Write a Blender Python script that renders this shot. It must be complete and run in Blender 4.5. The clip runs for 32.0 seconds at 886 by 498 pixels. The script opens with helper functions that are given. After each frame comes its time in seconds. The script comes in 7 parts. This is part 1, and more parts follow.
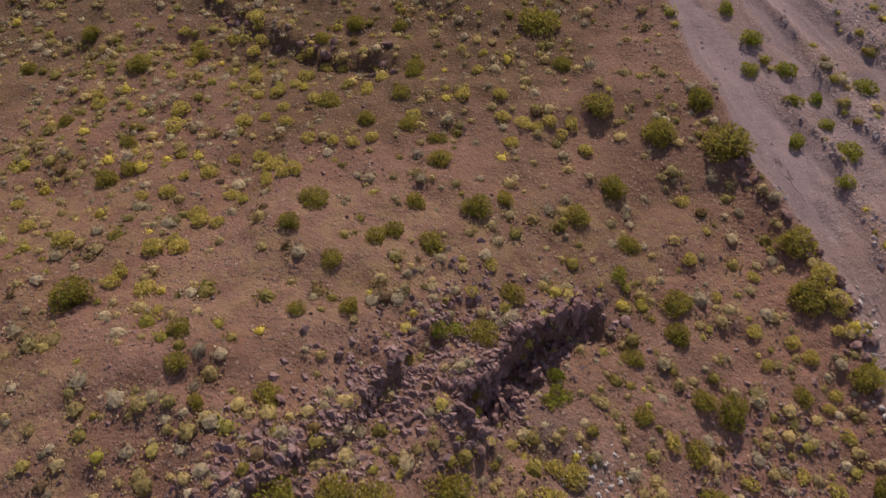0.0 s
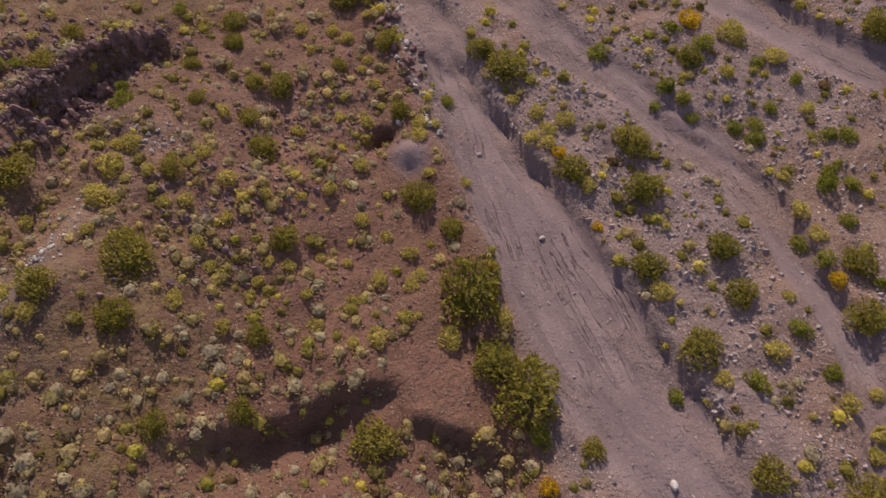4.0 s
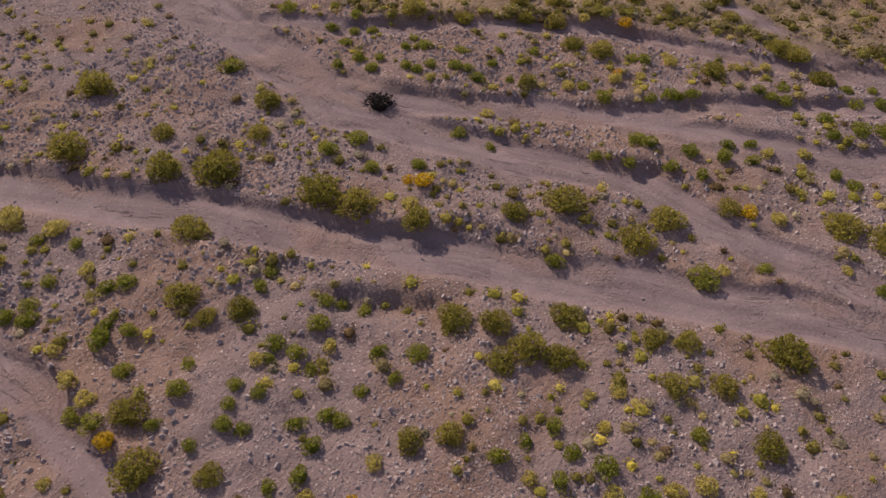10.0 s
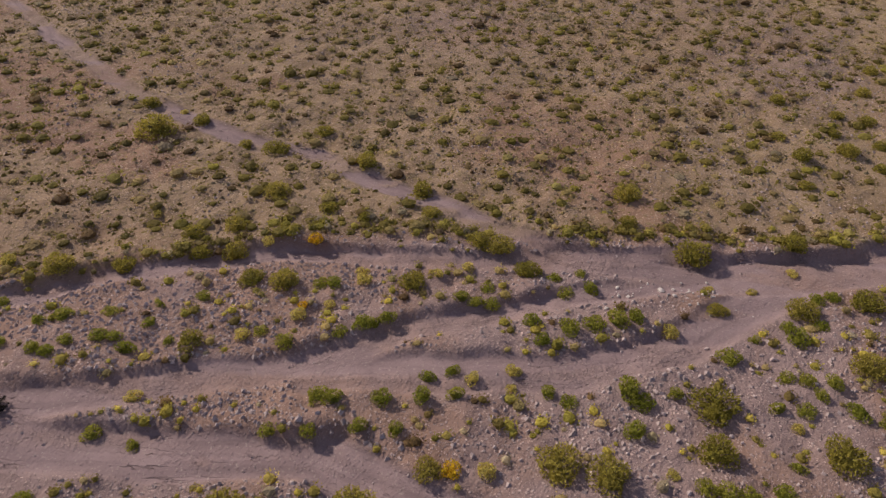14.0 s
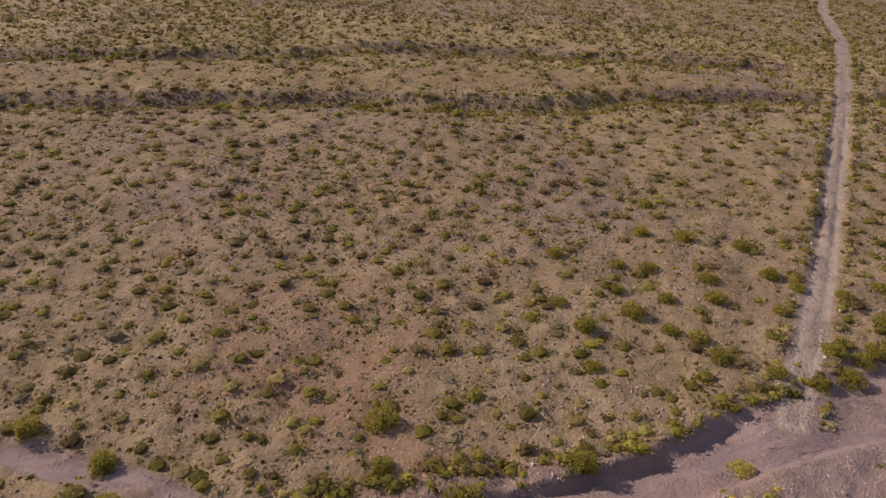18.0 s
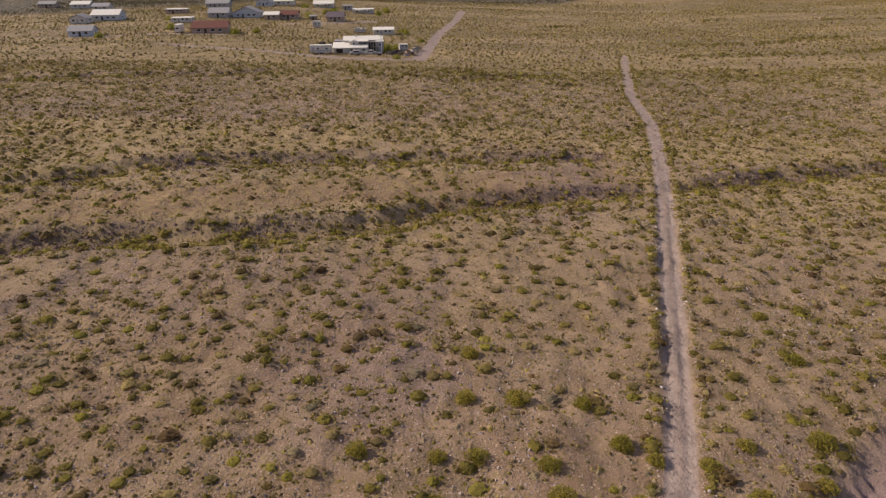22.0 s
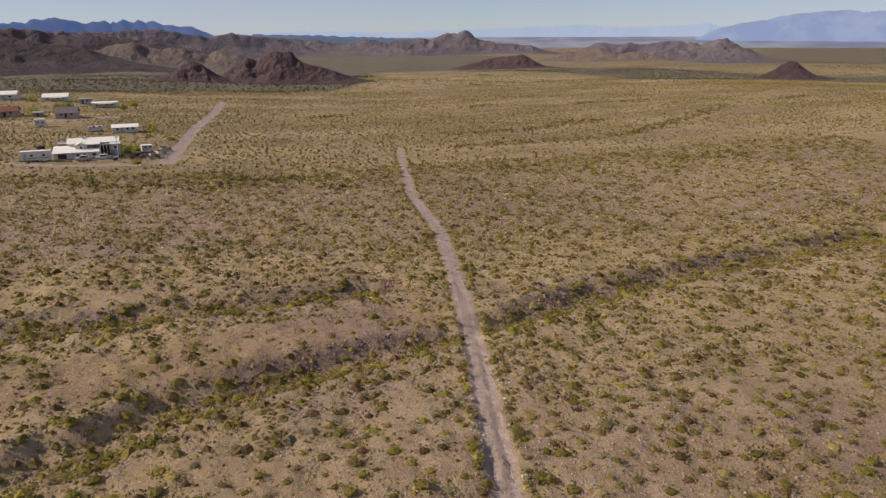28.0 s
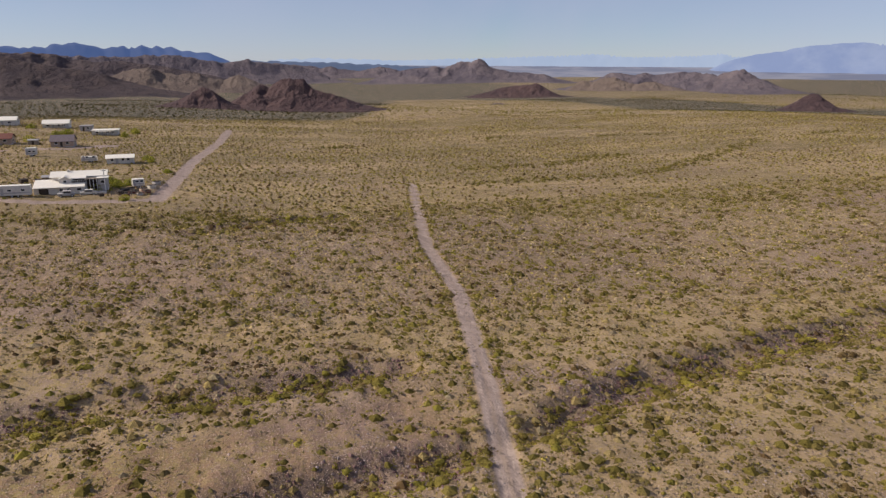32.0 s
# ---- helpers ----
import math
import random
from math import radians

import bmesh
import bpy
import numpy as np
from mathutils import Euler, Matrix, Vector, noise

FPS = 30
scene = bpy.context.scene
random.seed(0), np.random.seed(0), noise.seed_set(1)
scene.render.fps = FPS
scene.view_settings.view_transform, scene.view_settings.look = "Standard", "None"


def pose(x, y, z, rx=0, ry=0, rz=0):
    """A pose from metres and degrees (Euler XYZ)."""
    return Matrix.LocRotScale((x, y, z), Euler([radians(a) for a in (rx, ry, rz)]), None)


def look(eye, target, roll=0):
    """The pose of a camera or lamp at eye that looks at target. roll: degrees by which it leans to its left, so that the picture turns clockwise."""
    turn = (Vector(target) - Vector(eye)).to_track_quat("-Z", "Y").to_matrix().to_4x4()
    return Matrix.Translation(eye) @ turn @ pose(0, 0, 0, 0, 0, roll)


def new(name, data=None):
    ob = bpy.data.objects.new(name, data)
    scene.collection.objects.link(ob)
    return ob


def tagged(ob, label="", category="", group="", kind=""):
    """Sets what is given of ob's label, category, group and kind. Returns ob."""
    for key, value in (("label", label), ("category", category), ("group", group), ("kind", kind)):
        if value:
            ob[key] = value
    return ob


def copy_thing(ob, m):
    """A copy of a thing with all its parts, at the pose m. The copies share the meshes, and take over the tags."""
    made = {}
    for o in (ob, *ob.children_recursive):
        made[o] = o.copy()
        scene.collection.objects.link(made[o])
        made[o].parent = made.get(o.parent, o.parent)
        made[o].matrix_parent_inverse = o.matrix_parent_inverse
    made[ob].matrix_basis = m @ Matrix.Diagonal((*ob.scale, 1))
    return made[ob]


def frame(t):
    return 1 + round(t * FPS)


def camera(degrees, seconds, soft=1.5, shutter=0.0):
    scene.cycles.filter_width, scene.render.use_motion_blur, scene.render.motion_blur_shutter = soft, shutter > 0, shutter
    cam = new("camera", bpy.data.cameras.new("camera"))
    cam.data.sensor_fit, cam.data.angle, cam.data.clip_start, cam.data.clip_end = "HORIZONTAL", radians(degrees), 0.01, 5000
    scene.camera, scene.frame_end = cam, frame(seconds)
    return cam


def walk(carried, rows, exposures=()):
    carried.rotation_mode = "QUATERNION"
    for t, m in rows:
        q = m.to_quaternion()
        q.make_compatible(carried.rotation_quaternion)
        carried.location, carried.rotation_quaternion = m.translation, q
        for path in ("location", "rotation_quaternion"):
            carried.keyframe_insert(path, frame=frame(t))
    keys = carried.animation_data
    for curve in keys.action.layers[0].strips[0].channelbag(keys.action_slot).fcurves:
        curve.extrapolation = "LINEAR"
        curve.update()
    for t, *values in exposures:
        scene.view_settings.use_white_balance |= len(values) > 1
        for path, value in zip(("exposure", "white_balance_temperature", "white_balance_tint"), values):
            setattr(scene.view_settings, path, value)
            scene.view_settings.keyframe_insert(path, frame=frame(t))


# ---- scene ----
cam = camera(64.4, 32.0, soft=1.35, shutter=0.22)
METRES, EYE, TILT, LEAN, TURN = 167.4, 36.0, 2.4, 1.2, 0.0
ROWS = [
    (0.0, 0.0, 0.0, 0.0, -2.44, -58.12, 1.52),
    (0.5, 0.0077, -0.0169, 0.0002, -4.93, -59.06, 1.31),
    (1.0, 0.016, -0.0333, 0.0004, -7.13, -59.88, 1.11),
    (1.5, 0.025, -0.049, 0.0007, -9.14, -60.7, 0.88),
    (2.0, 0.0347, -0.0642, 0.001, -11.36, -61.49, 0.66),
    (2.5, 0.045, -0.0786, 0.0011, -13.77, -62.21, 0.38),
    (4.5, 0.0903, -0.13, -0.0007, -23.57, -65.14, -0.8),
    (5.0, 0.102, -0.1416, -0.0017, -26.38, -69.02, -1.17),
    (5.5, 0.1156, -0.151, -0.002, -29.31, -72.05, -1.39),
    (6.0, 0.1295, -0.1603, -0.0024, -32.13, -70.17, -1.53),
    (6.5, 0.1429, -0.1695, -0.0032, -34.8, -66.58, -1.69),
    (7.0, 0.1555, -0.1782, -0.0044, -37.39, -62.5, -1.9),
    (7.5, 0.1682, -0.1859, -0.0054, -39.81, -59.23, -2.05),
    (8.0, 0.1808, -0.1927, -0.0063, -41.9, -56.76, -2.18),
    (8.5, 0.1934, -0.1982, -0.007, -43.79, -54.88, -2.3),
    (9.0, 0.2062, -0.2031, -0.0075, -45.39, -53.08, -2.36),
    (9.5, 0.2191, -0.2073, -0.008, -46.91, -51.18, -2.44),
    (10.0, 0.2319, -0.2112, -0.0085, -48.78, -49.32, -2.46),
    (10.5, 0.2448, -0.2146, -0.0088, -50.52, -47.67, -2.46),
    (11.0, 0.258, -0.2177, -0.0088, -52.35, -46.14, -2.43),
    (11.5, 0.2715, -0.2208, -0.0086, -54.15, -44.53, -2.39),
    (12.0, 0.2842, -0.2233, -0.0084, -55.96, -43.24, -2.36),
    (12.5, 0.2978, -0.226, -0.0083, -58.12, -41.68, -2.3),
    (13.0, 0.3116, -0.2285, -0.008, -60.3, -40.26, -2.25),
    (13.5, 0.3253, -0.2311, -0.0076, -62.43, -38.96, -2.19),
    (14.0, 0.3394, -0.2337, -0.0072, -64.4, -37.66, -2.14),
    (14.5, 0.3533, -0.2364, -0.0069, -66.28, -36.41, -2.11),
    (15.0, 0.3676, -0.239, -0.0064, -68.24, -35.14, -2.07),
    (15.5, 0.382, -0.2419, -0.0061, -70.12, -34.01, -2.03),
    (17.5, 0.4404, -0.2543, -0.0045, -76.84, -29.71, -1.87),
    (18.0, 0.4553, -0.2573, -0.0041, -78.51, -28.64, -1.86),
    (18.5, 0.4699, -0.2606, -0.0037, -80.12, -27.72, -1.83),
    (19.0, 0.4846, -0.2639, -0.0033, -81.71, -26.83, -1.78),
    (19.5, 0.4992, -0.267, -0.0028, -83.39, -25.96, -1.75),
    (20.0, 0.5138, -0.2703, -0.0022, -85.01, -25.18, -1.74),
    (20.5, 0.5285, -0.2735, -0.0016, -86.64, -24.33, -1.72),
    (21.0, 0.5433, -0.2767, -0.0009, -88.29, -23.55, -1.68),
    (21.5, 0.5585, -0.2799, -0.0003, -90.03, -22.74, -1.64),
    (22.0, 0.5737, -0.2834, 0.0004, -91.54, -22.1, -1.64),
    (22.5, 0.589, -0.2868, 0.001, -93.02, -21.35, -1.66),
    (23.0, 0.6043, -0.2905, 0.0017, -94.73, -20.67, -1.66),
    (23.5, 0.6198, -0.2938, 0.0023, -96.49, -20.02, -1.62),
    (24.0, 0.6352, -0.2975, 0.003, -98.19, -19.4, -1.59),
    (24.5, 0.6507, -0.301, 0.0035, -99.93, -18.79, -1.58),
    (25.0, 0.6662, -0.3048, 0.0042, -101.47, -18.2, -1.58),
    (25.5, 0.6818, -0.3087, 0.0048, -103.12, -17.65, -1.56),
    (26.0, 0.6975, -0.3127, 0.0054, -104.77, -17.06, -1.52),
    (26.5, 0.7133, -0.3167, 0.0061, -106.45, -16.58, -1.5),
    (28.5, 0.777, -0.3325, 0.0087, -109.63, -15.0, -1.65),
    (29.0, 0.7932, -0.3368, 0.0092, -109.58, -14.74, -1.73),
    (29.5, 0.809, -0.341, 0.0099, -109.42, -14.48, -1.81),
    (30.0, 0.8249, -0.3452, 0.0105, -109.23, -14.23, -1.9),
    (30.5, 0.8407, -0.3497, 0.0111, -109.01, -14.0, -1.95),
    (31.0, 0.8568, -0.3543, 0.0117, -108.8, -13.73, -2.03),
    (31.5, 0.8728, -0.3594, 0.0124, -108.54, -13.46, -2.09),
    (32.0, 0.889, -0.364, 0.0131, -108.28, -13.17, -2.16),
]
walk(cam, [(t, pose(0, 0, EYE, TILT, LEAN, TURN) @ pose(METRES * x, METRES * y, METRES * z, 90 + pitch, roll, yaw)) for t, x, y, z, yaw, pitch, roll in ROWS],
     exposures=[(0, -0.2, 6350, 15), (10, -0.2, 6350, 15), (16, -0.1, 6500, 13), (20, -0.05, 6700, 13), (24, 0, 6600, 12), (29, 0.03, 6450, 10), (32, 0.03, 6350, 10)])

# ---- light ----
SUN_FROM = Vector((0.24, 0.97, 0.0)).normalized()      # plan direction towards the sun
SUN_ELEVATION = 33.0
sun = new("sun", bpy.data.lights.new("sun", "SUN"))
sun.data.energy, sun.data.angle, sun.data.color = 5.0, radians(0.9), (1.0, 0.87, 0.73)
sun_way = Vector((SUN_FROM.x * math.cos(radians(SUN_ELEVATION)), SUN_FROM.y * math.cos(radians(SUN_ELEVATION)), math.sin(radians(SUN_ELEVATION))))
sun.matrix_world = look((0, 0, 300), Vector((0, 0, 300)) - sun_way)
world = bpy.data.worlds.new("sky")
scene.world = world
world.use_nodes = True
wn = world.node_tree.nodes
sky = wn.new("ShaderNodeTexSky")
sky.sky_type, sky.sun_disc = "NISHITA", False
sky.sun_elevation, sky.sun_rotation = radians(SUN_ELEVATION), math.atan2(SUN_FROM.x, SUN_FROM.y)
sky.air_density, sky.dust_density, sky.ozone_density = 0.8, 0.25, 3.5
sky.altitude = 1500
veil = wn.new("ShaderNodeMix")      # thin high haze over the blue
veil.data_type = "RGBA"
veil.inputs[0].default_value, veil.inputs[7].default_value = 0.3, (5.9, 5.9, 7.5, 1.0)
wisps = wn.new("ShaderNodeTexNoise")
wisps.inputs["Scale"].default_value, wisps.inputs["Detail"].default_value, wisps.inputs["Distortion"].default_value = 3.5, 6.0, 0.6
wisp_range = wn.new("ShaderNodeMapRange")
for slot, value in zip(("From Min", "From Max", "To Min", "To Max"), (0.35, 0.75, 0.32, 0.6)):
    wisp_range.inputs[slot].default_value = value
world.node_tree.links.new(wisps.outputs["Fac"], wisp_range.inputs["Value"])
world.node_tree.links.new(wisp_range.outputs[0], veil.inputs[0])
world.node_tree.links.new(sky.outputs[0], veil.inputs[6])
wn["Background"].inputs["Strength"].default_value = 0.081
world.node_tree.links.new(veil.outputs[2], wn["Background"].inputs["Color"])

# ---- materials ----


def material(name, roughness=0.9):
    m = bpy.data.materials.new(name)
    m.use_nodes = True
    b = m.node_tree.nodes["Principled BSDF"]
    b.inputs["Roughness"].default_value = roughness
    b.inputs["Specular IOR Level"].default_value = 0.2
    return m, m.node_tree, b


def node(nt, kind, **values):
    n = nt.nodes.new(kind)
    for key, v in values.items():
        n.inputs[key.replace("_", " ")].default_value = v
    return n


def noise_of(nt, scale, detail=4.0, rough=0.6, vec=None):
    n = node(nt, "ShaderNodeTexNoise", Scale=scale, Detail=detail, Roughness=rough)
    nt.links.new(vec if vec else coords(nt), n.inputs["Vector"])
    return n.outputs["Fac"]


def coords(nt):
    for n in nt.nodes:
        if n.bl_idname == "ShaderNodeNewGeometry":
            return n.outputs["Position"]
    return nt.nodes.new("ShaderNodeNewGeometry").outputs["Position"]


def steps(nt, fac, low, high):
    n = nt.nodes.new("ShaderNodeMapRange")
    n.interpolation_type = "SMOOTHSTEP"
    n.inputs["From Min"].default_value, n.inputs["From Max"].default_value = low, high
    nt.links.new(fac, n.inputs["Value"])
    return n.outputs["Result"]


def mixed(nt, fac, a, b, mode="MIX"):
    n = nt.nodes.new("ShaderNodeMix")
    n.data_type, n.blend_type = "RGBA", mode
    for value, slot in ((fac, 0), (a, 6), (b, 7)):
        if isinstance(value, (int, float)):
            n.inputs[slot].default_value = value
        elif isinstance(value, tuple):
            n.inputs[slot].default_value = (*value, 1.0)
        else:
            nt.links.new(value, n.inputs[slot])
    return n.outputs[2]


def maths(nt, op, a, b):
    n = nt.nodes.new("ShaderNodeMath")
    n.operation = op
    for slot, value in enumerate((a, b)):
        if isinstance(value, (int, float)):
            n.inputs[slot].default_value = value
        else:
            nt.links.new(value, n.inputs[slot])
    return n.outputs[0]


def bumped(nt, b, height, strength, distance):
    n = nt.nodes.new("ShaderNodeBump")
    n.inputs["Strength"].default_value, n.inputs["Distance"].default_value = strength, distance
    nt.links.new(height, n.inputs["Height"])
    nt.links.new(n.outputs[0], b.inputs["Normal"])


def attribute(nt, name):
    n = nt.nodes.new("ShaderNodeAttribute")
    n.attribute_name = name
    return n


def ground_material():
    m, nt, b = material("desert_ground", 0.95)
    cover = nt.nodes.new("ShaderNodeSeparateColor")
    nt.links.new(attribute(nt, "cover").outputs["Color"], cover.inputs[0])
    sand, road, gravel = cover.outputs[0], cover.outputs[1], cover.outputs[2]
    land_zone = nt.nodes.new("ShaderNodeSeparateColor")
    nt.links.new(attribute(nt, "plain").outputs["Color"], land_zone.inputs[0])
    plain, beyond = land_zone.outputs[0], land_zone.outputs[1]
    zone = nt.nodes.new("ShaderNodeSeparateColor")
    nt.links.new(attribute(nt, "zone").outputs["Color"], zone.inputs[0])
    wash, grass, red = zone.outputs[0], zone.outputs[1], zone.outputs[2]
    big = noise_of(nt, 0.07, 5)
    mid = noise_of(nt, 0.6, 5, 0.65)
    fine = noise_of(nt, 3.2, 4, 0.7)
    peb = node(nt, "ShaderNodeTexVoronoi", Scale=4.2)
    nt.links.new(coords(nt), peb.inputs["Vector"])
    peb2 = node(nt, "ShaderNodeTexVoronoi", Scale=9.5)
    nt.links.new(coords(nt), peb2.inputs["Vector"])
    # hillside and plain soil
    soil = mixed(nt, steps(nt, big, 0.38, 0.66), SOIL_A, SOIL_B)
    soil = mixed(nt, steps(nt, mid, 0.45, 0.7), soil, SOIL_C)
    dry = mixed(nt, steps(nt, noise_of(nt, 0.25, 5, 0.65), 0.38, 0.66), PLAIN_A, PLAIN_B)
    soil = mixed(nt, steps(nt, noise_of(nt, 0.035, 3), 0.48, 0.6), soil, SOIL_C)
    dry = mixed(nt, land_zone.outputs[2], dry, mixed(nt, steps(nt, noise_of(nt, 0.3, 5, 0.65), 0.36, 0.66), NEAR_A, NEAR_B))
    soil = mixed(nt, plain, soil, dry)
    soil = mixed(nt, attribute(nt, "brown").outputs["Fac"], soil, mixed(nt, steps(nt, mid, 0.38, 0.62), BROWN_A, BROWN_B))
    soil = mixed(nt, red, soil, SOIL_RED)
    # gravel bars and dark stony slopes, the gully banks' shade put into the colour
    bar = mixed(nt, steps(nt, mid, 0.4, 0.68), BAR_A, BAR_B)
    bar = mixed(nt, steps(nt, big, 0.45, 0.62), bar, BAR_C)
    col = mixed(nt, wash, soil, bar)
    col = mixed(nt, maths(nt, "MULTIPLY", gravel, steps(nt, mid, 0.3, 0.6)), col, STONE_AND_SHADE)
    # dry grass and low growth
    tuft = steps(nt, noise_of(nt, 0.9, 6, 0.75), 0.42, 0.60)
    tone = mixed(nt, steps(nt, noise_of(nt, 0.03, 4), 0.35, 0.65), GRASS_A, GRASS_B)
    col = mixed(nt, maths(nt, "MULTIPLY", grass, tuft), col, tone)
    far = attribute(nt, "far").outputs["Fac"]
    # low tufts between the shrubs, and the scrub where it is too far to stand as plants
    clump = node(nt, "ShaderNodeTexVoronoi", Scale=1.55)
    scrub = node(nt, "ShaderNodeTexVoronoi", Scale=0.42)
    for tex in (clump, scrub):
        nt.links.new(coords(nt), tex.inputs["Vector"])
    picks = []
    for tex, low in ((clump, 0.22), (scrub, 0.2)):
        hue = nt.nodes.new("ShaderNodeSeparateColor")
        nt.links.new(tex.outputs["Color"], hue.inputs[0])
        edge = maths(nt, "ADD", tex.outputs["Distance"], maths(nt, "MULTIPLY", hue.outputs[1], 0.25))
        picks.append((maths(nt, "MULTIPLY", steps(nt, hue.outputs[0], low, low + 0.1), steps(nt, maths(nt, "ADD", edge, maths(nt, "MULTIPLY", fine, 0.5)), 0.86, 0.55)), hue.outputs[2]))
    col = mixed(nt, maths(nt, "MULTIPLY", maths(nt, "MULTIPLY", picks[0][0], plain), 0.65), col, mixed(nt, picks[0][1], TUFT_A, TUFT_B))
    col = mixed(nt, maths(nt, "MULTIPLY", maths(nt, "MULTIPLY", picks[1][0], beyond), 0.8), col, mixed(nt, picks[1][1], SCRUB_A, SCRUB_B))
    bands = nt.nodes.new("ShaderNodeMapping")
    bands.inputs["Scale"].default_value = (1.0, 0.22, 1.0)
    nt.links.new(coords(nt), bands.inputs["Vector"])
    lush = steps(nt, noise_of(nt, 0.045, 5, 0.7, bands.outputs[0]), 0.40, 0.60)
    col = mixed(nt, maths(nt, "MULTIPLY", maths(nt, "MULTIPLY", lush, beyond), 0.7), col, LUSH)
    # cloud shade on the far plain, painted in as a darker scrub colour
    col = mixed(nt, maths(nt, "MULTIPLY", far, steps(nt, noise_of(nt, 0.12, 6, 0.75), 0.12, 0.5)), col, SHADED_SCRUB)
    # stones scattered on it, in two sizes
    rough = maths(nt, "SUBTRACT", 1.0, maths(nt, "MULTIPLY", sand, 0.8))
    near, knobs = col, None
    stony = mixed(nt, wash, mixed(nt, plain, STONE_BROWN, STONE_PALE), STONE_GREY)
    strewn = steps(nt, noise_of(nt, 0.35, 4, 0.6), 0.34, 0.62)
    for tex, share in ((peb, 0.52), (peb2, 0.40)):
        hue = nt.nodes.new("ShaderNodeSeparateColor")
        nt.links.new(tex.outputs["Color"], hue.inputs[0])
        chosen = steps(nt, maths(nt, "ADD", hue.outputs[0], maths(nt, "MULTIPLY", strewn, 0.35)), share + 0.3, share + 0.34)
        inside = steps(nt, maths(nt, "ADD", tex.outputs["Distance"], maths(nt, "MULTIPLY", hue.outputs[1], 0.22)), 0.52, 0.40)
        mask = maths(nt, "MULTIPLY", maths(nt, "MULTIPLY", chosen, inside), rough)
        tone = mixed(nt, 1.0, stony, mixed(nt, hue.outputs[2], (0.55, 0.55, 0.58), (1.3, 1.27, 1.25)), "MULTIPLY")
        near = mixed(nt, mask, near, tone)
        knobs = mask if knobs is None else maths(nt, "ADD", knobs, maths(nt, "MULTIPLY", mask, 0.5))
    # sand of the channels, with darker flow lines and painted shade in the cut rills
    sandy = mixed(nt, steps(nt, mid, 0.35, 0.7), SAND_A, SAND_B)
    spot = nt.nodes.new("ShaderNodeSeparateXYZ")
    nt.links.new(coords(nt), spot.inputs[0])
    lane = nt.nodes.new("ShaderNodeCombineXYZ")
    nt.links.new(attribute(nt, "flow").outputs["Fac"], lane.inputs[0])
    for slot, axis in ((1, 0), (2, 1)):
        nt.links.new(maths(nt, "MULTIPLY", spot.outputs[axis], 0.11), lane.inputs[slot])
    streak = noise_of(nt, 1.1, 4, 0.55, lane.outputs[0])
    off = nt.nodes.new("ShaderNodeMath")
    off.operation = "ABSOLUTE"
    nt.links.new(maths(nt, "SUBTRACT", streak, 0.5), off.inputs[0])
    rill = maths(nt, "MULTIPLY", steps(nt, off.outputs[0], 0.014, 0.003), steps(nt, noise_of(nt, 0.16, 3), 0.50, 0.66))
    sandy = mixed(nt, steps(nt, streak, 0.44, 0.54), sandy, SAND_B)
    sandy = mixed(nt, steps(nt, streak, 0.55, 0.64), sandy, SAND_D)
    # shadow of the rills' cut edges, put in as dark sand
    sandy = mixed(nt, maths(nt, "MULTIPLY", rill, 0.55), sandy, SAND_C)
    sandy = mixed(nt, maths(nt, "MULTIPLY", steps(nt, fine, 0.56, 0.72), 0.45), sandy, SAND_C)
    sandy = mixed(nt, maths(nt, "MULTIPLY", steps(nt, peb2.outputs["Color"], 0.75, 0.95), 0.5), sandy, (0.40, 0.33, 0.29))
    col = mixed(nt, sand, near, sandy)
    col = mixed(nt, steps(nt, road, 0.1, 0.6), col, mixed(nt, steps(nt, mid, 0.35, 0.65), ROAD_A, ROAD_B))
    col = mixed(nt, maths(nt, "MULTIPLY", steps(nt, road, 0.72, 0.95), steps(nt, fine, 0.75, 0.4)), col, RUT)
    nt.links.new(col, b.inputs["Base Color"])
    calm = maths(nt, "SUBTRACT", 1.0, maths(nt, "MULTIPLY", sand, 0.7))
    h = maths(nt, "MULTIPLY", maths(nt, "ADD", maths(nt, "MULTIPLY", fine, 0.5), maths(nt, "MULTIPLY", mid, 0.8)), calm)
    h = maths(nt, "ADD", h, maths(nt, "MULTIPLY", knobs, 0.35))
    h = maths(nt, "SUBTRACT", h, maths(nt, "MULTIPLY", maths(nt, "MULTIPLY", rill, sand), 0.5))
    bumped(nt, b, h, 0.95, 0.36)
    return m


SOIL_A, SOIL_B, SOIL_C, SOIL_RED = (0.195, 0.105, 0.072), (0.275, 0.160, 0.118), (0.148, 0.079, 0.052), (0.250, 0.126, 0.094)
BAR_A, BAR_B, BAR_C = (0.288, 0.206, 0.188), (0.230, 0.162, 0.149), (0.270, 0.172, 0.130)
NEAR_A, NEAR_B = (0.318, 0.224, 0.144), (0.222, 0.150, 0.092)
BROWN_A, BROWN_B = (0.150, 0.085, 0.047), (0.100, 0.059, 0.031)
STONE_AND_SHADE = (0.118, 0.084, 0.080)
STONE_BROWN, STONE_GREY, STONE_PALE = (0.255, 0.172, 0.128), (0.44, 0.335, 0.30), (0.42, 0.315, 0.235)
PLAIN_A, PLAIN_B = (0.445, 0.328, 0.190), (0.318, 0.228, 0.128)
GRASS_A, GRASS_B = (0.395, 0.292, 0.130), (0.285, 0.220, 0.086)
SHADED_SCRUB = (0.070, 0.068, 0.044)
LUSH = (0.150, 0.118, 0.044)
TUFT_A, TUFT_B = (0.115, 0.090, 0.036), (0.255, 0.195, 0.080)
SCRUB_A, SCRUB_B = (0.080, 0.060, 0.026), (0.165, 0.128, 0.048)
SAND_A, SAND_B, SAND_C = (0.290, 0.211, 0.205), (0.240, 0.172, 0.168), (0.155, 0.108, 0.107)
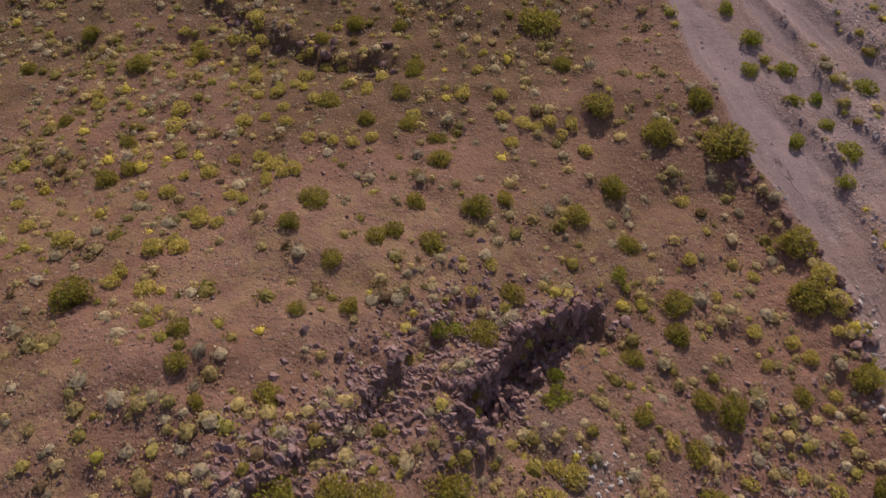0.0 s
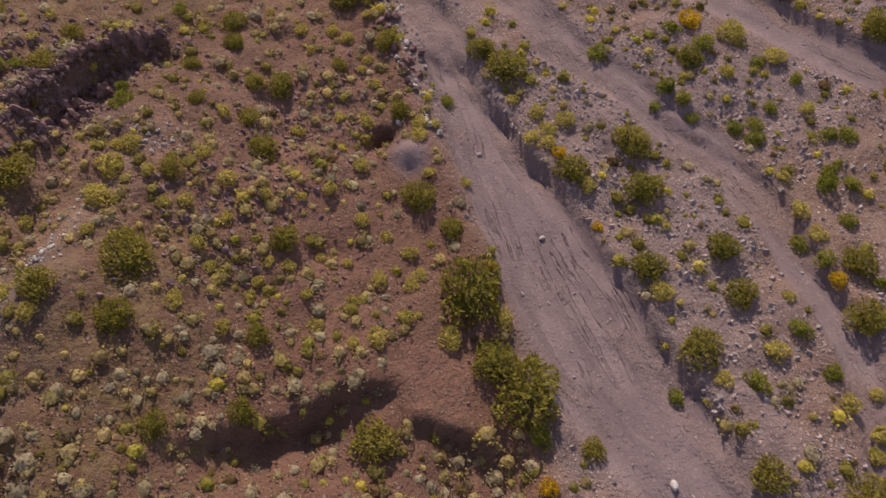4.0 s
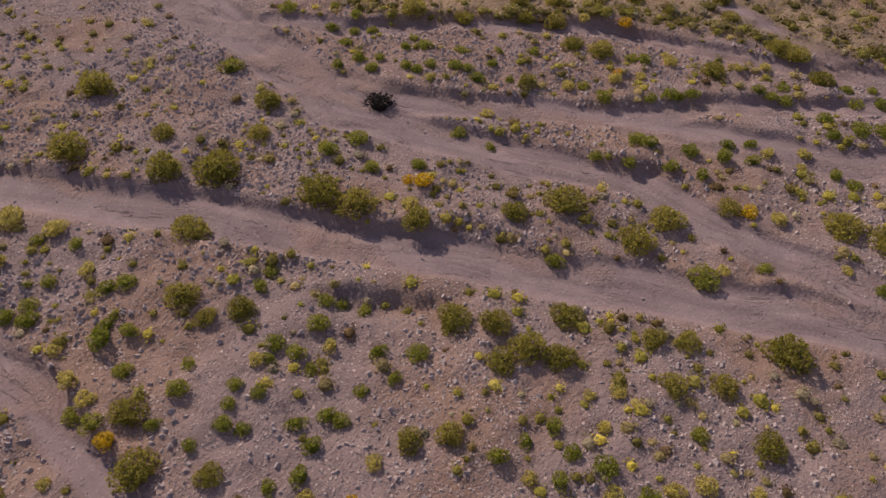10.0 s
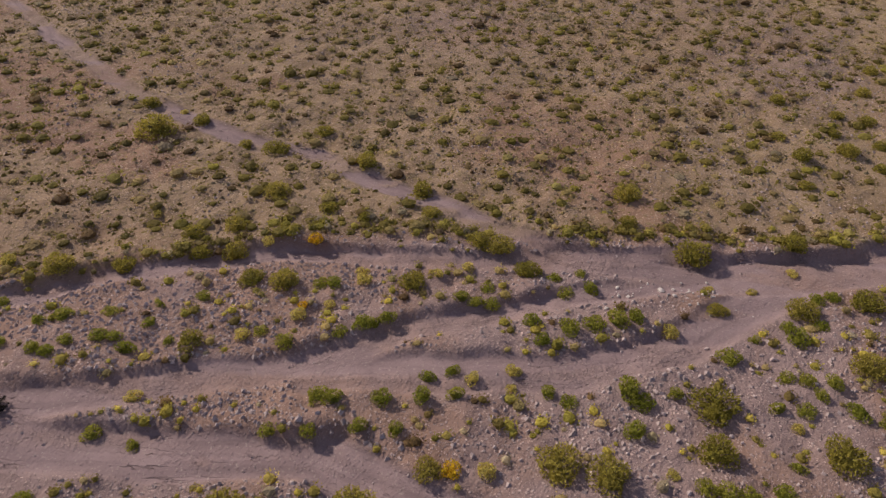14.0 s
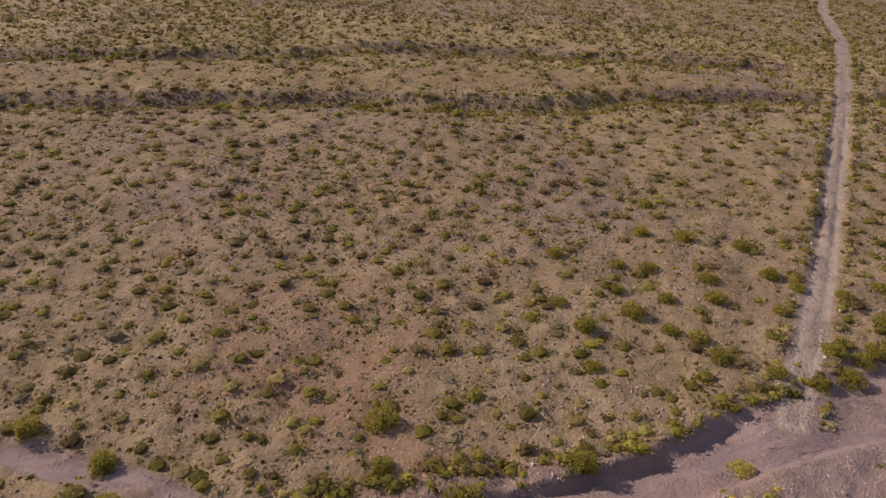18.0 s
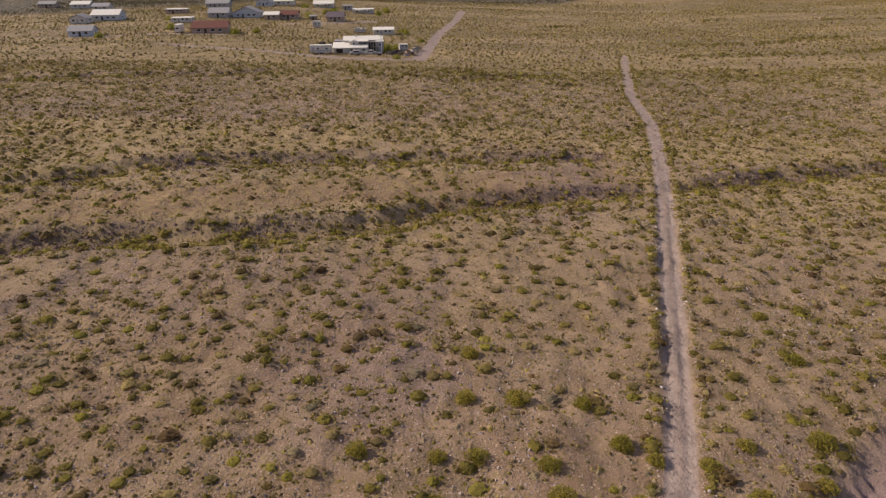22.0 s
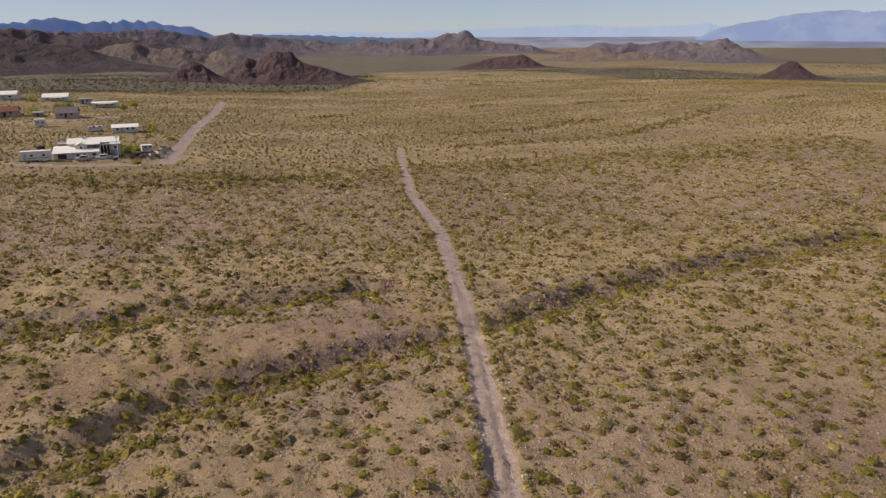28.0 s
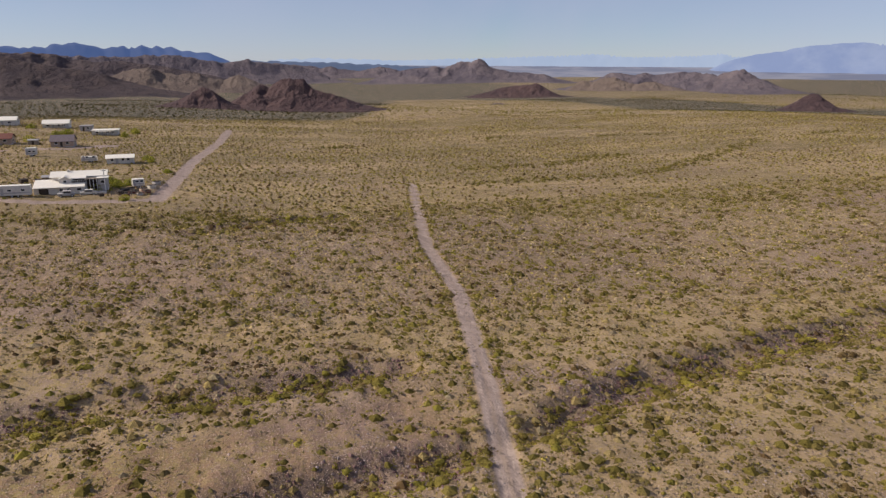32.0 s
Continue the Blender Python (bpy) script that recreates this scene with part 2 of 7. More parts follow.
SAND_D = (0.205, 0.147, 0.144)
RUT = (0.47, 0.375, 0.315)
ROAD_A, ROAD_B = (0.385, 0.300, 0.258), (0.29, 0.223, 0.193)
GROUND = ground_material()


def leafy(nt, b, col):
    """Thin leaves let part of the light through."""
    nt.links.new(col, b.inputs["Base Color"])
    through_leaf = nt.nodes.new("ShaderNodeBsdfTranslucent")
    nt.links.new(col, through_leaf.inputs["Color"])
    both = nt.nodes.new("ShaderNodeMixShader")
    both.inputs[0].default_value = 0.45
    nt.links.new(b.outputs[0], both.inputs[1])
    nt.links.new(through_leaf.outputs[0], both.inputs[2])
    nt.links.new(both.outputs[0], nt.nodes["Material Output"].inputs["Surface"])


def foliage_material(name, dark, light, rough=0.75):
    """Leaves: colour by the bush's own tint attribute or its random number, mottled leaf by leaf."""
    m, nt, b = material(name, rough)
    info = nt.nodes.new("ShaderNodeObjectInfo")
    geo = nt.nodes.new("ShaderNodeNewGeometry")
    col = mixed(nt, info.outputs["Random"], dark, light)
    leaf = mixed(nt, geo.outputs["Random Per Island"], (0.75, 0.75, 0.75), (1.25, 1.25, 1.18))
    col = mixed(nt, 1.0, col, leaf, "MULTIPLY")
    dapple = noise_of(nt, 6.0, 4, 0.7)
    col = mixed(nt, 1.0, col, mixed(nt, steps(nt, dapple, 0.35, 0.65), (0.72, 0.72, 0.72), (1.2, 1.2, 1.15)), "MULTIPLY")
    leafy(nt, b, col)
    bumped(nt, b, dapple, 0.6, 0.15)
    return m


def scatter_material(name):
    m, nt, b = material(name, 0.8)
    geo = nt.nodes.new("ShaderNodeNewGeometry")
    leaf = mixed(nt, geo.outputs["Random Per Island"], (0.78, 0.78, 0.78), (1.22, 1.22, 1.16))
    col = mixed(nt, 1.0, attribute(nt, "tint").outputs["Color"], leaf, "MULTIPLY")
    dapple = noise_of(nt, 7.0, 4, 0.7)
    col = mixed(nt, 1.0, col, mixed(nt, steps(nt, dapple, 0.35, 0.65), (0.68, 0.68, 0.68), (1.22, 1.22, 1.16)), "MULTIPLY")
    leafy(nt, b, col)
    bumped(nt, b, dapple, 0.6, 0.15)
    return m


def stone_material(name, a, c, scale=4.0, bump=0.5):
    m, nt, b = material(name, 0.9)
    info = nt.nodes.new("ShaderNodeObjectInfo")
    geo = nt.nodes.new("ShaderNodeNewGeometry")
    n1 = noise_of(nt, scale, 5, 0.65)
    n2 = noise_of(nt, scale * 6, 4, 0.7)
    col = mixed(nt, steps(nt, n1, 0.35, 0.68), a, c)
    both = maths(nt, "ADD", maths(nt, "MULTIPLY", info.outputs["Random"], 0.5), maths(nt, "MULTIPLY", geo.outputs["Random Per Island"], 0.5))
    col = mixed(nt, 1.0, col, mixed(nt, both, (0.65, 0.65, 0.67), (1.3, 1.27, 1.25)), "MULTIPLY")
    nt.links.new(col, b.inputs["Base Color"])
    bumped(nt, b, maths(nt, "ADD", n1, n2), bump, 0.08)
    return m


def paint_material(name, a, roughness=0.6, wear=0.25, scale=1.5):
    m, nt, b = material(name, roughness)
    worn = tuple(v * (1 - wear) for v in a)
    col = mixed(nt, steps(nt, noise_of(nt, scale, 5, 0.65), 0.35, 0.75), a, worn)
    nt.links.new(col, b.inputs["Base Color"])
    return m


CREOSOTE = foliage_material("creosote_leaves", (0.285, 0.25, 0.044), (0.41, 0.34, 0.074))
GREENLEAF = foliage_material("green_shrub_leaves", (0.27, 0.28, 0.038), (0.37, 0.35, 0.062))
YELLOWLEAF = foliage_material("yellow_flower_heads", (0.54, 0.455, 0.125), (0.66, 0.55, 0.17))
GOLDLEAF = foliage_material("golden_flower_heads", (0.66, 0.41, 0.02), (0.72, 0.50, 0.03))
BLACKLEAF = foliage_material("blackened_leaves", (0.018, 0.016, 0.015), (0.03, 0.024, 0.022))
TWIG = paint_material("dry_twigs", (0.17, 0.13, 0.09), 0.9, 0.4, 9.0)
SCATTER = scatter_material("low_shrub_leaves")
DARKROCK = stone_material("varnished_rock", (0.150, 0.088, 0.082), (0.275, 0.175, 0.158), 1.6, 0.8)
RUBBLE = stone_material("purple_rubble", (0.225, 0.140, 0.130), (0.38, 0.262, 0.242), 2.0, 0.6)
GREYROCK = stone_material("wash_stone", (0.34, 0.272, 0.255), (0.52, 0.43, 0.40), 3.0)
PALEROCK = stone_material("pale_stone", (0.42, 0.38, 0.35), (0.55, 0.50, 0.46), 3.0)
WHITEWALL = paint_material("white_siding", (0.64, 0.60, 0.54), 0.6, 0.12)
WHITEROOF = paint_material("white_roof_coating", (0.82, 0.78, 0.69), 0.5, 0.1)
GREYWALL = paint_material("grey_siding", (0.42, 0.40, 0.39), 0.7, 0.15)
BLUEWALL = paint_material("pale_blue_siding", (0.50, 0.54, 0.58), 0.7, 0.12)
GREYROOF = paint_material("grey_shingles", (0.36, 0.35, 0.35), 0.85, 0.25)
TANWALL = paint_material("tan_stucco", (0.45, 0.34, 0.26), 0.85, 0.15)
MAUVEROOF = paint_material("dark_mauve_shingles", (0.17, 0.14, 0.15), 0.85, 0.3)
REDROOF = paint_material("rust_red_roof", (0.20, 0.085, 0.066), 0.7, 0.3)
TRIM = paint_material("white_trim", (0.8, 0.78, 0.74), 0.5, 0.08)
DARKWOOD = paint_material("dark_timber", (0.07, 0.055, 0.045), 0.8, 0.3)
PALETIMBER = paint_material("weathered_timber", (0.30, 0.25, 0.2), 0.85, 0.3)
RUBBER = paint_material("black_rubber", (0.02, 0.02, 0.02), 0.8, 0.2)
GLASS, gnt, gb = material("dark_window_glass", 0.08)
gb.inputs["Base Color"].default_value, gb.inputs["Specular IOR Level"].default_value = (0.03, 0.035, 0.04, 1), 0.6


def mountain_material(name, low, high, band):
    m, nt, b = material(name, 0.95)
    n1 = noise_of(nt, 0.012, 6, 0.65)
    n2 = noise_of(nt, 0.09, 5, 0.7)
    col = mixed(nt, steps(nt, n1, 0.28, 0.74), low, high)
    col = mixed(nt, steps(nt, n2, 0.45, 0.85), col, band)
    nt.links.new(col, b.inputs["Base Color"])
    bumped(nt, b, maths(nt, "ADD", maths(nt, "MULTIPLY", n1, 3.0), n2), 0.8, 9.0)
    return m


# cloud shade over the dark and left-hand hills is put into their colours
DARKHILL = mountain_material("dark_hill_with_cloud_shade", (0.066, 0.043, 0.047), (0.105, 0.068, 0.066), (0.046, 0.034, 0.039))
SLOPEHILL = mountain_material("cloud_shaded_mountainside", (0.050, 0.038, 0.044), (0.094, 0.069, 0.064), (0.038, 0.030, 0.036))
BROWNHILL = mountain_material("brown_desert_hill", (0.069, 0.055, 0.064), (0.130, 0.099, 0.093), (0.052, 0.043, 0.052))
# haze before the farther ranges is mixed into these purple-grey base colours
FARHILL = mountain_material("haze_tinted_brown_range", (0.098, 0.084, 0.104), (0.178, 0.145, 0.150), (0.076, 0.069, 0.092))
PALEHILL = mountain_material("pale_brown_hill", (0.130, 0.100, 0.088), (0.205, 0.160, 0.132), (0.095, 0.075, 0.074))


def haze_glow_material(name, low, high):
    """Mountains behind kilometres of air; the haze is painted as a glowing colour."""
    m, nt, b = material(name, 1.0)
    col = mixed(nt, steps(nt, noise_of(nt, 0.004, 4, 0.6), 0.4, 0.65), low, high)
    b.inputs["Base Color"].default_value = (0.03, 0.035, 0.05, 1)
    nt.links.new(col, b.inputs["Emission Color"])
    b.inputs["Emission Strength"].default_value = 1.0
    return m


# haze colours of the far distance, given off as emission
BLUERANGE = haze_glow_material("blue_haze_glow_range", (0.055, 0.090, 0.21), (0.070, 0.105, 0.23))
PALERANGE = haze_glow_material("pale_haze_glow_range", (0.345, 0.415, 0.545), (0.375, 0.44, 0.56))
DARKBLUE = haze_glow_material("dark_haze_glow_mesa", (0.075, 0.100, 0.165), (0.090, 0.115, 0.185))
PALEBLUE = haze_glow_material("mauve_haze_glow_range", (0.215, 0.27, 0.44), (0.28, 0.33, 0.48))
HAZEPLAIN = haze_glow_material("haze_glow_lowland", (0.145, 0.150, 0.205), (0.245, 0.235, 0.275))

# ---- the plan: lie of the land ----


def ease(a, b, v):
    t = np.clip((v - a) / (b - a), 0, 1)
    return t * t * (3 - 2 * t)


def lattice(i, j, seed):
    h = (i.astype(np.int64) * 374761393 + j.astype(np.int64) * 668265263 + seed * 974634777) & 0x7FFFFFFF
    h = ((h ^ (h >> 13)) * 1274126177) & 0x7FFFFFFF
    return ((h ^ (h >> 16)) & 0xFFFF) / 65535.0


def rough_noise(x, y, seed=0):
    i, j = np.floor(x), np.floor(y)
    u, v = x - i, y - j
    u, v = u * u * (3 - 2 * u), v * v * (3 - 2 * v)
    a, b = lattice(i, j, seed), lattice(i + 1, j, seed)
    c, d = lattice(i, j + 1, seed), lattice(i + 1, j + 1, seed)
    return (a + (b - a) * u) * (1 - v) + (c + (d - c) * u) * v - 0.5


def fractal(x, y, octaves=4, seed=0, gain=0.5):
    total, amp = 0.0, 1.0
    for k in range(octaves):
        total = total + amp * rough_noise(x * 2 ** k + 17.3 * k, y * 2 ** k - 9.1 * k, seed + k)
        amp *= gain
    return total


def base_height(x, y):
    """The fan's slope, its flattening beyond the wash, the fall to the basin and the hill by the wash."""
    xs = np.maximum(215.0 - 25.0 * np.logaddexp(0, (215.0 - x) / 25.0), -60)
    z = -0.49 - 0.0214 * xs + 0.0344 * np.clip(y, -150, 70)
    z = z + np.interp(np.hypot(x - 149, y + 61), [0, 430, 600, 1000, 1600, 2500, 5000], [0, 0, -7, -31, -47, -58, -68])
    z = z + 0.02 * np.clip(-y - 200, 0, 1000)
    z = z + 10 * ease(-430, -230, y) * np.interp(np.hypot(x - 149, y + 61), [490, 760, 1000, 1700], [0, 1, 1, 0])
    u = np.clip((18 - x) / 28, 0, 1.0)
    dy = y - 8
    hill = 9 * (0.75 * u + 0.25 * ease(0, 1, u)) * np.where(dy > 0, np.exp(-(dy / 22) ** 2), np.exp(-(dy / 60) ** 2))
    return z + hill * np.clip((x + 200) / 150, 0, 1)


# channels of the wash: points of the middle line (x, y, half width) and the depth
CHANNELS = []
CHANNELS.append(([(8, 160, 2.5), (14, 100, 2.2), (18, 60, 2.0), (20.2, 46, 2.2), (21, 39, 2.5), (22.1, 32, 2.5), (23.4, 25, 2.0), (24.4, 18, 1.5), (25.4, 13.8, 1.5), (24.8, 8.8, 1.8), (24.6, 3.9, 2.4),
      (24.8, -1.1, 3.0), (25, -6.1, 3.4), (25.3, -12, 3.4), (26.7, -18, 2.5), (28.0, -25, 1.8), (28.2, -32, 2.0), (26, -50, 3), (30, -80, 3.4), (46, -130, 4), (70, -190, 5)], 0.34))
CHANNELS.append(([(20, 62, 1.5), (27, 30, 1.5), (30, 19.4, 1.4), (33.1, 10, 1.6), (37.2, 0.6, 1.3), (38.7, -5.8, 1.2), (38.4, -10.8, 1.1), (37.9, -15.2, 1.1), (37.1, -19.7, 1.2),
      (35.7, -23.7, 1.3), (33, -29, 1.4), (30, -40, 1.6)], 0.35))
CHANNELS.append(([(22, 58, 1.6), (36, 25, 1.6), (40.6, 17.6, 1.8), (45.8, 10.4, 2.0), (50.5, 2.9, 2.0), (55.4, -4.5, 2.0), (59.4, -12.4, 1.8), (64.1, -19.9, 2.0), (68.8, -27.4, 2.0),
      (73, -35.3, 1.8), (77.6, -46, 1.8), (84, -62, 2), (98, -92, 2.5), (122, -140, 3)], 0.38))
CHANNELS.append(([(84, 150, 3), (76, 90, 2.6), (70, 40, 2.5), (68.5, 21.2, 2.6), (68, 11, 2.6), (67.5, 0.8, 2.4), (69.6, -6.1, 1.8), (72.6, -13.9, 1.7), (76.2, -21.4, 1.6), (76, -25.7, 1.6),
      (76.5, -31, 1.6), (77.5, -37.9, 1.8), (79.3, -46, 2.0)], 0.3))
CHANNELS.append(([(69.9, 3, 1.4), (72.2, -3.5, 1.4), (78.4, -11.9, 1.3), (83, -17.1, 1.2), (88.6, -21, 1.1), (94.6, -28.1, 1.1), (101.3, -35.3, 1.2), (106.5, -41.7, 1.5)], 0.35))
CHANNELS.append(([(81.3, -17.7, 1.6), (85, -23.3, 1.7), (89.5, -32.8, 1.7), (93.9, -37.2, 1.7), (100.1, -41.1, 1.8), (105.4, -44.6, 2.0)], 0.3))
CHANNELS.append(([(72, 14, 1.2), (76.7, 7.5, 1.2), (81.6, 3.8, 1.0), (86, -1.3, 1.1), (91.9, -8.1, 1.0), (94, -12.7, 1.0), (96.6, -19.7, 1.0), (100.9, -28.3, 1.3),
      (105.6, -36.6, 1.6)], 0.32))
CHANNELS.append(([(128, 78, 0.9), (119.3, 55.8, 1.0), (112.9, 39.3, 1.1), (107.8, 24, 1.1), (105.5, 13.1, 1.2), (104.8, 5.8, 1.2), (105.2, -1.2, 1.2), (103.8, -11.3, 1.2),
      (103.2, -18.9, 1.2), (102.4, -26.5, 1.3)], 0.25))
CHANNELS.append(([(101.7, -28, 1.6), (103.8, -35.2, 2.2), (106.6, -43.4, 2.6), (111.5, -50, 2.4), (116.7, -56.7, 2.6), (120.5, -62, 3.2), (127, -71.4, 4.0), (140, -88, 4.5), (165, -130, 5), (190, -200, 6)], 0.55))
# gullies of the plain: the same, with no sand
GULLIES = []
GULLIES.append(([(186, 120, 3), (196, 78, 3), (208, 40, 3), (215.9, 15, 3), (223.7, 4.6, 3), (228.8, -8.4, 2.6), (229.4, -28.7, 2.6), (231.6, -43.4, 2.2), (233.2, -60.9, 1.8), (234.3, -83.7, 1.2)], 1.3))
GULLIES.append(([(160, 110, 2.5), (168, 68, 2.5), (180, 25, 2.5), (187.5, 1.5, 2.5), (189.7, -19, 2.5), (191.3, -32.1, 2.5), (195.3, -42.7, 2.6), (201.1, -49.2, 2.8), (206, -62.9, 2.6), (209.1, -77.4, 2.2),
      (211.9, -87, 0.8), (221.5, -112.7, 2.4), (230, -147.7, 2.6), (236, -200, 2.6)], 1.5))
GULLIES.append(([(300, 100, 2), (313.3, 61.4, 2), (318.6, 48, 2), (323.1, 16.9, 2), (331, 3.4, 1.5)], 0.9))
GULLIES.append(([(319, -55, 1.4), (325, -66, 1.6), (329, -77, 1.6), (334, -92, 1.2)], 0.9))
GULLIES.append(([(1.7, 10, 0.7), (0.5, 7.6, 0.8), (-0.7, 5.7, 0.9), (-2.9, 2, 0.9), (-5, -3, 0.8)], 1.1))
# scarps: line (the ground drops to the right of it), drop and width over which it evens out
SCARPS = []
SCARPS.append(([(52.3, -4.2), (53.8, -7.1), (55.0, -9.1)], 0.25, 1.5))
SCARPS.append(([(53.6, -10.6), (55.2, -13.1), (56.9, -15.5), (59.3, -18.2)], 0.3, 1.0))
SCARPS.append(([(53.8, -12.5), (56.3, -15.6), (58.9, -18.6)], 0.3, 1.2))
SCARPS.append(([(63.3, -13.4), (65.0, -16.3), (66.9, -19.5)], 0.22, 1.2))
SCARPS.append(([(71.3, -23.9), (73.2, -25.5), (75.2, -27.9)], 0.3, 1.5))
SCARPS.append(([(73.7, -13.6), (75.5, -18.0), (78.1, -21.3), (78.9, -23.6)], 0.2, 1.2))
SCARPS.append(([(64.2, -13.9), (65.3, -16.2), (66.1, -18.6)], 0.2, 1.2))
SCARPS.append(([(93.6, -8.8), (95.0, -11.9), (96.1, -15.2)], 0.28, 1.2))
SCARPS.append(([(2.2, -8.1), (8.6, -8.7), (11.5, -7.8), (13.6, -7.9), (14.2, -9.7), (15.8, -11.2), (17.7, -13.5), (18.2, -15.3)], 0.8, 3.2))
SCARPS.append(([(6.5, -13), (9.2, -13.8), (14, -15.2), (19.3, -16.8)], 0.4, 3.2))
SCARPS.append(([(0.4, 11.6), (2.4, 14.5), (4.2, 16.6), (7.2, 18.6)], 1.4, 2.6))
SCARPS.append(([(-9.5, 7.6), (-5.8, 10.6), (-2.6, 13.7), (1.6, 18.5)], 0.6, 3.5))
SCARPS.append(([(25.6, 14.0), (26.4, 6.5), (27.2, 0.5), (28.3, -6.3), (28.5, -10.2), (28.9, -13.9), (29.8, -17.5), (30.2, -20)], 0.42, 2.0))
SCARPS.append(([(36.0, 4.0), (38.6, -2.5), (39.8, -6.5), (39.6, -11)], 0.24, 1.6))
SCARPS.append(([(43.0, 17.5), (52.4, 2.9), (57.4, -4.5), (61.2, -12.4), (64.5, -17.5)], 0.12, 2.0))
SCARPS.append(([(71.0, -5.5), (75.5, -14.5), (78.8, -22.5), (77.6, -26.5)], 0.18, 2.0))
SCARPS.append(([(74.5, 10.0), (77.5, 8.7), (82.5, 4.9), (87.2, -0.2), (93.0, -7.4), (95.2, -12.4)], 0.3, 2.5))
SCARPS.append(([(80.0, -11.5), (84.2, -16.0), (89.5, -19.8), (95.8, -27.2), (98.0, -30.0)], 0.25, 2.0))
SCARPS.append(([(104.5, -34.5), (106.5, -38.1), (109.3, -42.6), (111.9, -46.9), (113.9, -50.2), (117.0, -54.0), (120.0, -57.2)], 0.42, 1.8))
SCARPS.append(([(123.5, -63.5), (126.5, -66.5), (131.0, -72.0), (139.5, -83.0)], 0.30, 1.8))
SCARPS.append(([(-19, 49.6), (-12.8, 43.9), (-6.7, 40.7), (-2.6, 39.9)], 0.45, 5.0))
FOOTPATH = [(6.5, 9.9, 0.4), (4.2, 8.2, 0.5), (2.0, 5.7, 0.6), (0.4, 3.7, 0.6), (-0.9, 1.9, 0.6), (-3.0, -3.0, 0.5)]
ROADLINE = [(120, -60.2, 1.5), (129.3, -63.5, 1.45), (143.4, -68.1, 1.4), (164.6, -74.6, 1.4), (183.1, -80.0, 1.45), (198, -84.6, 1.45), (213.1, -89, 1.5), (230, -93.7, 1.45),
            (263, -102.0, 1.4), (296, -106.0, 1.4), (335.7, -115.3, 1.4), (372, -124.4, 1.2), (380, -126.8, 1.0), (388, -123.5, 0.7)]
GRAVELROAD = [(363, -45.5, 2.76), (400, -49.5, 2.44), (443.2, -54.1, 2.34), (484.2, -59.4, 2.34), (520, -65.5, 2.34), (571, -72, 2.34)]
PAD_A = [(478, 26, 1.6), (486, 12, 2.0), (490, -4, 3.0), (500, -17, 5.0)]
PAD_B = [(412, 118, 1.5), (417, 96, 2.0), (424, 66, 2.6), (423, 40, 1.6)]
DRIVEWAY = [(390, 60, 1.6), (372, 10, 1.6), (365.2, -3, 1.8), (359, -18.6, 2.2), (360, -35, 2.0), (364, -45.6, 2.4)]
LEFT_EDGE = ([-200, -60, -30, -15, 0, 20, 46, 120], [15, 15, 19, 20, 21.5, 22, 18, 10])          # y, x of the wash's hill side
RIGHT_EDGE = ([-200, -100, -71, -50, -36, -20, -8, 7, 20, 40, 90], [190, 150, 131, 114, 108, 100, 94, 79, 75, 77, 84])    # y, x of its plain side


def beside(x, y, line):
    """Distance to the line minus its half width, and the side of it (+ to the right)."""
    best, side = np.full(x.shape, 1e9), np.zeros(x.shape)
    for p, q in zip(line, line[1:]):
        dx, dy = q[0] - p[0], q[1] - p[1]
        t = np.clip(((x - p[0]) * dx + (y - p[1]) * dy) / (dx * dx + dy * dy), 0, 1)
        d = np.hypot(x - p[0] - t * dx, y - p[1] - t * dy)
        if len(p) > 2:
            d = d - (p[2] + t * (q[2] - p[2]))
        nearer = d < best
        best = np.where(nearer, d, best)
        side = np.where(nearer, (x - p[0]) * dy - (y - p[1]) * dx, side)
    return best, side


def smooth_strip(x, y):
    """The bare orange-brown rib between the two gullies."""
    return ease(10, 5, np.abs(x - 209 + 0.2 * (y + 30) + 5 * fractal(x * 0.03, y * 0.03, 2, 83))) * ease(-92, -78, y)


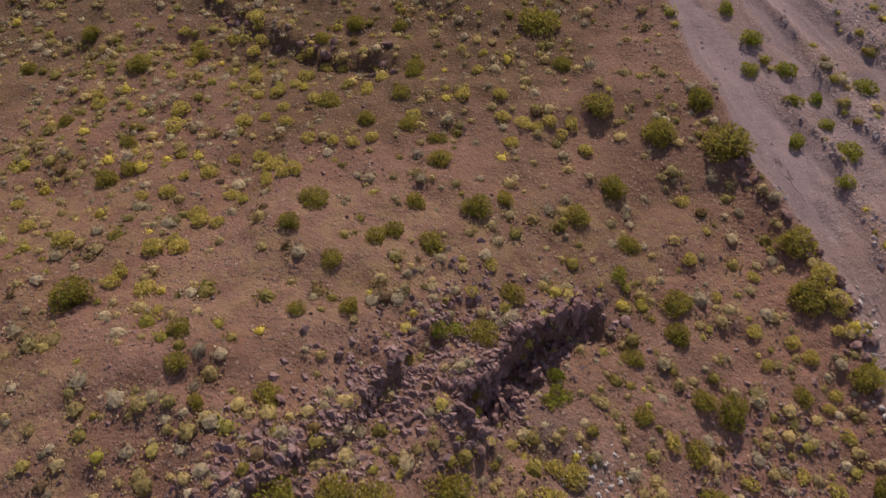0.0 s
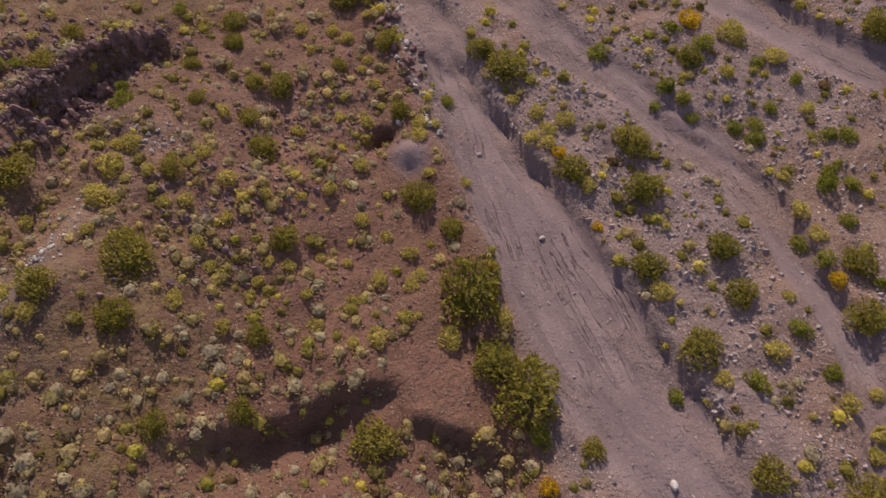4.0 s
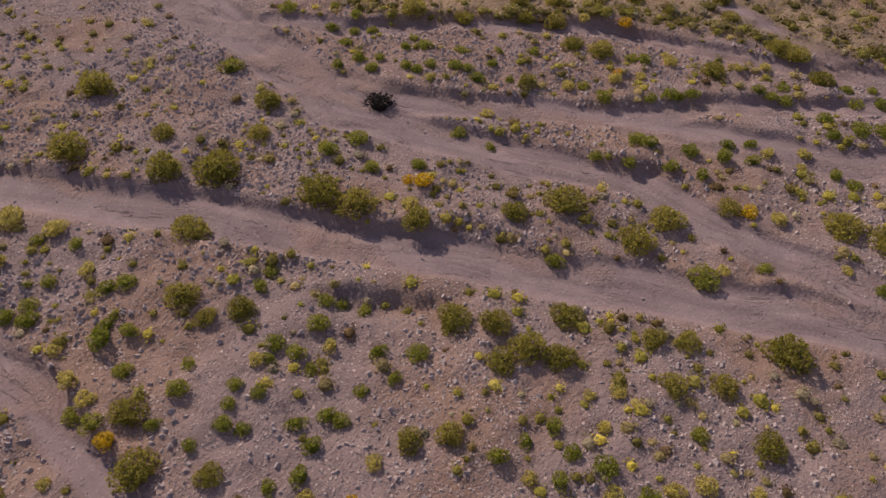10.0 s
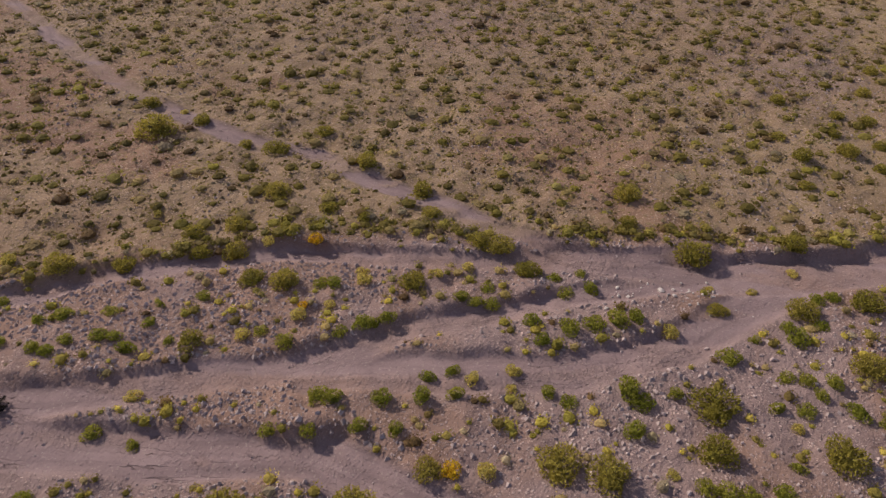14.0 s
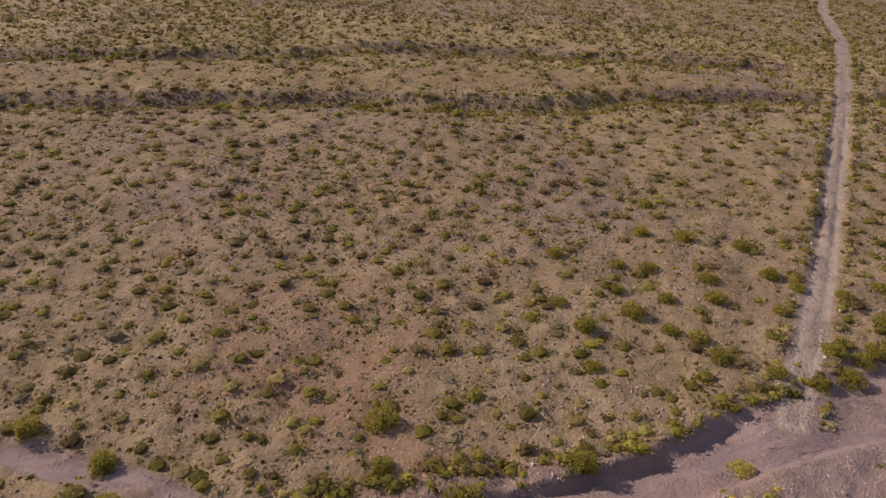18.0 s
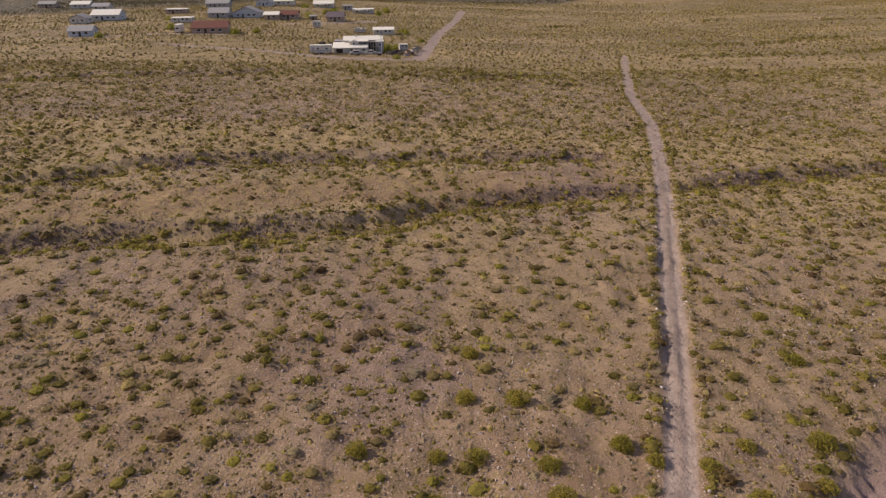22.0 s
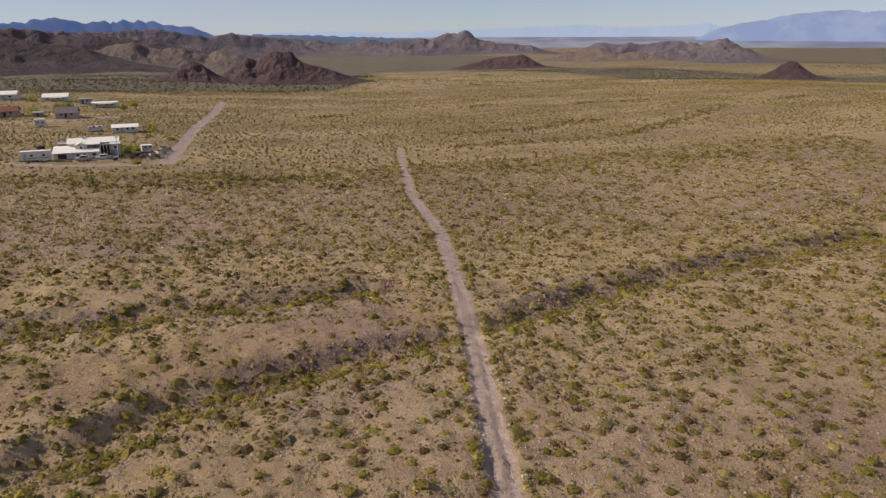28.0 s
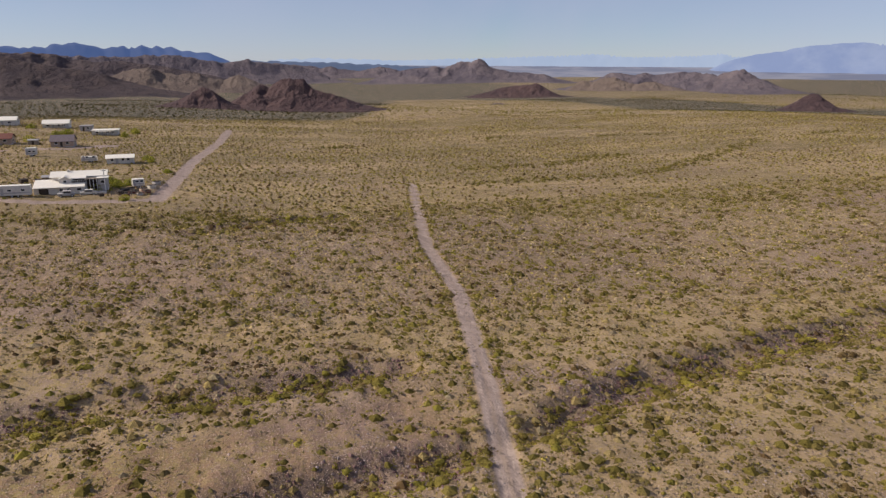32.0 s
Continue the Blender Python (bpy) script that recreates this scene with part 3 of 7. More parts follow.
def land(x, y):
    """Height and cover of the ground at the given places."""
    shape = x.shape
    x, y = x.ravel(), y.ravel()
    z = base_height(x, y)
    sand, road, gravel = np.zeros(x.shape), np.zeros(x.shape), np.zeros(x.shape)
    wx, wy = x + 0.95 * fractal(x * 0.2, y * 0.2, 2, 5, 0.35), y + 0.95 * fractal(x * 0.2, y * 0.2, 2, 11, 0.35)

    def close(line, margin):
        ax, ay = [p[0] for p in line], [p[1] for p in line]
        return np.nonzero((x > min(ax) - margin) & (x < max(ax) + margin) & (y > min(ay) - margin) & (y < max(ay) + margin))[0]

    dip, across = np.zeros(x.shape), np.zeros(x.shape)
    for line, depth in CHANNELS:
        k = close(line, 8)
        d, s = beside(wx[k], wy[k], line)
        here = ease(0.45, -0.25, d)
        across[k] = np.where(here > sand[k], np.where(s > 0, d + 2.2, -d - 2.2), across[k])
        sand[k] = np.maximum(sand[k], here)
        edge = 0.22
        dip[k] = np.minimum(dip[k], -depth * ease(edge, -edge - 0.15, d))
    for line, depth in GULLIES:
        k = close(line, 14)
        d, s = beside(wx[k], wy[k], line)
        dip[k] = np.minimum(dip[k], -1.25 * depth * ease(3.2, -1.2, d))
        # darker gully banks: dark stones together with painted shade
        gravel[k] = np.maximum(gravel[k], ease(5.0, 0.8, d) * ease(-0.15, 0.25, fractal(x[k] * 0.12, y[k] * 0.12, 3, 77) + 0.08))
    for line, drop, width in SCARPS:
        k = close(line, 16)
        d, s = beside(wx[k], wy[k], line)
        # fade towards the two ends
        (ax, ay), (bx, by) = line[0][:2], line[-1][:2]
        along = ((x[k] - ax) * (bx - ax) + (y[k] - ay) * (by - ay)) / ((bx - ax) ** 2 + (by - ay) ** 2)
        fade = ease(-0.02, 0.12, along) * ease(1.02, 0.88, along)
        right = ease(-0.3, 0.3, np.where(s > 0, d, -d) + 0.35 * fractal(x[k] * 0.9, y[k] * 0.9, 2, 13))
        drop = drop * (0.75 + 0.9 * ease(-0.3, 0.3, fractal(x[k] * 0.22, y[k] * 0.22, 2, 19)))
        dip[k] += -drop * fade * right * np.exp(-np.maximum(d, 0) / width) + 0.25 * drop * fade * (1 - right) * np.exp(-d / 1.5)
    # shaft mouth and its spoil heap, the scraped bench by the wash
    flowing = fractal((x * 0.4 - y * 0.92) * 0.09, (x * 0.92 + y * 0.4) * 0.42, 4, 45, 0.6)
    sand = sand * (0.42 + 0.58 * ease(-0.16, 0.10, flowing))
    hole = np.hypot((wx - 18.4) * 1.0, (wy - 7.6) * 1.15)
    dip += -2.6 * ease(0.85, 0.4, hole) + 0.9 * np.exp(-(np.hypot(x - 19.6, y - 5.5) / 1.1) ** 2)
    sand = np.maximum(sand, np.exp(-(np.hypot(wx - 19.6, wy - 5.5) / 1.3) ** 4))
    k = close(FOOTPATH, 6)
    road[k] = np.maximum(road[k], 0.25 * ease(0.5, -0.3, beside(wx[k], wy[k], FOOTPATH)[0]))
    inwash = ease(-1.2, 1.2, wx - np.interp(wy, *LEFT_EDGE)) * ease(1.5, -1.5, wx - np.interp(wy, *RIGHT_EDGE))
    # the hill's foot breaks off along the wash
    dip += 0.55 * (1 - inwash) * ease(3.0, 0.0, np.abs(wx - np.interp(wy, *LEFT_EDGE))) * (x < 40)
    for line, worn in ((ROADLINE, 0.07), (GRAVELROAD, 0.06), (DRIVEWAY, 0.08), (PAD_A, 0.05), (PAD_B, 0.05)):
        k = close(line, 8)
        wob = 0.35 * fractal(x[k] * 0.5, y[k] * 0.5, 2, 3)
        d, s = beside(x[k] + wob, y[k] - wob, line)
        on = ease(0.35, -0.35, d)
        worn_in = on * 0.66
        if line is ROADLINE:
            inner = np.abs(d + 1.43)
            worn_in = on * (0.42 + 0.58 * np.exp(-((inner - 0.76) / 0.3) ** 2))
        road[k] = np.maximum(road[k], worn_in)
        ridge = np.exp(-((d - 0.8) / 0.6) ** 2) * 0.6
        sand[k] *= 1 - on
        gravel[k] *= 1 - on
        dip[k] = dip[k] * (1 - 0.45 * ease(2.5, 0, d)) - worn * on + worn * 0.9 * ridge
        if line is ROADLINE:
            mid = np.abs(d + 1.43)
            dip[k] -= 0.1 * np.exp(-((mid - 0.76) / 0.28) ** 2) * on
    level = np.clip((600 - np.hypot(x - 120, y + 40)) / 500, 0, 1)
    z = z + dip
    rough = fractal(x * 0.16, y * 0.16, 3, 21) * 0.55 + fractal(x * 0.7, y * 0.7, 3, 31) * 0.28
    flow = fractal((x * 0.4 - y * 0.92) * 0.12, (x * 0.92 + y * 0.4) * 0.55, 2, 41) * 0.22
    z = z + (rough * (1 - 0.75 * sand) * (1 - 0.9 * road) + flow * sand * (1 - road)) * level
    hillside = ease(22, 14, x)
    z = z + hillside * fractal(x * 0.22, y * 0.22, 4, 51) * 0.9 * level * (1 - inwash)
    z = z + (1 - level) * fractal(x * 0.006, y * 0.006, 4, 61) * 5
    # low rolling ribs of the plain
    plain = ease(110, 150, x) * (1 - road)
    z = z + plain * fractal(x * 0.035, y * 0.012, 3, 71) * 1.0 * level + plain * fractal(x * 0.45, y * 0.45, 2, 75) * 0.3 * level
    red = ease(0.05, 0.3, fractal(x * 0.05, y * 0.05, 3, 81)) * (0.48 - 0.38 * plain) * (1 - inwash)
    red = np.maximum(red, 0.35 * plain * smooth_strip(x, y))
    red = np.maximum(red, ease(3.0, 1.5, np.hypot(x - 16.3, (y + 8.6) * 0.9)) * 0.9)
    bent = x - 0.06 * (y + 60) + 9 * fractal(x * 0.012, y * 0.012, 3, 87)
    grass = plain * (0.30 + 0.15 * ease(225, 250, x) + 1.1 * fractal(x * 0.034, y * 0.011, 4, 91)) + ease(318, 350, bent) * (0.75 + 0.8 * fractal(x * 0.02, y * 0.008, 3, 99))
    grass = grass + 0.8 * plain * np.exp(-((bent - 246) / 8) ** 2) + 0.6 * plain * np.exp(-((bent - 216) / 5) ** 2) - 0.25 * ease(256, 268, bent) * ease(335, 315, bent)
    grass = np.maximum(grass, (0.34 - 0.2 * ease(22, 30, y)) * hillside * ease(-0.3, 0.25, fractal(x * 0.09, y * 0.09, 3, 95)))
    dryland = (1 - inwash) * ease(30, 100, x)
    away = np.hypot(x - 149, y + 61) + 60 * fractal(x * 0.006, y * 0.006, 3, 97)
    heading = np.degrees(np.arctan2(y + 61, x - 149)) + 1.2 * fractal(x * 0.004, y * 0.004, 3, 98)
    # belt of painted cloud shade: its near and far edge by heading
    inner = np.interp(heading, [-50, -44, -38, -32, -28, -23.5, -19, -14.5, -12.5, -10, 12], [820, 850, 860, 1130, 1260, 1380, 1500, 1500, 640, 520, 515])
    outer = np.interp(heading, [-50, -44, -38, -32, -28, -23.5, -19], [1180, 1200, 1400, 1520, 1660, 2200, 4600])
    belt = np.maximum(0.5 * ease(1100, 1800, away), 0.97 * ease(-25, 25, away - inner) * ease(50, -50, away - outer))
    belt = np.maximum(belt, 0.9 * ease(-40, -43, heading) * ease(1600, 1900, away))
    pack = [np.clip(v, 0, 1).reshape(shape) for v in (sand, road, gravel, inwash, np.clip(grass, 0, 1) * (1 - road) * (1 - gravel * 0.6), red, dryland, belt)]
    return z.reshape(shape), pack + [across.reshape(shape)]


def mesh_of(name, verts, faces, corners, mat, smooth=False, **attributes):
    """A mesh from arrays; every face has the same number of corners."""
    me = bpy.data.meshes.new(name)
    n, f = len(verts), len(faces)
    me.vertices.add(n)
    me.vertices.foreach_set("co", np.ascontiguousarray(verts, dtype=np.float32).ravel())
    me.loops.add(f * corners)
    me.loops.foreach_set("vertex_index", np.ascontiguousarray(faces, dtype=np.int32).ravel())
    me.polygons.add(f)
    me.polygons.foreach_set("loop_start", np.arange(f, dtype=np.int32) * corners)
    me.polygons.foreach_set("use_smooth", np.full(f, smooth, dtype=bool))
    for key, values in attributes.items():
        a = me.attributes.new(key, "FLOAT_COLOR", "POINT")
        a.data.foreach_set("color", np.ascontiguousarray(values, dtype=np.float32).ravel())
    me.update(calc_edges=True)
    me.materials.append(mat)
    return me


def growing(start, stop, first, rate):
    out, step, v = [], first, start
    sign = 1 if stop > start else -1
    while (v - stop) * sign < 0:
        v += sign * step
        out.append(v)
        step *= rate
    return out


gx = sorted(growing(-32, -4800, 1.0, 1.12)) + list(np.arange(-32, 18, 0.5)) + list(np.arange(18, 118, 0.31)) + list(np.arange(118, 132, 0.5)) + list(np.arange(132, 240, 1.0)) + list(np.arange(240, 400, 2.2)) + growing(400, 4990, 3.0, 1.045)
gy = sorted(growing(-104, -4900, 0.6, 1.06)) + list(np.arange(-104, -92, 0.4)) + list(np.arange(-92, -56, 0.27)) + list(np.arange(-56, 22, 0.33)) + list(np.arange(22, 56, 0.54)) + growing(56, 4900, 0.9, 1.06)
gx, gy = np.array(gx), np.array(gy)
mx, my = np.meshgrid(gx, gy)
mz, (g_sand, g_road, g_gravel, g_wash, g_grass, g_red, g_plain, g_far, g_across) = land(mx, my)
count_x, count_y = len(gx), len(gy)
ids = np.arange(count_x * count_y).reshape(count_y, count_x)
quads = np.stack([ids[:-1, :-1], ids[:-1, 1:], ids[1:, 1:], ids[1:, :-1]], axis=-1).reshape(-1, 4)
one = np.ones(mx.size)
flow = np.stack([g_across.ravel()] * 3 + [one], axis=-1)
far = np.stack([g_far.ravel()] * 3 + [one], axis=-1)
plain = np.stack([g_plain.ravel(), g_plain.ravel() * ease(250, 420, mx.ravel()) * (1 - g_road.ravel()), 0.9 * ease(225, 160, mx.ravel()), one], axis=-1)
bent = mx - 0.06 * (my + 60) + 9 * fractal(mx * 0.012, my * 0.012, 3, 87)
stony_belt = (ease(252, 268, bent) * ease(345, 318, bent) * (0.55 + 0.6 * fractal(mx * 0.05, my * 0.015, 3, 89)) + 0.5 * ease(128, 150, mx) * ease(0.05, 0.3, fractal(mx * 0.045, my * 0.045, 3, 93))).ravel()
cover = np.stack([g_sand.ravel(), g_road.ravel(), np.maximum(g_gravel.ravel(), np.clip(0.36 * stony_belt * (1 - g_road.ravel()), 0, 0.32)), one], axis=-1)
zone = np.stack([np.maximum(g_wash.ravel(), np.clip(0.8 * stony_belt * (1 - g_road.ravel()), 0, 0.55)), g_grass.ravel(), g_red.ravel(), one], axis=-1)
# browner soil: the upper slope above a slanting edge, the slope by the shaft, the rib between the gullies
edge_y = np.interp(mx, [-40, -25, -15.2, -11.2, -9.8, -6.6, -1.9, 6, 16], [-4, 8, 21.3, 26.9, 29.5, 30.7, 32.8, 37, 44])
brown = np.stack([np.maximum(ease(-1.2, 2.2, my - edge_y + 5 * fractal(mx * 0.2, my * 0.2, 3, 96)) * ease(16, 8, mx), 0.55 * ease(6, -2, my) * ease(28, 20, mx) + 0.42 * smooth_strip(mx, my) * (1 - g_road)).ravel()] * 3 + [one], axis=-1)
ground = new("ground", mesh_of("ground", np.stack([mx.ravel(), my.ravel(), mz.ravel()], axis=-1), quads, 4, GROUND, True, cover=cover, zone=zone, plain=plain, far=far, flow=flow, brown=brown))
tagged(ground, "dry desert ground of gravel washes, brown hillside and shrubby plain", "ground", kind="structure")


def height(x, y):
    """Height of the ground sheet at one place."""
    z, pack = land(np.array([float(x)]), np.array([float(y)]))
    return float(z[0])


def heights(x, y):
    return land(np.asarray(x, float), np.asarray(y, float))


# ---- far hills and ranges ----


def hill_mesh(name, ridge, mat, cells, seed, ragged=0.5, sink=6.0):
    """A range as a height field over its own patch; ridge: crest points (x, y, height, half width of the foot)."""
    reach = 1.25
    x0, x1 = min(p[0] - reach * p[3] for p in ridge), max(p[0] + reach * p[3] for p in ridge)
    y0, y1 = min(p[1] - reach * p[3] for p in ridge), max(p[1] + reach * p[3] for p in ridge)
    nx = max(16, min(180, int((x1 - x0) / cells)))
    ny = max(16, min(240, int((y1 - y0) / cells)))
    x, y = np.meshgrid(np.linspace(x0, x1, nx), np.linspace(y0, y1, ny))
    size = sum(p[3] for p in ridge) / len(ridge)
    wx = x + fractal(x / size * 2.4, y / size * 2.4, 3, seed) * size * 0.10
    wy = y + fractal(x / size * 2.4, y / size * 2.4, 3, seed + 9) * size * 0.10
    h, crestness = np.zeros(x.shape), np.zeros(x.shape)
    for p, q in zip(ridge, ridge[1:]):
        dx, dy = q[0] - p[0], q[1] - p[1]
        t = np.clip(((wx - p[0]) * dx + (wy - p[1]) * dy) / (dx * dx + dy * dy + 1e-6), 0, 1)
        d = np.hypot(wx - p[0] - t * dx, wy - p[1] - t * dy) / (p[3] + t * (q[3] - p[3]))
        crest = p[2] + t * (q[2] - p[2])
        h = np.maximum(h, crest * (0.85 * np.clip(1 - d, 0, 1) ** 1.9 + 0.15 * ease(1.0, 0.0, d)))
        crestness = np.maximum(crestness, np.clip(1 - 2.2 * d, 0, 1))
    u, v = wx / size, wy / size
    u, v = u + 0.12 * fractal(u * 5, v * 5, 3, seed + 55), v + 0.12 * fractal(u * 5, v * 5, 3, seed + 66)
    folds = 1 - np.abs(fractal(u * 3.2, v * 3.2, 6, seed + 20, 0.5)) * 2.6
    top = max(p[2] for p in ridge)
    share = np.clip(h / top, 0, 1)
    crags = 0.3 - np.abs(fractal(u * 14, v * 14, 4, seed + 33, 0.55)) * 2
    h = h * (1 + ragged * 0.42 * (folds - 0.7) * (1 - 0.8 * crestness)) + ragged * top * 0.035 * crags * ease(0.1, 0.7, share)
    edge = np.minimum(np.minimum(x - x0, x1 - x), np.minimum(y - y0, y1 - y)) / (0.2 * size)
    z = base_height(x, y) + h - 1.2 - sink * (1 - ease(0, 1, edge)) - 3.0 * (h < 0.3)
    ids = np.arange(nx * ny).reshape(ny, nx)
    quads = np.stack([ids[:-1, :-1], ids[:-1, 1:], ids[1:, 1:], ids[1:, :-1]], axis=-1).reshape(-1, 4)
    return new(name, mesh_of(name, np.stack([x.ravel(), y.ravel(), z.ravel()], axis=-1), quads, 4, mat, True))


RANGES = []
RANGES.append(("rocky_hill", [(900, -97, 9.0, 46), (897, -106, 18.2, 46), (894, -115, 24.6, 45), (891, -122, 22.6, 45), (889, -128, 27.2, 44), (886, -135, 30.8, 44), (882, -145, 31.6, 43), (879, -157, 30.7, 43), (876, -161, 25.8, 43), (873, -167, 20.3, 42), (868, -180, 17.0, 42), (863, -194, 12.6, 41), (858, -209, 6.3, 41), (852, -228, -1.2, 40), (845, -244, -6.4, 40)], DARKHILL, 1.5, 101, 0.8,
     "dark craggy hill standing on the desert plain, cloud shade in its colour"))
RANGES.append(("rocky_hill", [(878, -34, 7.1, 34), (879, -46, 13.2, 34), (879, -53, 19.1, 34), (879, -59, 20.9, 34), (879, -65, 19.5, 34), (879, -72, 14.4, 34), (878, -82, 7.6, 34)], DARKHILL, 1.2, 131, 0.8,
     "small dark rocky knoll with a broken top"))
RANGES.append(("rocky_hill", [(849, -56, 0.8, 20), (849, -65, 6.6, 20), (849, -71, 8.8, 20), (849, -79, 6.4, 20), (848, -89, 1.4, 20)], DARKHILL, 1.0, 137, 0.8,
     "low dark rock outcrop at the foot of the knoll"))
RANGES.append(("rocky_hill", [(819, -226, -5.6, 13), (817, -235, -3.7, 13), (813, -246, -7.5, 13)], DARKHILL, 1.0, 139, 0.6,
     "low dark rocks at the end of the hill's apron"))
RANGES.append(("hill_range", [(2097, 576, 109.0, 400), (2111, 483, 100.0, 377), (2120, 394, 94.0, 355), (2114, 358, 86.0, 332), (2107, 322, 77.0, 309), (2103, 268, 72.0, 286), (2098, 213, 61.0, 264), (2090, 169, 53.4, 241), (2080, 131, 37.2, 218), (2070, 87, 20.9, 195), (2060, 37, 2.8, 173), (2048, -5, -8.2, 150)], SLOPEHILL, 7, 161, 0.55,
     "brown mountain slope with eroded ribs, darkened by painted cloud shade"))
RANGES.append(("hill_range", [(2395, 190, 42.6, 130), (2394, 153, 58.0, 128), (2392, 122, 64.0, 127), (2390, 89, 67.0, 125), (2388, 50, 55.5, 124), (2385, 5, 47.5, 122), (2381, -23, 56.4, 121), (2376, -45, 57.1, 119), (2372, -75, 43.8, 118), (2367, -116, 37.1, 116), (2361, -142, 50.8, 115), (2356, -161, 56.0, 113), (2350, -186, 44.7, 112), (2342, -232, 22.9, 110)], PALEHILL, 5, 197, 0.55,
     "low pale brown spurs below the range"))
RANGES.append(("hill_range", [(2581, 736, 111.0, 230), (2619, 594, 113.0, 228), (2647, 454, 109.0, 225), (2648, 424, 113.0, 223), (2654, 364, 105.0, 221), (2657, 319, 93.0, 218), (2660, 265, 83.0, 216), (2660, 224, 87.0, 214), (2660, 183, 87.0, 212), (2659, 142, 80.0, 209), (2659, 76, 73.0, 207), (2657, 25, 66.0, 205), (2653, -26, 57.1, 202), (2649, -95, 45.0, 200)], BROWNHILL, 8, 191, 0.55,
     "range of brown eroded desert hills"))
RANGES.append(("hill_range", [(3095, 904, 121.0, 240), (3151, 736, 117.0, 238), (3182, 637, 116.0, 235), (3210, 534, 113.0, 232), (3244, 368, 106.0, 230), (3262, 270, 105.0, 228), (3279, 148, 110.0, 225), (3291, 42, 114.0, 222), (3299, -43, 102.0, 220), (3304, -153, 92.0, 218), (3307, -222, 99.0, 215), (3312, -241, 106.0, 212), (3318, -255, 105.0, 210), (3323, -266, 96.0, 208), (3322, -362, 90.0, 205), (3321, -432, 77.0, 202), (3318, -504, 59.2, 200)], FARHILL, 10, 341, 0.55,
     "distant low brown hills, purple haze mixed into their colour"))
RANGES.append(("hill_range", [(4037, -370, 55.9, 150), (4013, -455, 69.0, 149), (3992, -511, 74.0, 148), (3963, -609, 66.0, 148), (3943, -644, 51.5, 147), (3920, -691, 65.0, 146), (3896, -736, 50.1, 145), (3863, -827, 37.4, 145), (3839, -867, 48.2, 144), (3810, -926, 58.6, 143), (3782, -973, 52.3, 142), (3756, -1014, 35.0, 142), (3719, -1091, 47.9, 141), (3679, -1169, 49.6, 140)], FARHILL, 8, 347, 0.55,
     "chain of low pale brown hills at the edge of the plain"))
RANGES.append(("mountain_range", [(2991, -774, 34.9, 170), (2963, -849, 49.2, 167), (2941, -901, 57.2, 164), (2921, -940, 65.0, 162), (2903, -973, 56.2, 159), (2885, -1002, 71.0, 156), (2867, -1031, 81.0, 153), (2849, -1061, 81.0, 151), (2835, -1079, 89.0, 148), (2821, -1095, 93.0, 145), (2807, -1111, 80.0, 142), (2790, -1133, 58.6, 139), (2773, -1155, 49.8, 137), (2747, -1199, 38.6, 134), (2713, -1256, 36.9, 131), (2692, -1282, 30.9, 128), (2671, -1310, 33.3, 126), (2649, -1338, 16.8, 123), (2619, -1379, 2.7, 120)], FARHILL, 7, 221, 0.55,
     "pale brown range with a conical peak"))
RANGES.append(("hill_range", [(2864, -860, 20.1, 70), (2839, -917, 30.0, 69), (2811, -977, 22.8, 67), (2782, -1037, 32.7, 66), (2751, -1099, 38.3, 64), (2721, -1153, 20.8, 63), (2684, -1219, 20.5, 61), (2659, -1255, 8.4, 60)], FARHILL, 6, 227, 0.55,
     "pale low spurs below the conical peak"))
RANGES.append(("hill_range", [(1692, -672, 9.8, 60), (1677, -696, 18.5, 59), (1663, -716, 23.5, 58), (1650, -733, 25.9, 56), (1638, -749, 27.1, 55), (1625, -764, 30.7, 54), (1615, -773, 27.1, 52), (1603, -786, 17.2, 51), (1586, -808, 3.7, 50)], DARKHILL, 2.5, 251, 0.8,
     "low dark hills on the plain"))
RANGES.append(("mountain_range", [(1940, -1078, 23.1, 120), (1916, -1103, 30.7, 120), (1897, -1118, 45.8, 121), (1881, -1127, 47.3, 121), (1860, -1144, 41.2, 122), (1833, -1170, 42.5, 122), (1818, -1177, 48.4, 123), (1794, -1197, 41.0, 123), (1771, -1215, 44.2, 124), (1748, -1232, 48.7, 124), (1729, -1244, 47.5, 125), (1709, -1255, 51.9, 125), (1694, -1261, 45.1, 125), (1673, -1273, 49.5, 126), (1655, -1282, 40.0, 126), (1636, -1291, 48.5, 127), (1618, -1300, 54.0, 127), (1603, -1304, 58.1, 128), (1588, -1308, 52.9, 128), (1568, -1318, 41.2, 129), (1553, -1322, 33.6, 129), (1525, -1340, 19.8, 130), (1491, -1364, 2.7, 130)], FARHILL, 6, 281, 1.0,
     "jagged brown range beyond the plain, grey haze mixed into its colour"))
RANGES.append(("hill_range", [(1863, -1011, 28.6, 50), (1837, -1036, 25.7, 49), (1813, -1058, 35.8, 48), (1794, -1070, 38.7, 47), (1773, -1085, 28.8, 46), (1749, -1104, 19.0, 45), (1727, -1119, 24.7, 44), (1705, -1133, 26.3, 43), (1679, -1153, 15.5, 42), (1647, -1180, 7.6, 41), (1619, -1200, -0.1, 40)], PALEHILL, 4, 289, 0.55,
     "pale low spurs before the jagged range"))
RANGES.append(("butte", [(930, -813, 3.2, 34), (924, -821, 12.4, 34), (917, -828, 20.8, 34), (910, -834, 23.8, 34), (904, -840, 22.4, 34), (898, -846, 15.9, 34), (888, -855, 6.6, 34)], DARKHILL, 2.0, 311, 0.45,
     "lone conical dark red butte on the plain"))
RANGES.append(("knoll", [(904, -603, -0.3, 16), (900, -610, 1.8, 16), (893, -618, -0.8, 16)], DARKHILL, 2.5, 371, 0.6,
     "low dark stony knoll in the scrub"))
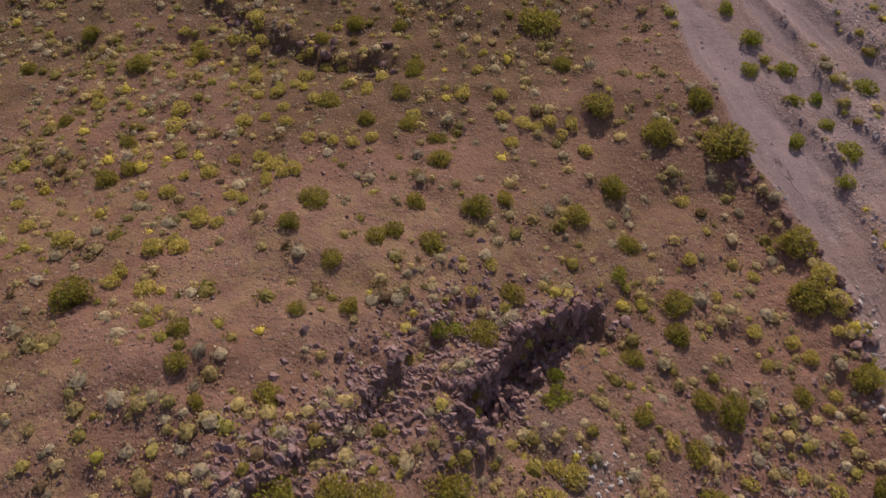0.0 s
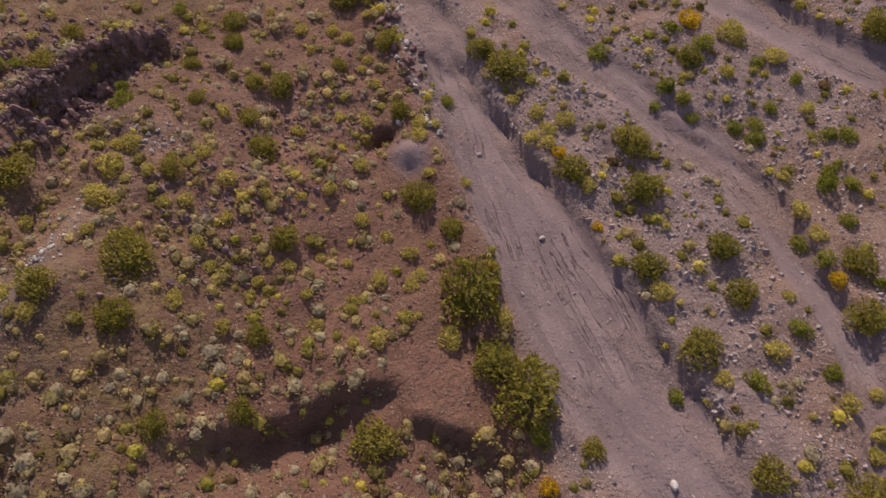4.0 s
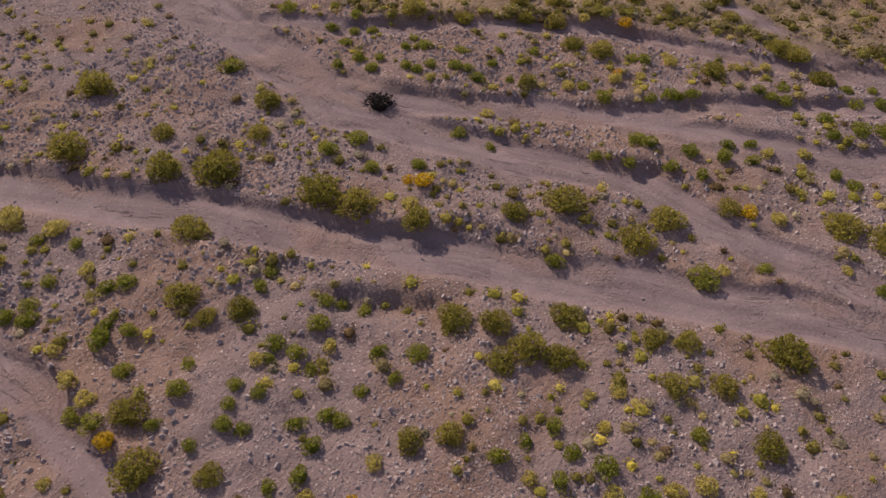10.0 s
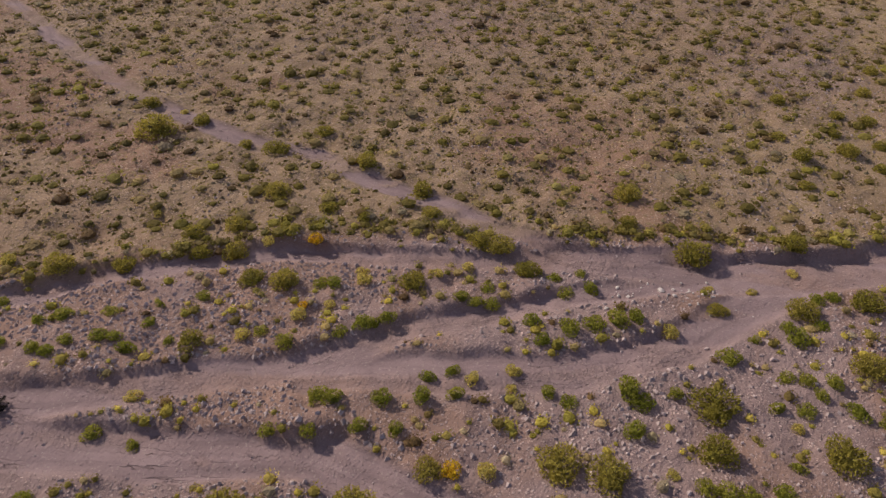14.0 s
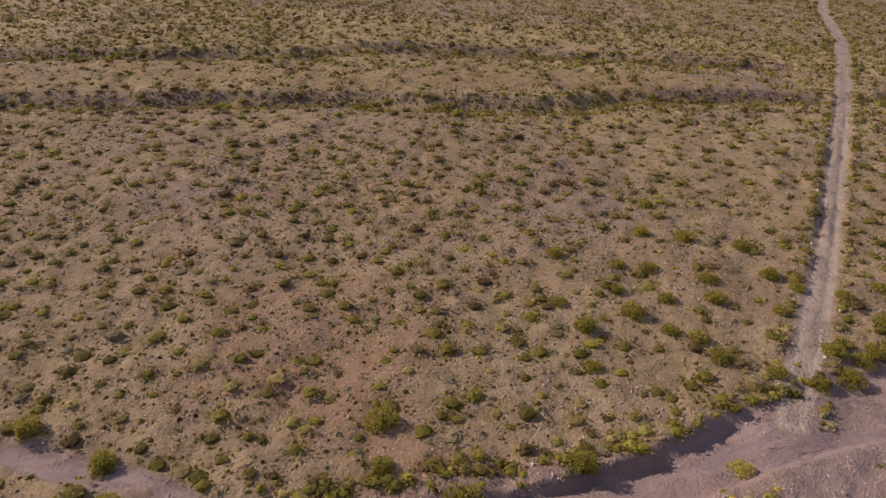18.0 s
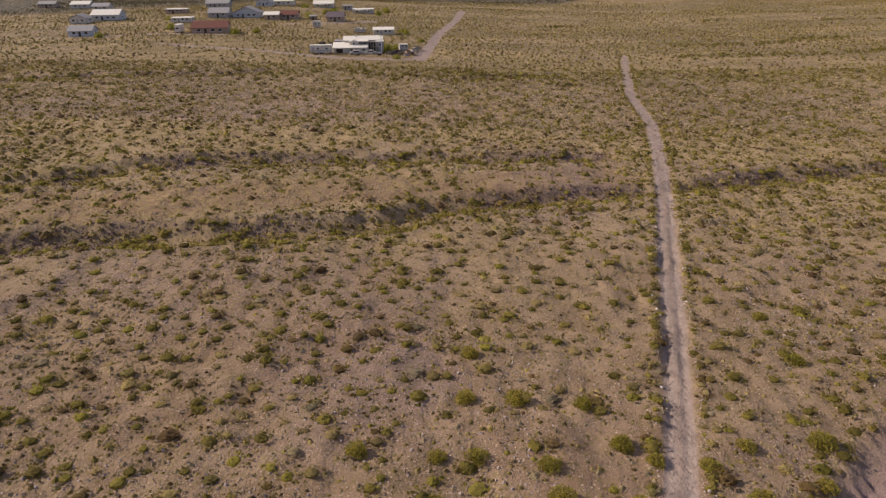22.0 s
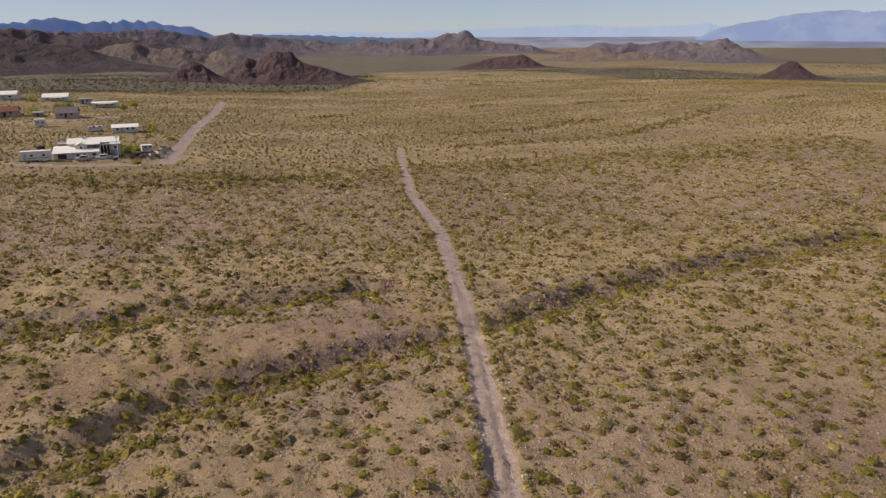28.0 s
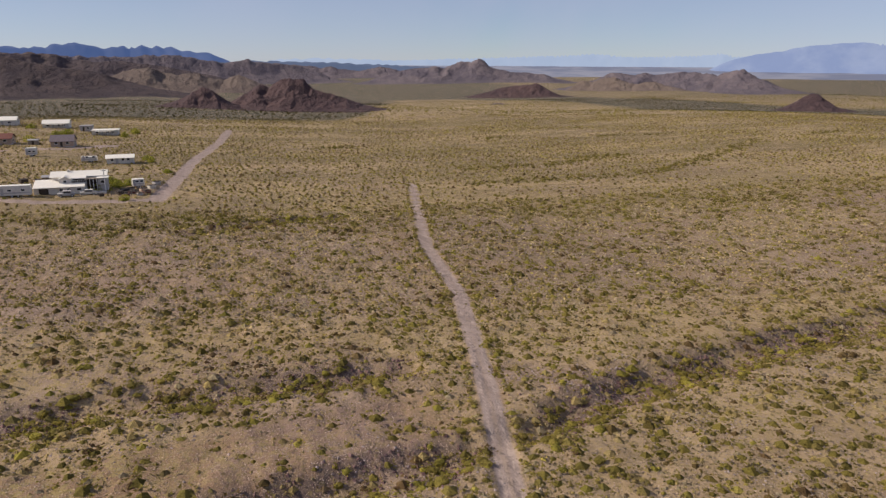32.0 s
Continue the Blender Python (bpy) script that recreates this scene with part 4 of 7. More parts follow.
RANGES.append(("knoll", [(1278, -509, -2.2, 20), (1272, -524, 5.1, 20), (1267, -535, 4.1, 20), (1261, -550, -1.7, 20)], PALEHILL, 2.5, 373, 0.6,
     "low pale mound on the plain"))
RANGES.append(("knoll", [(797, -513, -2.6, 15), (789, -524, 1.1, 15), (779, -538, 0.1, 15), (770, -549, -5.5, 15)], PALEHILL, 2.5, 379, 0.6,
     "low pale mound on the plain"))
for name, peaks, mat, cells, seed, ragged, label in RANGES:
    tagged(hill_mesh(name, peaks, mat, cells, seed, ragged), label, "hill")
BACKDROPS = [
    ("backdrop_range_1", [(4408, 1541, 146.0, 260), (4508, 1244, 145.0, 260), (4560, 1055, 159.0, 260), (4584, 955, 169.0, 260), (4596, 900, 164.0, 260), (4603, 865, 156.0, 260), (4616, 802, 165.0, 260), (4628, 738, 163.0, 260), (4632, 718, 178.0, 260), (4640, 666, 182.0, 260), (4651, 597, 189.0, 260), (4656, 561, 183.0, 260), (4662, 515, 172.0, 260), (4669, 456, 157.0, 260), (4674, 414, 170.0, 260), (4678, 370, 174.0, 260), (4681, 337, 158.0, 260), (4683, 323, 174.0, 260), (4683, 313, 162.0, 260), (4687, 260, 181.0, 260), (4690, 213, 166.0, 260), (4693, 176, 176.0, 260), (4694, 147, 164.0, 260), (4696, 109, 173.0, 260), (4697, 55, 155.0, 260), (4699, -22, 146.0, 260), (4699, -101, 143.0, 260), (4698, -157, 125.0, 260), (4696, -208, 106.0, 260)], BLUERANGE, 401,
     "jagged mountain range on the horizon in glowing haze blue"),
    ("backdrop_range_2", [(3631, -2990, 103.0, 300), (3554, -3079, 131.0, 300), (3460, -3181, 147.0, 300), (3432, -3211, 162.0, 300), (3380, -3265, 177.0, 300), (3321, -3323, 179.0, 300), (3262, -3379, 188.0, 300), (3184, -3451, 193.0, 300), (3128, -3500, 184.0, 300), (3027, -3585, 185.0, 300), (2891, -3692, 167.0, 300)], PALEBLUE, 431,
     "mountains on the horizon in glowing mauve haze colour"),
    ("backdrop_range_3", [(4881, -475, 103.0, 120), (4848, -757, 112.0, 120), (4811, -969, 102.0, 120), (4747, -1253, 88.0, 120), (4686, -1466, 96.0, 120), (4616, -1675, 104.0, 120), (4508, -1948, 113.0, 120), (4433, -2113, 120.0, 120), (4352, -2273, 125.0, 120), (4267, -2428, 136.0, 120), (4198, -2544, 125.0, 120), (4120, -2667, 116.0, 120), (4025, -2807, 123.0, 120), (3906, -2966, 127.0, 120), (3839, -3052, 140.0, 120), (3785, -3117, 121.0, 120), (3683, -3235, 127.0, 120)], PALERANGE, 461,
     "mountains on the horizon in glowing pale haze colour"),
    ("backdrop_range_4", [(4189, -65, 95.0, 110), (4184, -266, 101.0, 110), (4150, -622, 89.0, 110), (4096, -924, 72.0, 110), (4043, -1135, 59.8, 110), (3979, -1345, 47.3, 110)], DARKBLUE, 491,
     "level mesa along the horizon in glowing dark haze blue"),
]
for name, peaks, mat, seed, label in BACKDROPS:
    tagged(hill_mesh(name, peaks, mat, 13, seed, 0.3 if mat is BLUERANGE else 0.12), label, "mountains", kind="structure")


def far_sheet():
    """The lowland behind the hills as a glowing haze-coloured sheet, out to the level of the horizon."""
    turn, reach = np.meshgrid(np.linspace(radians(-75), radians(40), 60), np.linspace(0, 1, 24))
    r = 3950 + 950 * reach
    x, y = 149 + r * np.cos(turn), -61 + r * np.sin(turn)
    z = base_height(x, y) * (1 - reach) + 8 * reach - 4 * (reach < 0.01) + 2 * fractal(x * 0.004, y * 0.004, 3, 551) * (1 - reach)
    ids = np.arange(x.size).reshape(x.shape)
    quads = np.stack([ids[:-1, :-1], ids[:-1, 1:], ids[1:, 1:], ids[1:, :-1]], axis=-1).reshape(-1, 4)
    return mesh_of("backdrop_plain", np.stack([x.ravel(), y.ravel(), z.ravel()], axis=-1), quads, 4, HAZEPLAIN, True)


tagged(new("backdrop_plain", far_sheet()), "lowland reaching to the horizon in glowing blue-grey haze colour", "plain", kind="structure")

# ---- plants ----


def part(name, me, parent, label=""):
    ob = new(name, me)
    ob.parent = parent
    return tagged(ob, label)


def leaf_cloud(n, seed, size, squash, hollow, lumps, spread=1.0):
    """Small narrow leaf sprays on a lumpy dome of radius 1: arrays of corners (n, 4, 3)."""
    rng = np.random.default_rng(seed)
    d = rng.normal(size=(n, 3))
    d[:, 2] = np.abs(d[:, 2]) * 1.1 - 0.15
    d /= np.linalg.norm(d, axis=1)[:, None]
    knots = rng.normal(size=(lumps, 3))
    knots[:, 2] = np.abs(knots[:, 2])
    knots /= np.linalg.norm(knots, axis=1)[:, None]
    near = (d @ knots.T).max(axis=1)
    r = (0.5 + 0.6 * np.clip((near - 0.6) / 0.4, 0, 1)) * (hollow + (1 - hollow) * rng.random(n) ** 0.5) * spread
    p = d * r[:, None] * np.array([1, 1, squash])
    p[:, 2] = np.maximum(p[:, 2], 0.02) + 0.03
    # each spray: a narrow blade that leans outward and up
    g = d * 0.75 + rng.normal(size=(n, 3)) * 0.6 + np.array([0, 0, 0.2])
    g /= np.linalg.norm(g, axis=1)[:, None]
    b = np.cross(g, rng.normal(size=(n, 3)))
    b /= np.linalg.norm(b, axis=1)[:, None]
    s = size * (0.6 + 0.8 * rng.random(n))[:, None]
    return np.stack([p - g * s * 1.1 - b * s * 0.2, p + b * s * 0.55, p + g * s * 1.3 + b * s * 0.1, p - b * s * 0.55], axis=1)


def dome(sides, rings, seed, squash, jitter=0.22, scale=0.8):
    """A lumpy dome that carries the leaf sprays: corners and triangles."""
    rng = np.random.default_rng(seed)
    verts, tris = [], []
    for k in range(rings):
        lift = k / rings * 1.45
        for s in range(sides):
            turn = (s + 0.5 * (k % 2)) / sides * 6.283
            r = scale * (1 + jitter * rng.normal()) * (0.88 if k == 0 else 1.0)
            verts.append((math.cos(turn) * math.cos(lift) * r, math.sin(turn) * math.cos(lift) * r, (math.sin(lift) * r + 0.0) * squash))
    verts.append((0, 0, scale * squash * (1 + 0.5 * jitter * rng.normal())))
    for k in range(rings - 1):
        for s in range(sides):
            p, q = k * sides + s, k * sides + (s + 1) % sides
            tris += [(p, q, p + sides), (q, q + sides, p + sides)]
    for s in range(sides):
        tris.append(((rings - 1) * sides + s, (rings - 1) * sides + (s + 1) % sides, rings * sides))
    return np.array(verts), np.array(tris)


def foliage_mesh(name, mat, n, seed, size, squash, hollow, lumps):
    q = leaf_cloud(n, seed, size, squash, hollow, lumps)
    corners = q.reshape(-1, 3)
    k = np.arange(n) * 4
    tris = np.concatenate([np.stack([k, k + 1, k + 2], axis=-1), np.stack([k, k + 2, k + 3], axis=-1)])
    verts = [corners]
    rng = np.random.default_rng(seed + 1)
    at = len(corners)
    for j in range(5):
        v, t = dome(7, 3, seed + 3 * j, squash, 0.25, 0.24 + 0.1 * rng.random())
        turn, out = j * 1.257 + rng.random(), 0.36 if j else 0.0
        v = v + np.array([math.cos(turn) * out, math.sin(turn) * out, 0.12 * rng.random() + (0.12 if not j else 0.0)])
        verts.append(v)
        tris = np.concatenate([tris, t + at])
        at += len(v)
    return mesh_of(name, np.concatenate(verts), tris, 3, mat)


def stems_mesh(name, n, seed, squash, lean):
    """Thin tapered stems that fan out from the root."""
    rng = np.random.default_rng(seed)
    verts = [np.array([0.045 * math.cos(2.1 * j), 0.045 * math.sin(2.1 * j), -0.08]) for j in range(3)]
    faces = []
    for k in range(n):
        turn = rng.random() * 6.283
        reach, up = lean * (0.5 + 0.5 * rng.random()), squash * (0.65 + 0.3 * rng.random())
        tip = np.array([math.cos(turn) * reach, math.sin(turn) * reach, up])
        rings = [[0, 1, 2]]
        for c, w in ((tip * np.array([0.4, 0.4, 0.5]), 0.02), (tip, 0.008)):
            rings.append([len(verts) + j for j in range(3)])
            verts += [c + w * np.array([math.cos(j * 2.1), math.sin(j * 2.1), 0.1 * j]) for j in range(3)]
        for low, high in zip(rings, rings[1:]):
            for j in range(3):
                faces.append([low[j], low[(j + 1) % 3], high[(j + 1) % 3], high[j]])
    return mesh_of(name, np.array(verts), np.array(faces), 4, TWIG)


def bush_kind(name, mat, shapes, label, category, group, n, size, squash, hollow, lumps, stems, lean):
    """Several patterns of one kind of bush, each an Empty with its leaves and stems."""
    made = []
    for k in range(shapes):
        root = new(name)
        tagged(root, label, category, group)
        part("foliage", foliage_mesh(name + "_foliage", mat, n, 500 + 13 * k + len(name), size, squash * (0.9 + 0.2 * (k % 2)), hollow, lumps), root)
        part("woody_base", stems_mesh(name + "_stems", stems, 900 + 7 * k, squash, lean), root, "thin grey-brown stems")
        made.append(root)
    return made


def numbers(*lists):
    return [tuple(v) for one_list in lists for v in np.array(one_list, dtype=float).reshape(-1, 3)]


BUSHES_PLACED = []


def set_out(patterns, places, rise, far_label=""):
    """The patterns stand at the first places, copies of them at the rest."""
    rng = random.Random(len(places))
    x, y = np.array([p[0] for p in places]), np.array([p[1] for p in places])
    z, cov = heights(x, y)
    for k, (px, py, r) in enumerate(places):
        wide = r * rng.uniform(1.0, 1.22)
        m = pose(px, py, float(z[k]) - 0.04, 0, 0, rng.uniform(0, 360)) @ Matrix.Diagonal((wide, wide * rng.uniform(0.85, 1.0), r * rise * rng.uniform(0.85, 1.2), 1))
        src = patterns[k % len(patterns)]
        if k < len(patterns):
            src.matrix_basis = m
            ob = src
        else:
            ob = copy_thing(src, m @ Matrix.Diagonal((1 / src.scale[0], 1 / src.scale[1], 1 / src.scale[2], 1)))
        if far_label and r > 1.15:
            ob["label"] = far_label
        BUSHES_PLACED.append((px, py, r))


CREOSOTE_A = [
    (-25.3, 34.3, 0.65), (-22.1, 40.7, 0.92), (-20.6, 28.0, 0.82), (-18.5, 17.9, 0.92), (-12.4, 15.1, 0.6), (-12.1, 13.3, 0.58), (-11.1, 11.6, 0.46), (-8.4, 12.1, 0.55),
    (-8.0, 35.4, 0.87), (-7.7, 16.6, 0.54), (-6.4, 20.0, 0.58), (-5.2, 16.9, 0.49), (-4.2, 21.9, 0.67), (-1.4, 21.8, 0.77), (-0.6, 29.1, 0.78), (1.0, 16.0, 0.84),
    (1.3, 24.8, 0.92), (2.5, -1.5, 1.05), (2.8, 18.8, 0.78), (3.1, -7.1, 0.82), (3.5, 1.8, 1.46), (6.9, -7.5, 0.73), (7.3, 44.0, 1.59), (8.5, -3.9, 0.67),
    (8.6, 12.2, 0.65), (10.0, 27.3, 0.87), (10.1, 23.0, 0.82), (10.2, 34.5, 1.05), (11.1, 10.6, 0.76), (12.1, -10.5, 1.22), (12.1, 19.1, 0.93), (14.0, 32.1, 1.12),
]
CREOSOTE_B = [
    (17.5, 35.3, 1.02), (18.3, 30.8, 1.63), (19.2, 2.3, 1.21), (19.5, -8.7, 1.17), (20.0, -4.6, 1.93), (20.3, -10.8, 1.68), (20.3, -0.3, 0.84), (20.5, 23.4, 1.15),
    (20.1, 19.6, 1.15), (22.5, -14.6, 0.66), (27.2, 11.8, 1.01), (28.0, 9.7, 1.5), (28.4, -22.0, 0.78), (28.7, 0.9, 1.0), (29.9, -18.9, 1.11), (29.9, -6.7, 1.07),
    (30.2, -11.8, 1.23), (32.3, -1.8, 1.14), (33.1, 1.6, 1.3), (34.1, -21.9, 1.49), (34.1, -9.9, 1.03), (34.5, -7.1, 1.05), (39.7, -13.7, 1.26), (40.1, 6.3, 0.92),
    (40.4, -20.0, 0.67), (40.9, -21.2, 0.96), (42.0, -16.5, 0.82), (47.0, 19.7, 1.81), (47.3, -27.3, 1.28), (47.7, -30.4, 0.91), (47.9, -8.4, 0.72), (47.9, -6.1, 1.03),
]
CREOSOTE_C = [
    (49.8, -32.2, 0.87), (49.8, -9.4, 0.94), (50.2, -22.7, 0.83), (50.2, 10.9, 1.4), (51.4, -1.7, 1.55), (51.8, -24.2, 0.84), (53.7, 4.1, 1.4), (55.5, 16.1, 1.54),
    (56.0, 7.5, 1.02), (56.2, 1.6, 1.52), (57.3, -23.4, 0.87), (57.7, -19.3, 1.14), (59.2, -21.3, 1.01), (59.5, -5.7, 1.48), (60.4, -8.3, 1.21), (60.8, 2.6, 1.0),
    (62.1, -12.4, 0.99), (62.6, -31.5, 0.8), (62.8, -24.1, 1.04), (63.0, -37.3, 0.92), (63.9, 5.1, 1.06), (64.7, -33.7, 0.94), (64.7, -29.1, 0.83), (65.9, -30.6, 0.84),
    (67.3, -16.6, 1.03), (69.2, -35.5, 1.4), (70.4, -18.7, 1.48), (71.1, -24.1, 1.33), (74.2, -24.7, 1.22), (76.1, 23.8, 1.33), (77.3, 21.4, 1.3), (78.3, -27.4, 0.84),
]
CREOSOTE_D = [
    (80.1, -8.2, 0.89), (81.7, 5.9, 1.04), (82.0, -34.2, 1.51), (82.4, -37.1, 1.36), (84.3, 2.1, 1.03), (86.9, -42.5, 1.2), (87.3, -7.9, 1.07), (88.2, -10.2, 1.06),
    (88.2, -2.1, 0.92), (89.7, -4.4, 1.01), (90.6, -41.8, 1.58), (92.4, -2.4, 1.07), (98.2, -26.2, 1.01), (98.2, -2.3, 1.21), (98.9, -50.7, 1.2), (99.8, -21.4, 0.98),
    (100.0, -23.2, 1.3), (101.5, -16.1, 0.84), (101.5, 14.8, 1.83), (103.2, -46.3, 1.25), (104.7, -13.6, 1.19), (104.7, 2.7, 1.24), (106.1, -50.5, 1.22), (106.2, -6.8, 1.06),
    (106.3, 20.4, 1.19), (107.1, -37.6, 1.4), (109.8, 0.3, 1.04), (111.4, -45.1, 1.0), (112.7, -30.7, 1.32), (128.0, -44.8, 1.1),
]
GREEN_A = [
    (4.6, 13.2, 0.79), (20.1, -13.1, 0.72), (22.2, 38.7, 0.69), (22.3, 45.2, 0.69), (23.0, 41.6, 0.76), (23.3, 31.6, 0.68), (23.5, 8.9, 0.53), (24.3, 35.4, 0.72),
    (24.7, 38.3, 0.7), (25.2, 27.8, 0.54), (25.9, 33.0, 0.62), (26.0, 35.3, 0.64), (26.4, 30.4, 0.87), (27.9, -13.6, 0.5), (29.6, 36.1, 0.85), (32.0, -14.6, 0.72),
    (34.7, 9.1, 0.82), (36.1, 3.8, 0.47), (36.2, -15.6, 0.62), (37.4, 4.6, 0.72), (37.9, 2.1, 0.55), (39.7, -9.7, 0.59), (40.8, -0.9, 0.71), (41.9, -12.1, 0.43),
    (42.4, -14.5, 0.42), (42.9, -5.4, 0.78), (43.1, 1.0, 0.57), (43.6, -19.1, 0.5), (43.9, -11.4, 0.57), (44.3, -14.8, 0.53), (44.8, -15.7, 0.49), (45.1, -2.5, 0.61),
]
GREEN_B = [
    (45.2, -14.1, 0.43), (45.3, -10.4, 0.55), (46.1, -2.8, 0.62), (46.6, -19.2, 0.57), (46.8, -14.7, 0.47), (49.8, -15.5, 0.47), (50.7, -18.7, 0.43), (52.5, -19.4, 0.44),
    (55.9, -31.3, 0.67), (62.9, -2.8, 0.7), (63.9, -6.3, 0.6), (64.5, 10.7, 0.98), (65.4, -3.3, 0.76), (66.0, -21.0, 0.71), (66.5, -8.5, 0.6), (71.1, 4.8, 0.62),
    (71.4, -29.0, 1.03), (71.6, -8.0, 0.64), (72.6, 2.3, 0.6), (73.1, 4.2, 0.67), (74.0, 14.6, 0.86), (74.8, -31.7, 0.61), (74.8, -0.7, 0.6), (77.4, -5.0, 0.67),
    (78.4, -38.3, 0.61), (79.0, -22.3, 0.56), (79.8, -18.8, 0.82), (79.9, -19.9, 0.65), (81.5, -22.5, 0.66), (82.9, -24.7, 0.74), (83.1, -13.9, 0.8), (84.0, -26.5, 0.62),
]
GREEN_C = [
    (84.1, -42.2, 0.74), (84.3, -43.3, 0.75), (84.7, -44.6, 0.67), (84.7, -24.1, 0.59), (85.7, -16.7, 0.63), (86.4, -37.6, 0.76), (87.2, -17.7, 0.82), (88.5, -19.0, 0.73),
    (88.9, -37.5, 0.72), (89.4, -36.4, 0.97), (91.3, -29.9, 0.64), (92.3, -45.4, 0.61), (92.6, -28.6, 0.62), (93.1, -31.3, 0.93), (94.0, -52.1, 0.81), (94.3, -50.2, 0.72),
    (94.4, -32.7, 0.85), (95.5, -34.1, 0.87), (95.6, -42.0, 0.88), (96.5, -35.1, 0.73), (100.0, -46.1, 0.94),
]
YELLOW_A = [
    (-23.8, 36.6, 0.57), (-21.5, 35.9, 0.43), (-20.6, 22.0, 0.67), (-17.9, 35.3, 0.74), (-17.8, 25.9, 0.42), (-17.8, 33.2, 0.8), (-15.7, 21.2, 0.63), (-14.4, 21.3, 0.56),
    (-14.1, 16.7, 0.34), (-14.0, 46.0, 0.66), (-13.9, 23.6, 0.59), (-13.3, 33.3, 0.55), (-11.6, 29.7, 0.51), (-11.6, 37.1, 0.58), (-10.7, 28.3, 0.77), (-10.5, 33.1, 0.54),
    (-8.8, 31.1, 0.51), (-5.4, 36.8, 0.48), (-4.5, 38.5, 0.5), (-2.5, 14.6, 0.32), (0.7, 18.8, 0.41), (1.2, 35.8, 0.64), (2.4, 39.0, 0.5), (2.6, 6.0, 0.86),
    (3.5, 8.0, 0.85), (3.7, 33.6, 0.54), (4.8, 9.3, 0.72), (8.8, 30.7, 0.53), (13.7, 22.2, 0.46), (15.9, -4.8, 0.47), (16.3, 17.5, 0.49), (16.6, 5.5, 0.61),
]
YELLOW_B = [
    (16.8, -3.0, 0.48), (17.4, -1.0, 0.5), (17.7, -6.6, 0.78), (19.0, 15.9, 0.53), (20.7, 6.4, 0.51), (20.9, -6.7, 0.63), (21.1, 7.3, 0.52), (21.5, 21.1, 0.68),
    (22.3, 2.5, 0.42), (27.4, 4.0, 0.59), (27.5, 7.2, 0.53), (28.5, 5.8, 0.53), (28.6, 4.3, 0.56), (29.1, -0.4, 0.56), (29.8, -8.3, 0.66), (30.0, 4.7, 0.64),
    (30.5, -13.8, 0.58), (34.0, -13.4, 0.67), (35.8, -20.0, 0.54), (36.1, -17.3, 0.54), (36.4, -11.0, 0.42), (36.8, -19.2, 0.62), (38.9, -21.7, 0.63), (39.3, -18.7, 0.53),
    (40.3, -8.2, 0.59), (40.3, -6.4, 0.56), (41.7, -18.7, 0.53), (43.9, -22.4, 0.49), (44.0, 7.4, 0.96), (45.2, -0.1, 0.55), (45.6, 4.3, 0.78), (48.2, -22.2, 0.44),
]
YELLOW_C = [
    (50.3, -29.3, 0.56), (51.6, -15.2, 0.52), (52.2, -31.1, 0.45), (52.9, -28.7, 0.45), (55.0, -32.4, 0.59), (57.4, -34.6, 0.61), (57.9, -30.0, 0.48), (58.8, -35.7, 0.55),
    (59.1, -28.3, 0.42), (60.1, -38.0, 0.5), (60.3, -29.4, 0.53), (63.0, -11.0, 0.69), (72.7, -29.7, 0.46), (78.5, -35.8, 0.45), (79.7, -30.4, 0.62), (85.7, -13.3, 0.64),
    (91.3, -15.4, 0.73), (108.5, -45.3, 0.48), (114.3, -55.8, 0.85),
]
GOLDEN_A = [
    (19.5, -15.6, 0.59), (21.4, -3.4, 0.39), (28.5, -3.1, 0.38), (28.5, 2.4, 0.54), (39.7, -11.1, 0.69), (41.7, 9.2, 0.89), (45.9, -22.9, 0.62), (64.8, -9.2, 0.53),
    (65.2, -10.1, 0.84), (78.8, -28.6, 0.64), (86.6, -13.0, 0.49), (93.8, -9.3, 0.62),
]

# more bushes of the wash, its islands and the hillside
GREEN_P = [
    (-1.1, 16.3, 0.53), (-0.3, 16.3, 0.54), (4.9, 14.6, 0.6), (9.1, 20.8, 0.61), (35.8, -12.9, 0.68), (38.0, 3.5, 0.63), (39.2, -17.0, 0.53), (39.4, -8.2, 0.59),
    (39.8, -21.9, 0.58), (40.1, 0.4, 0.62), (40.4, 9.2, 0.64), (41.4, 0.2, 0.6), (41.5, 7.0, 0.67), (42.6, -8.1, 0.6), (43.7, -4.7, 0.51), (43.7, 20.1, 0.52),
    (44.3, -6.0, 0.57), (44.4, 4.5, 0.56), (45.1, -20.0, 0.54), (45.1, 17.5, 0.5), (45.8, 2.2, 0.53), (46.2, -13.4, 0.48), (47.0, -17.4, 0.63), (47.2, 15.7, 0.56),
    (48.4, -18.3, 0.53), (48.7, -19.1, 0.54), (48.7, -13.3, 0.49), (49.5, -12.7, 0.61), (49.9, -14.1, 0.55), (51.1, -30.7, 0.5), (51.6, -8.7, 0.52), (52.1, -13.6, 0.68),
]
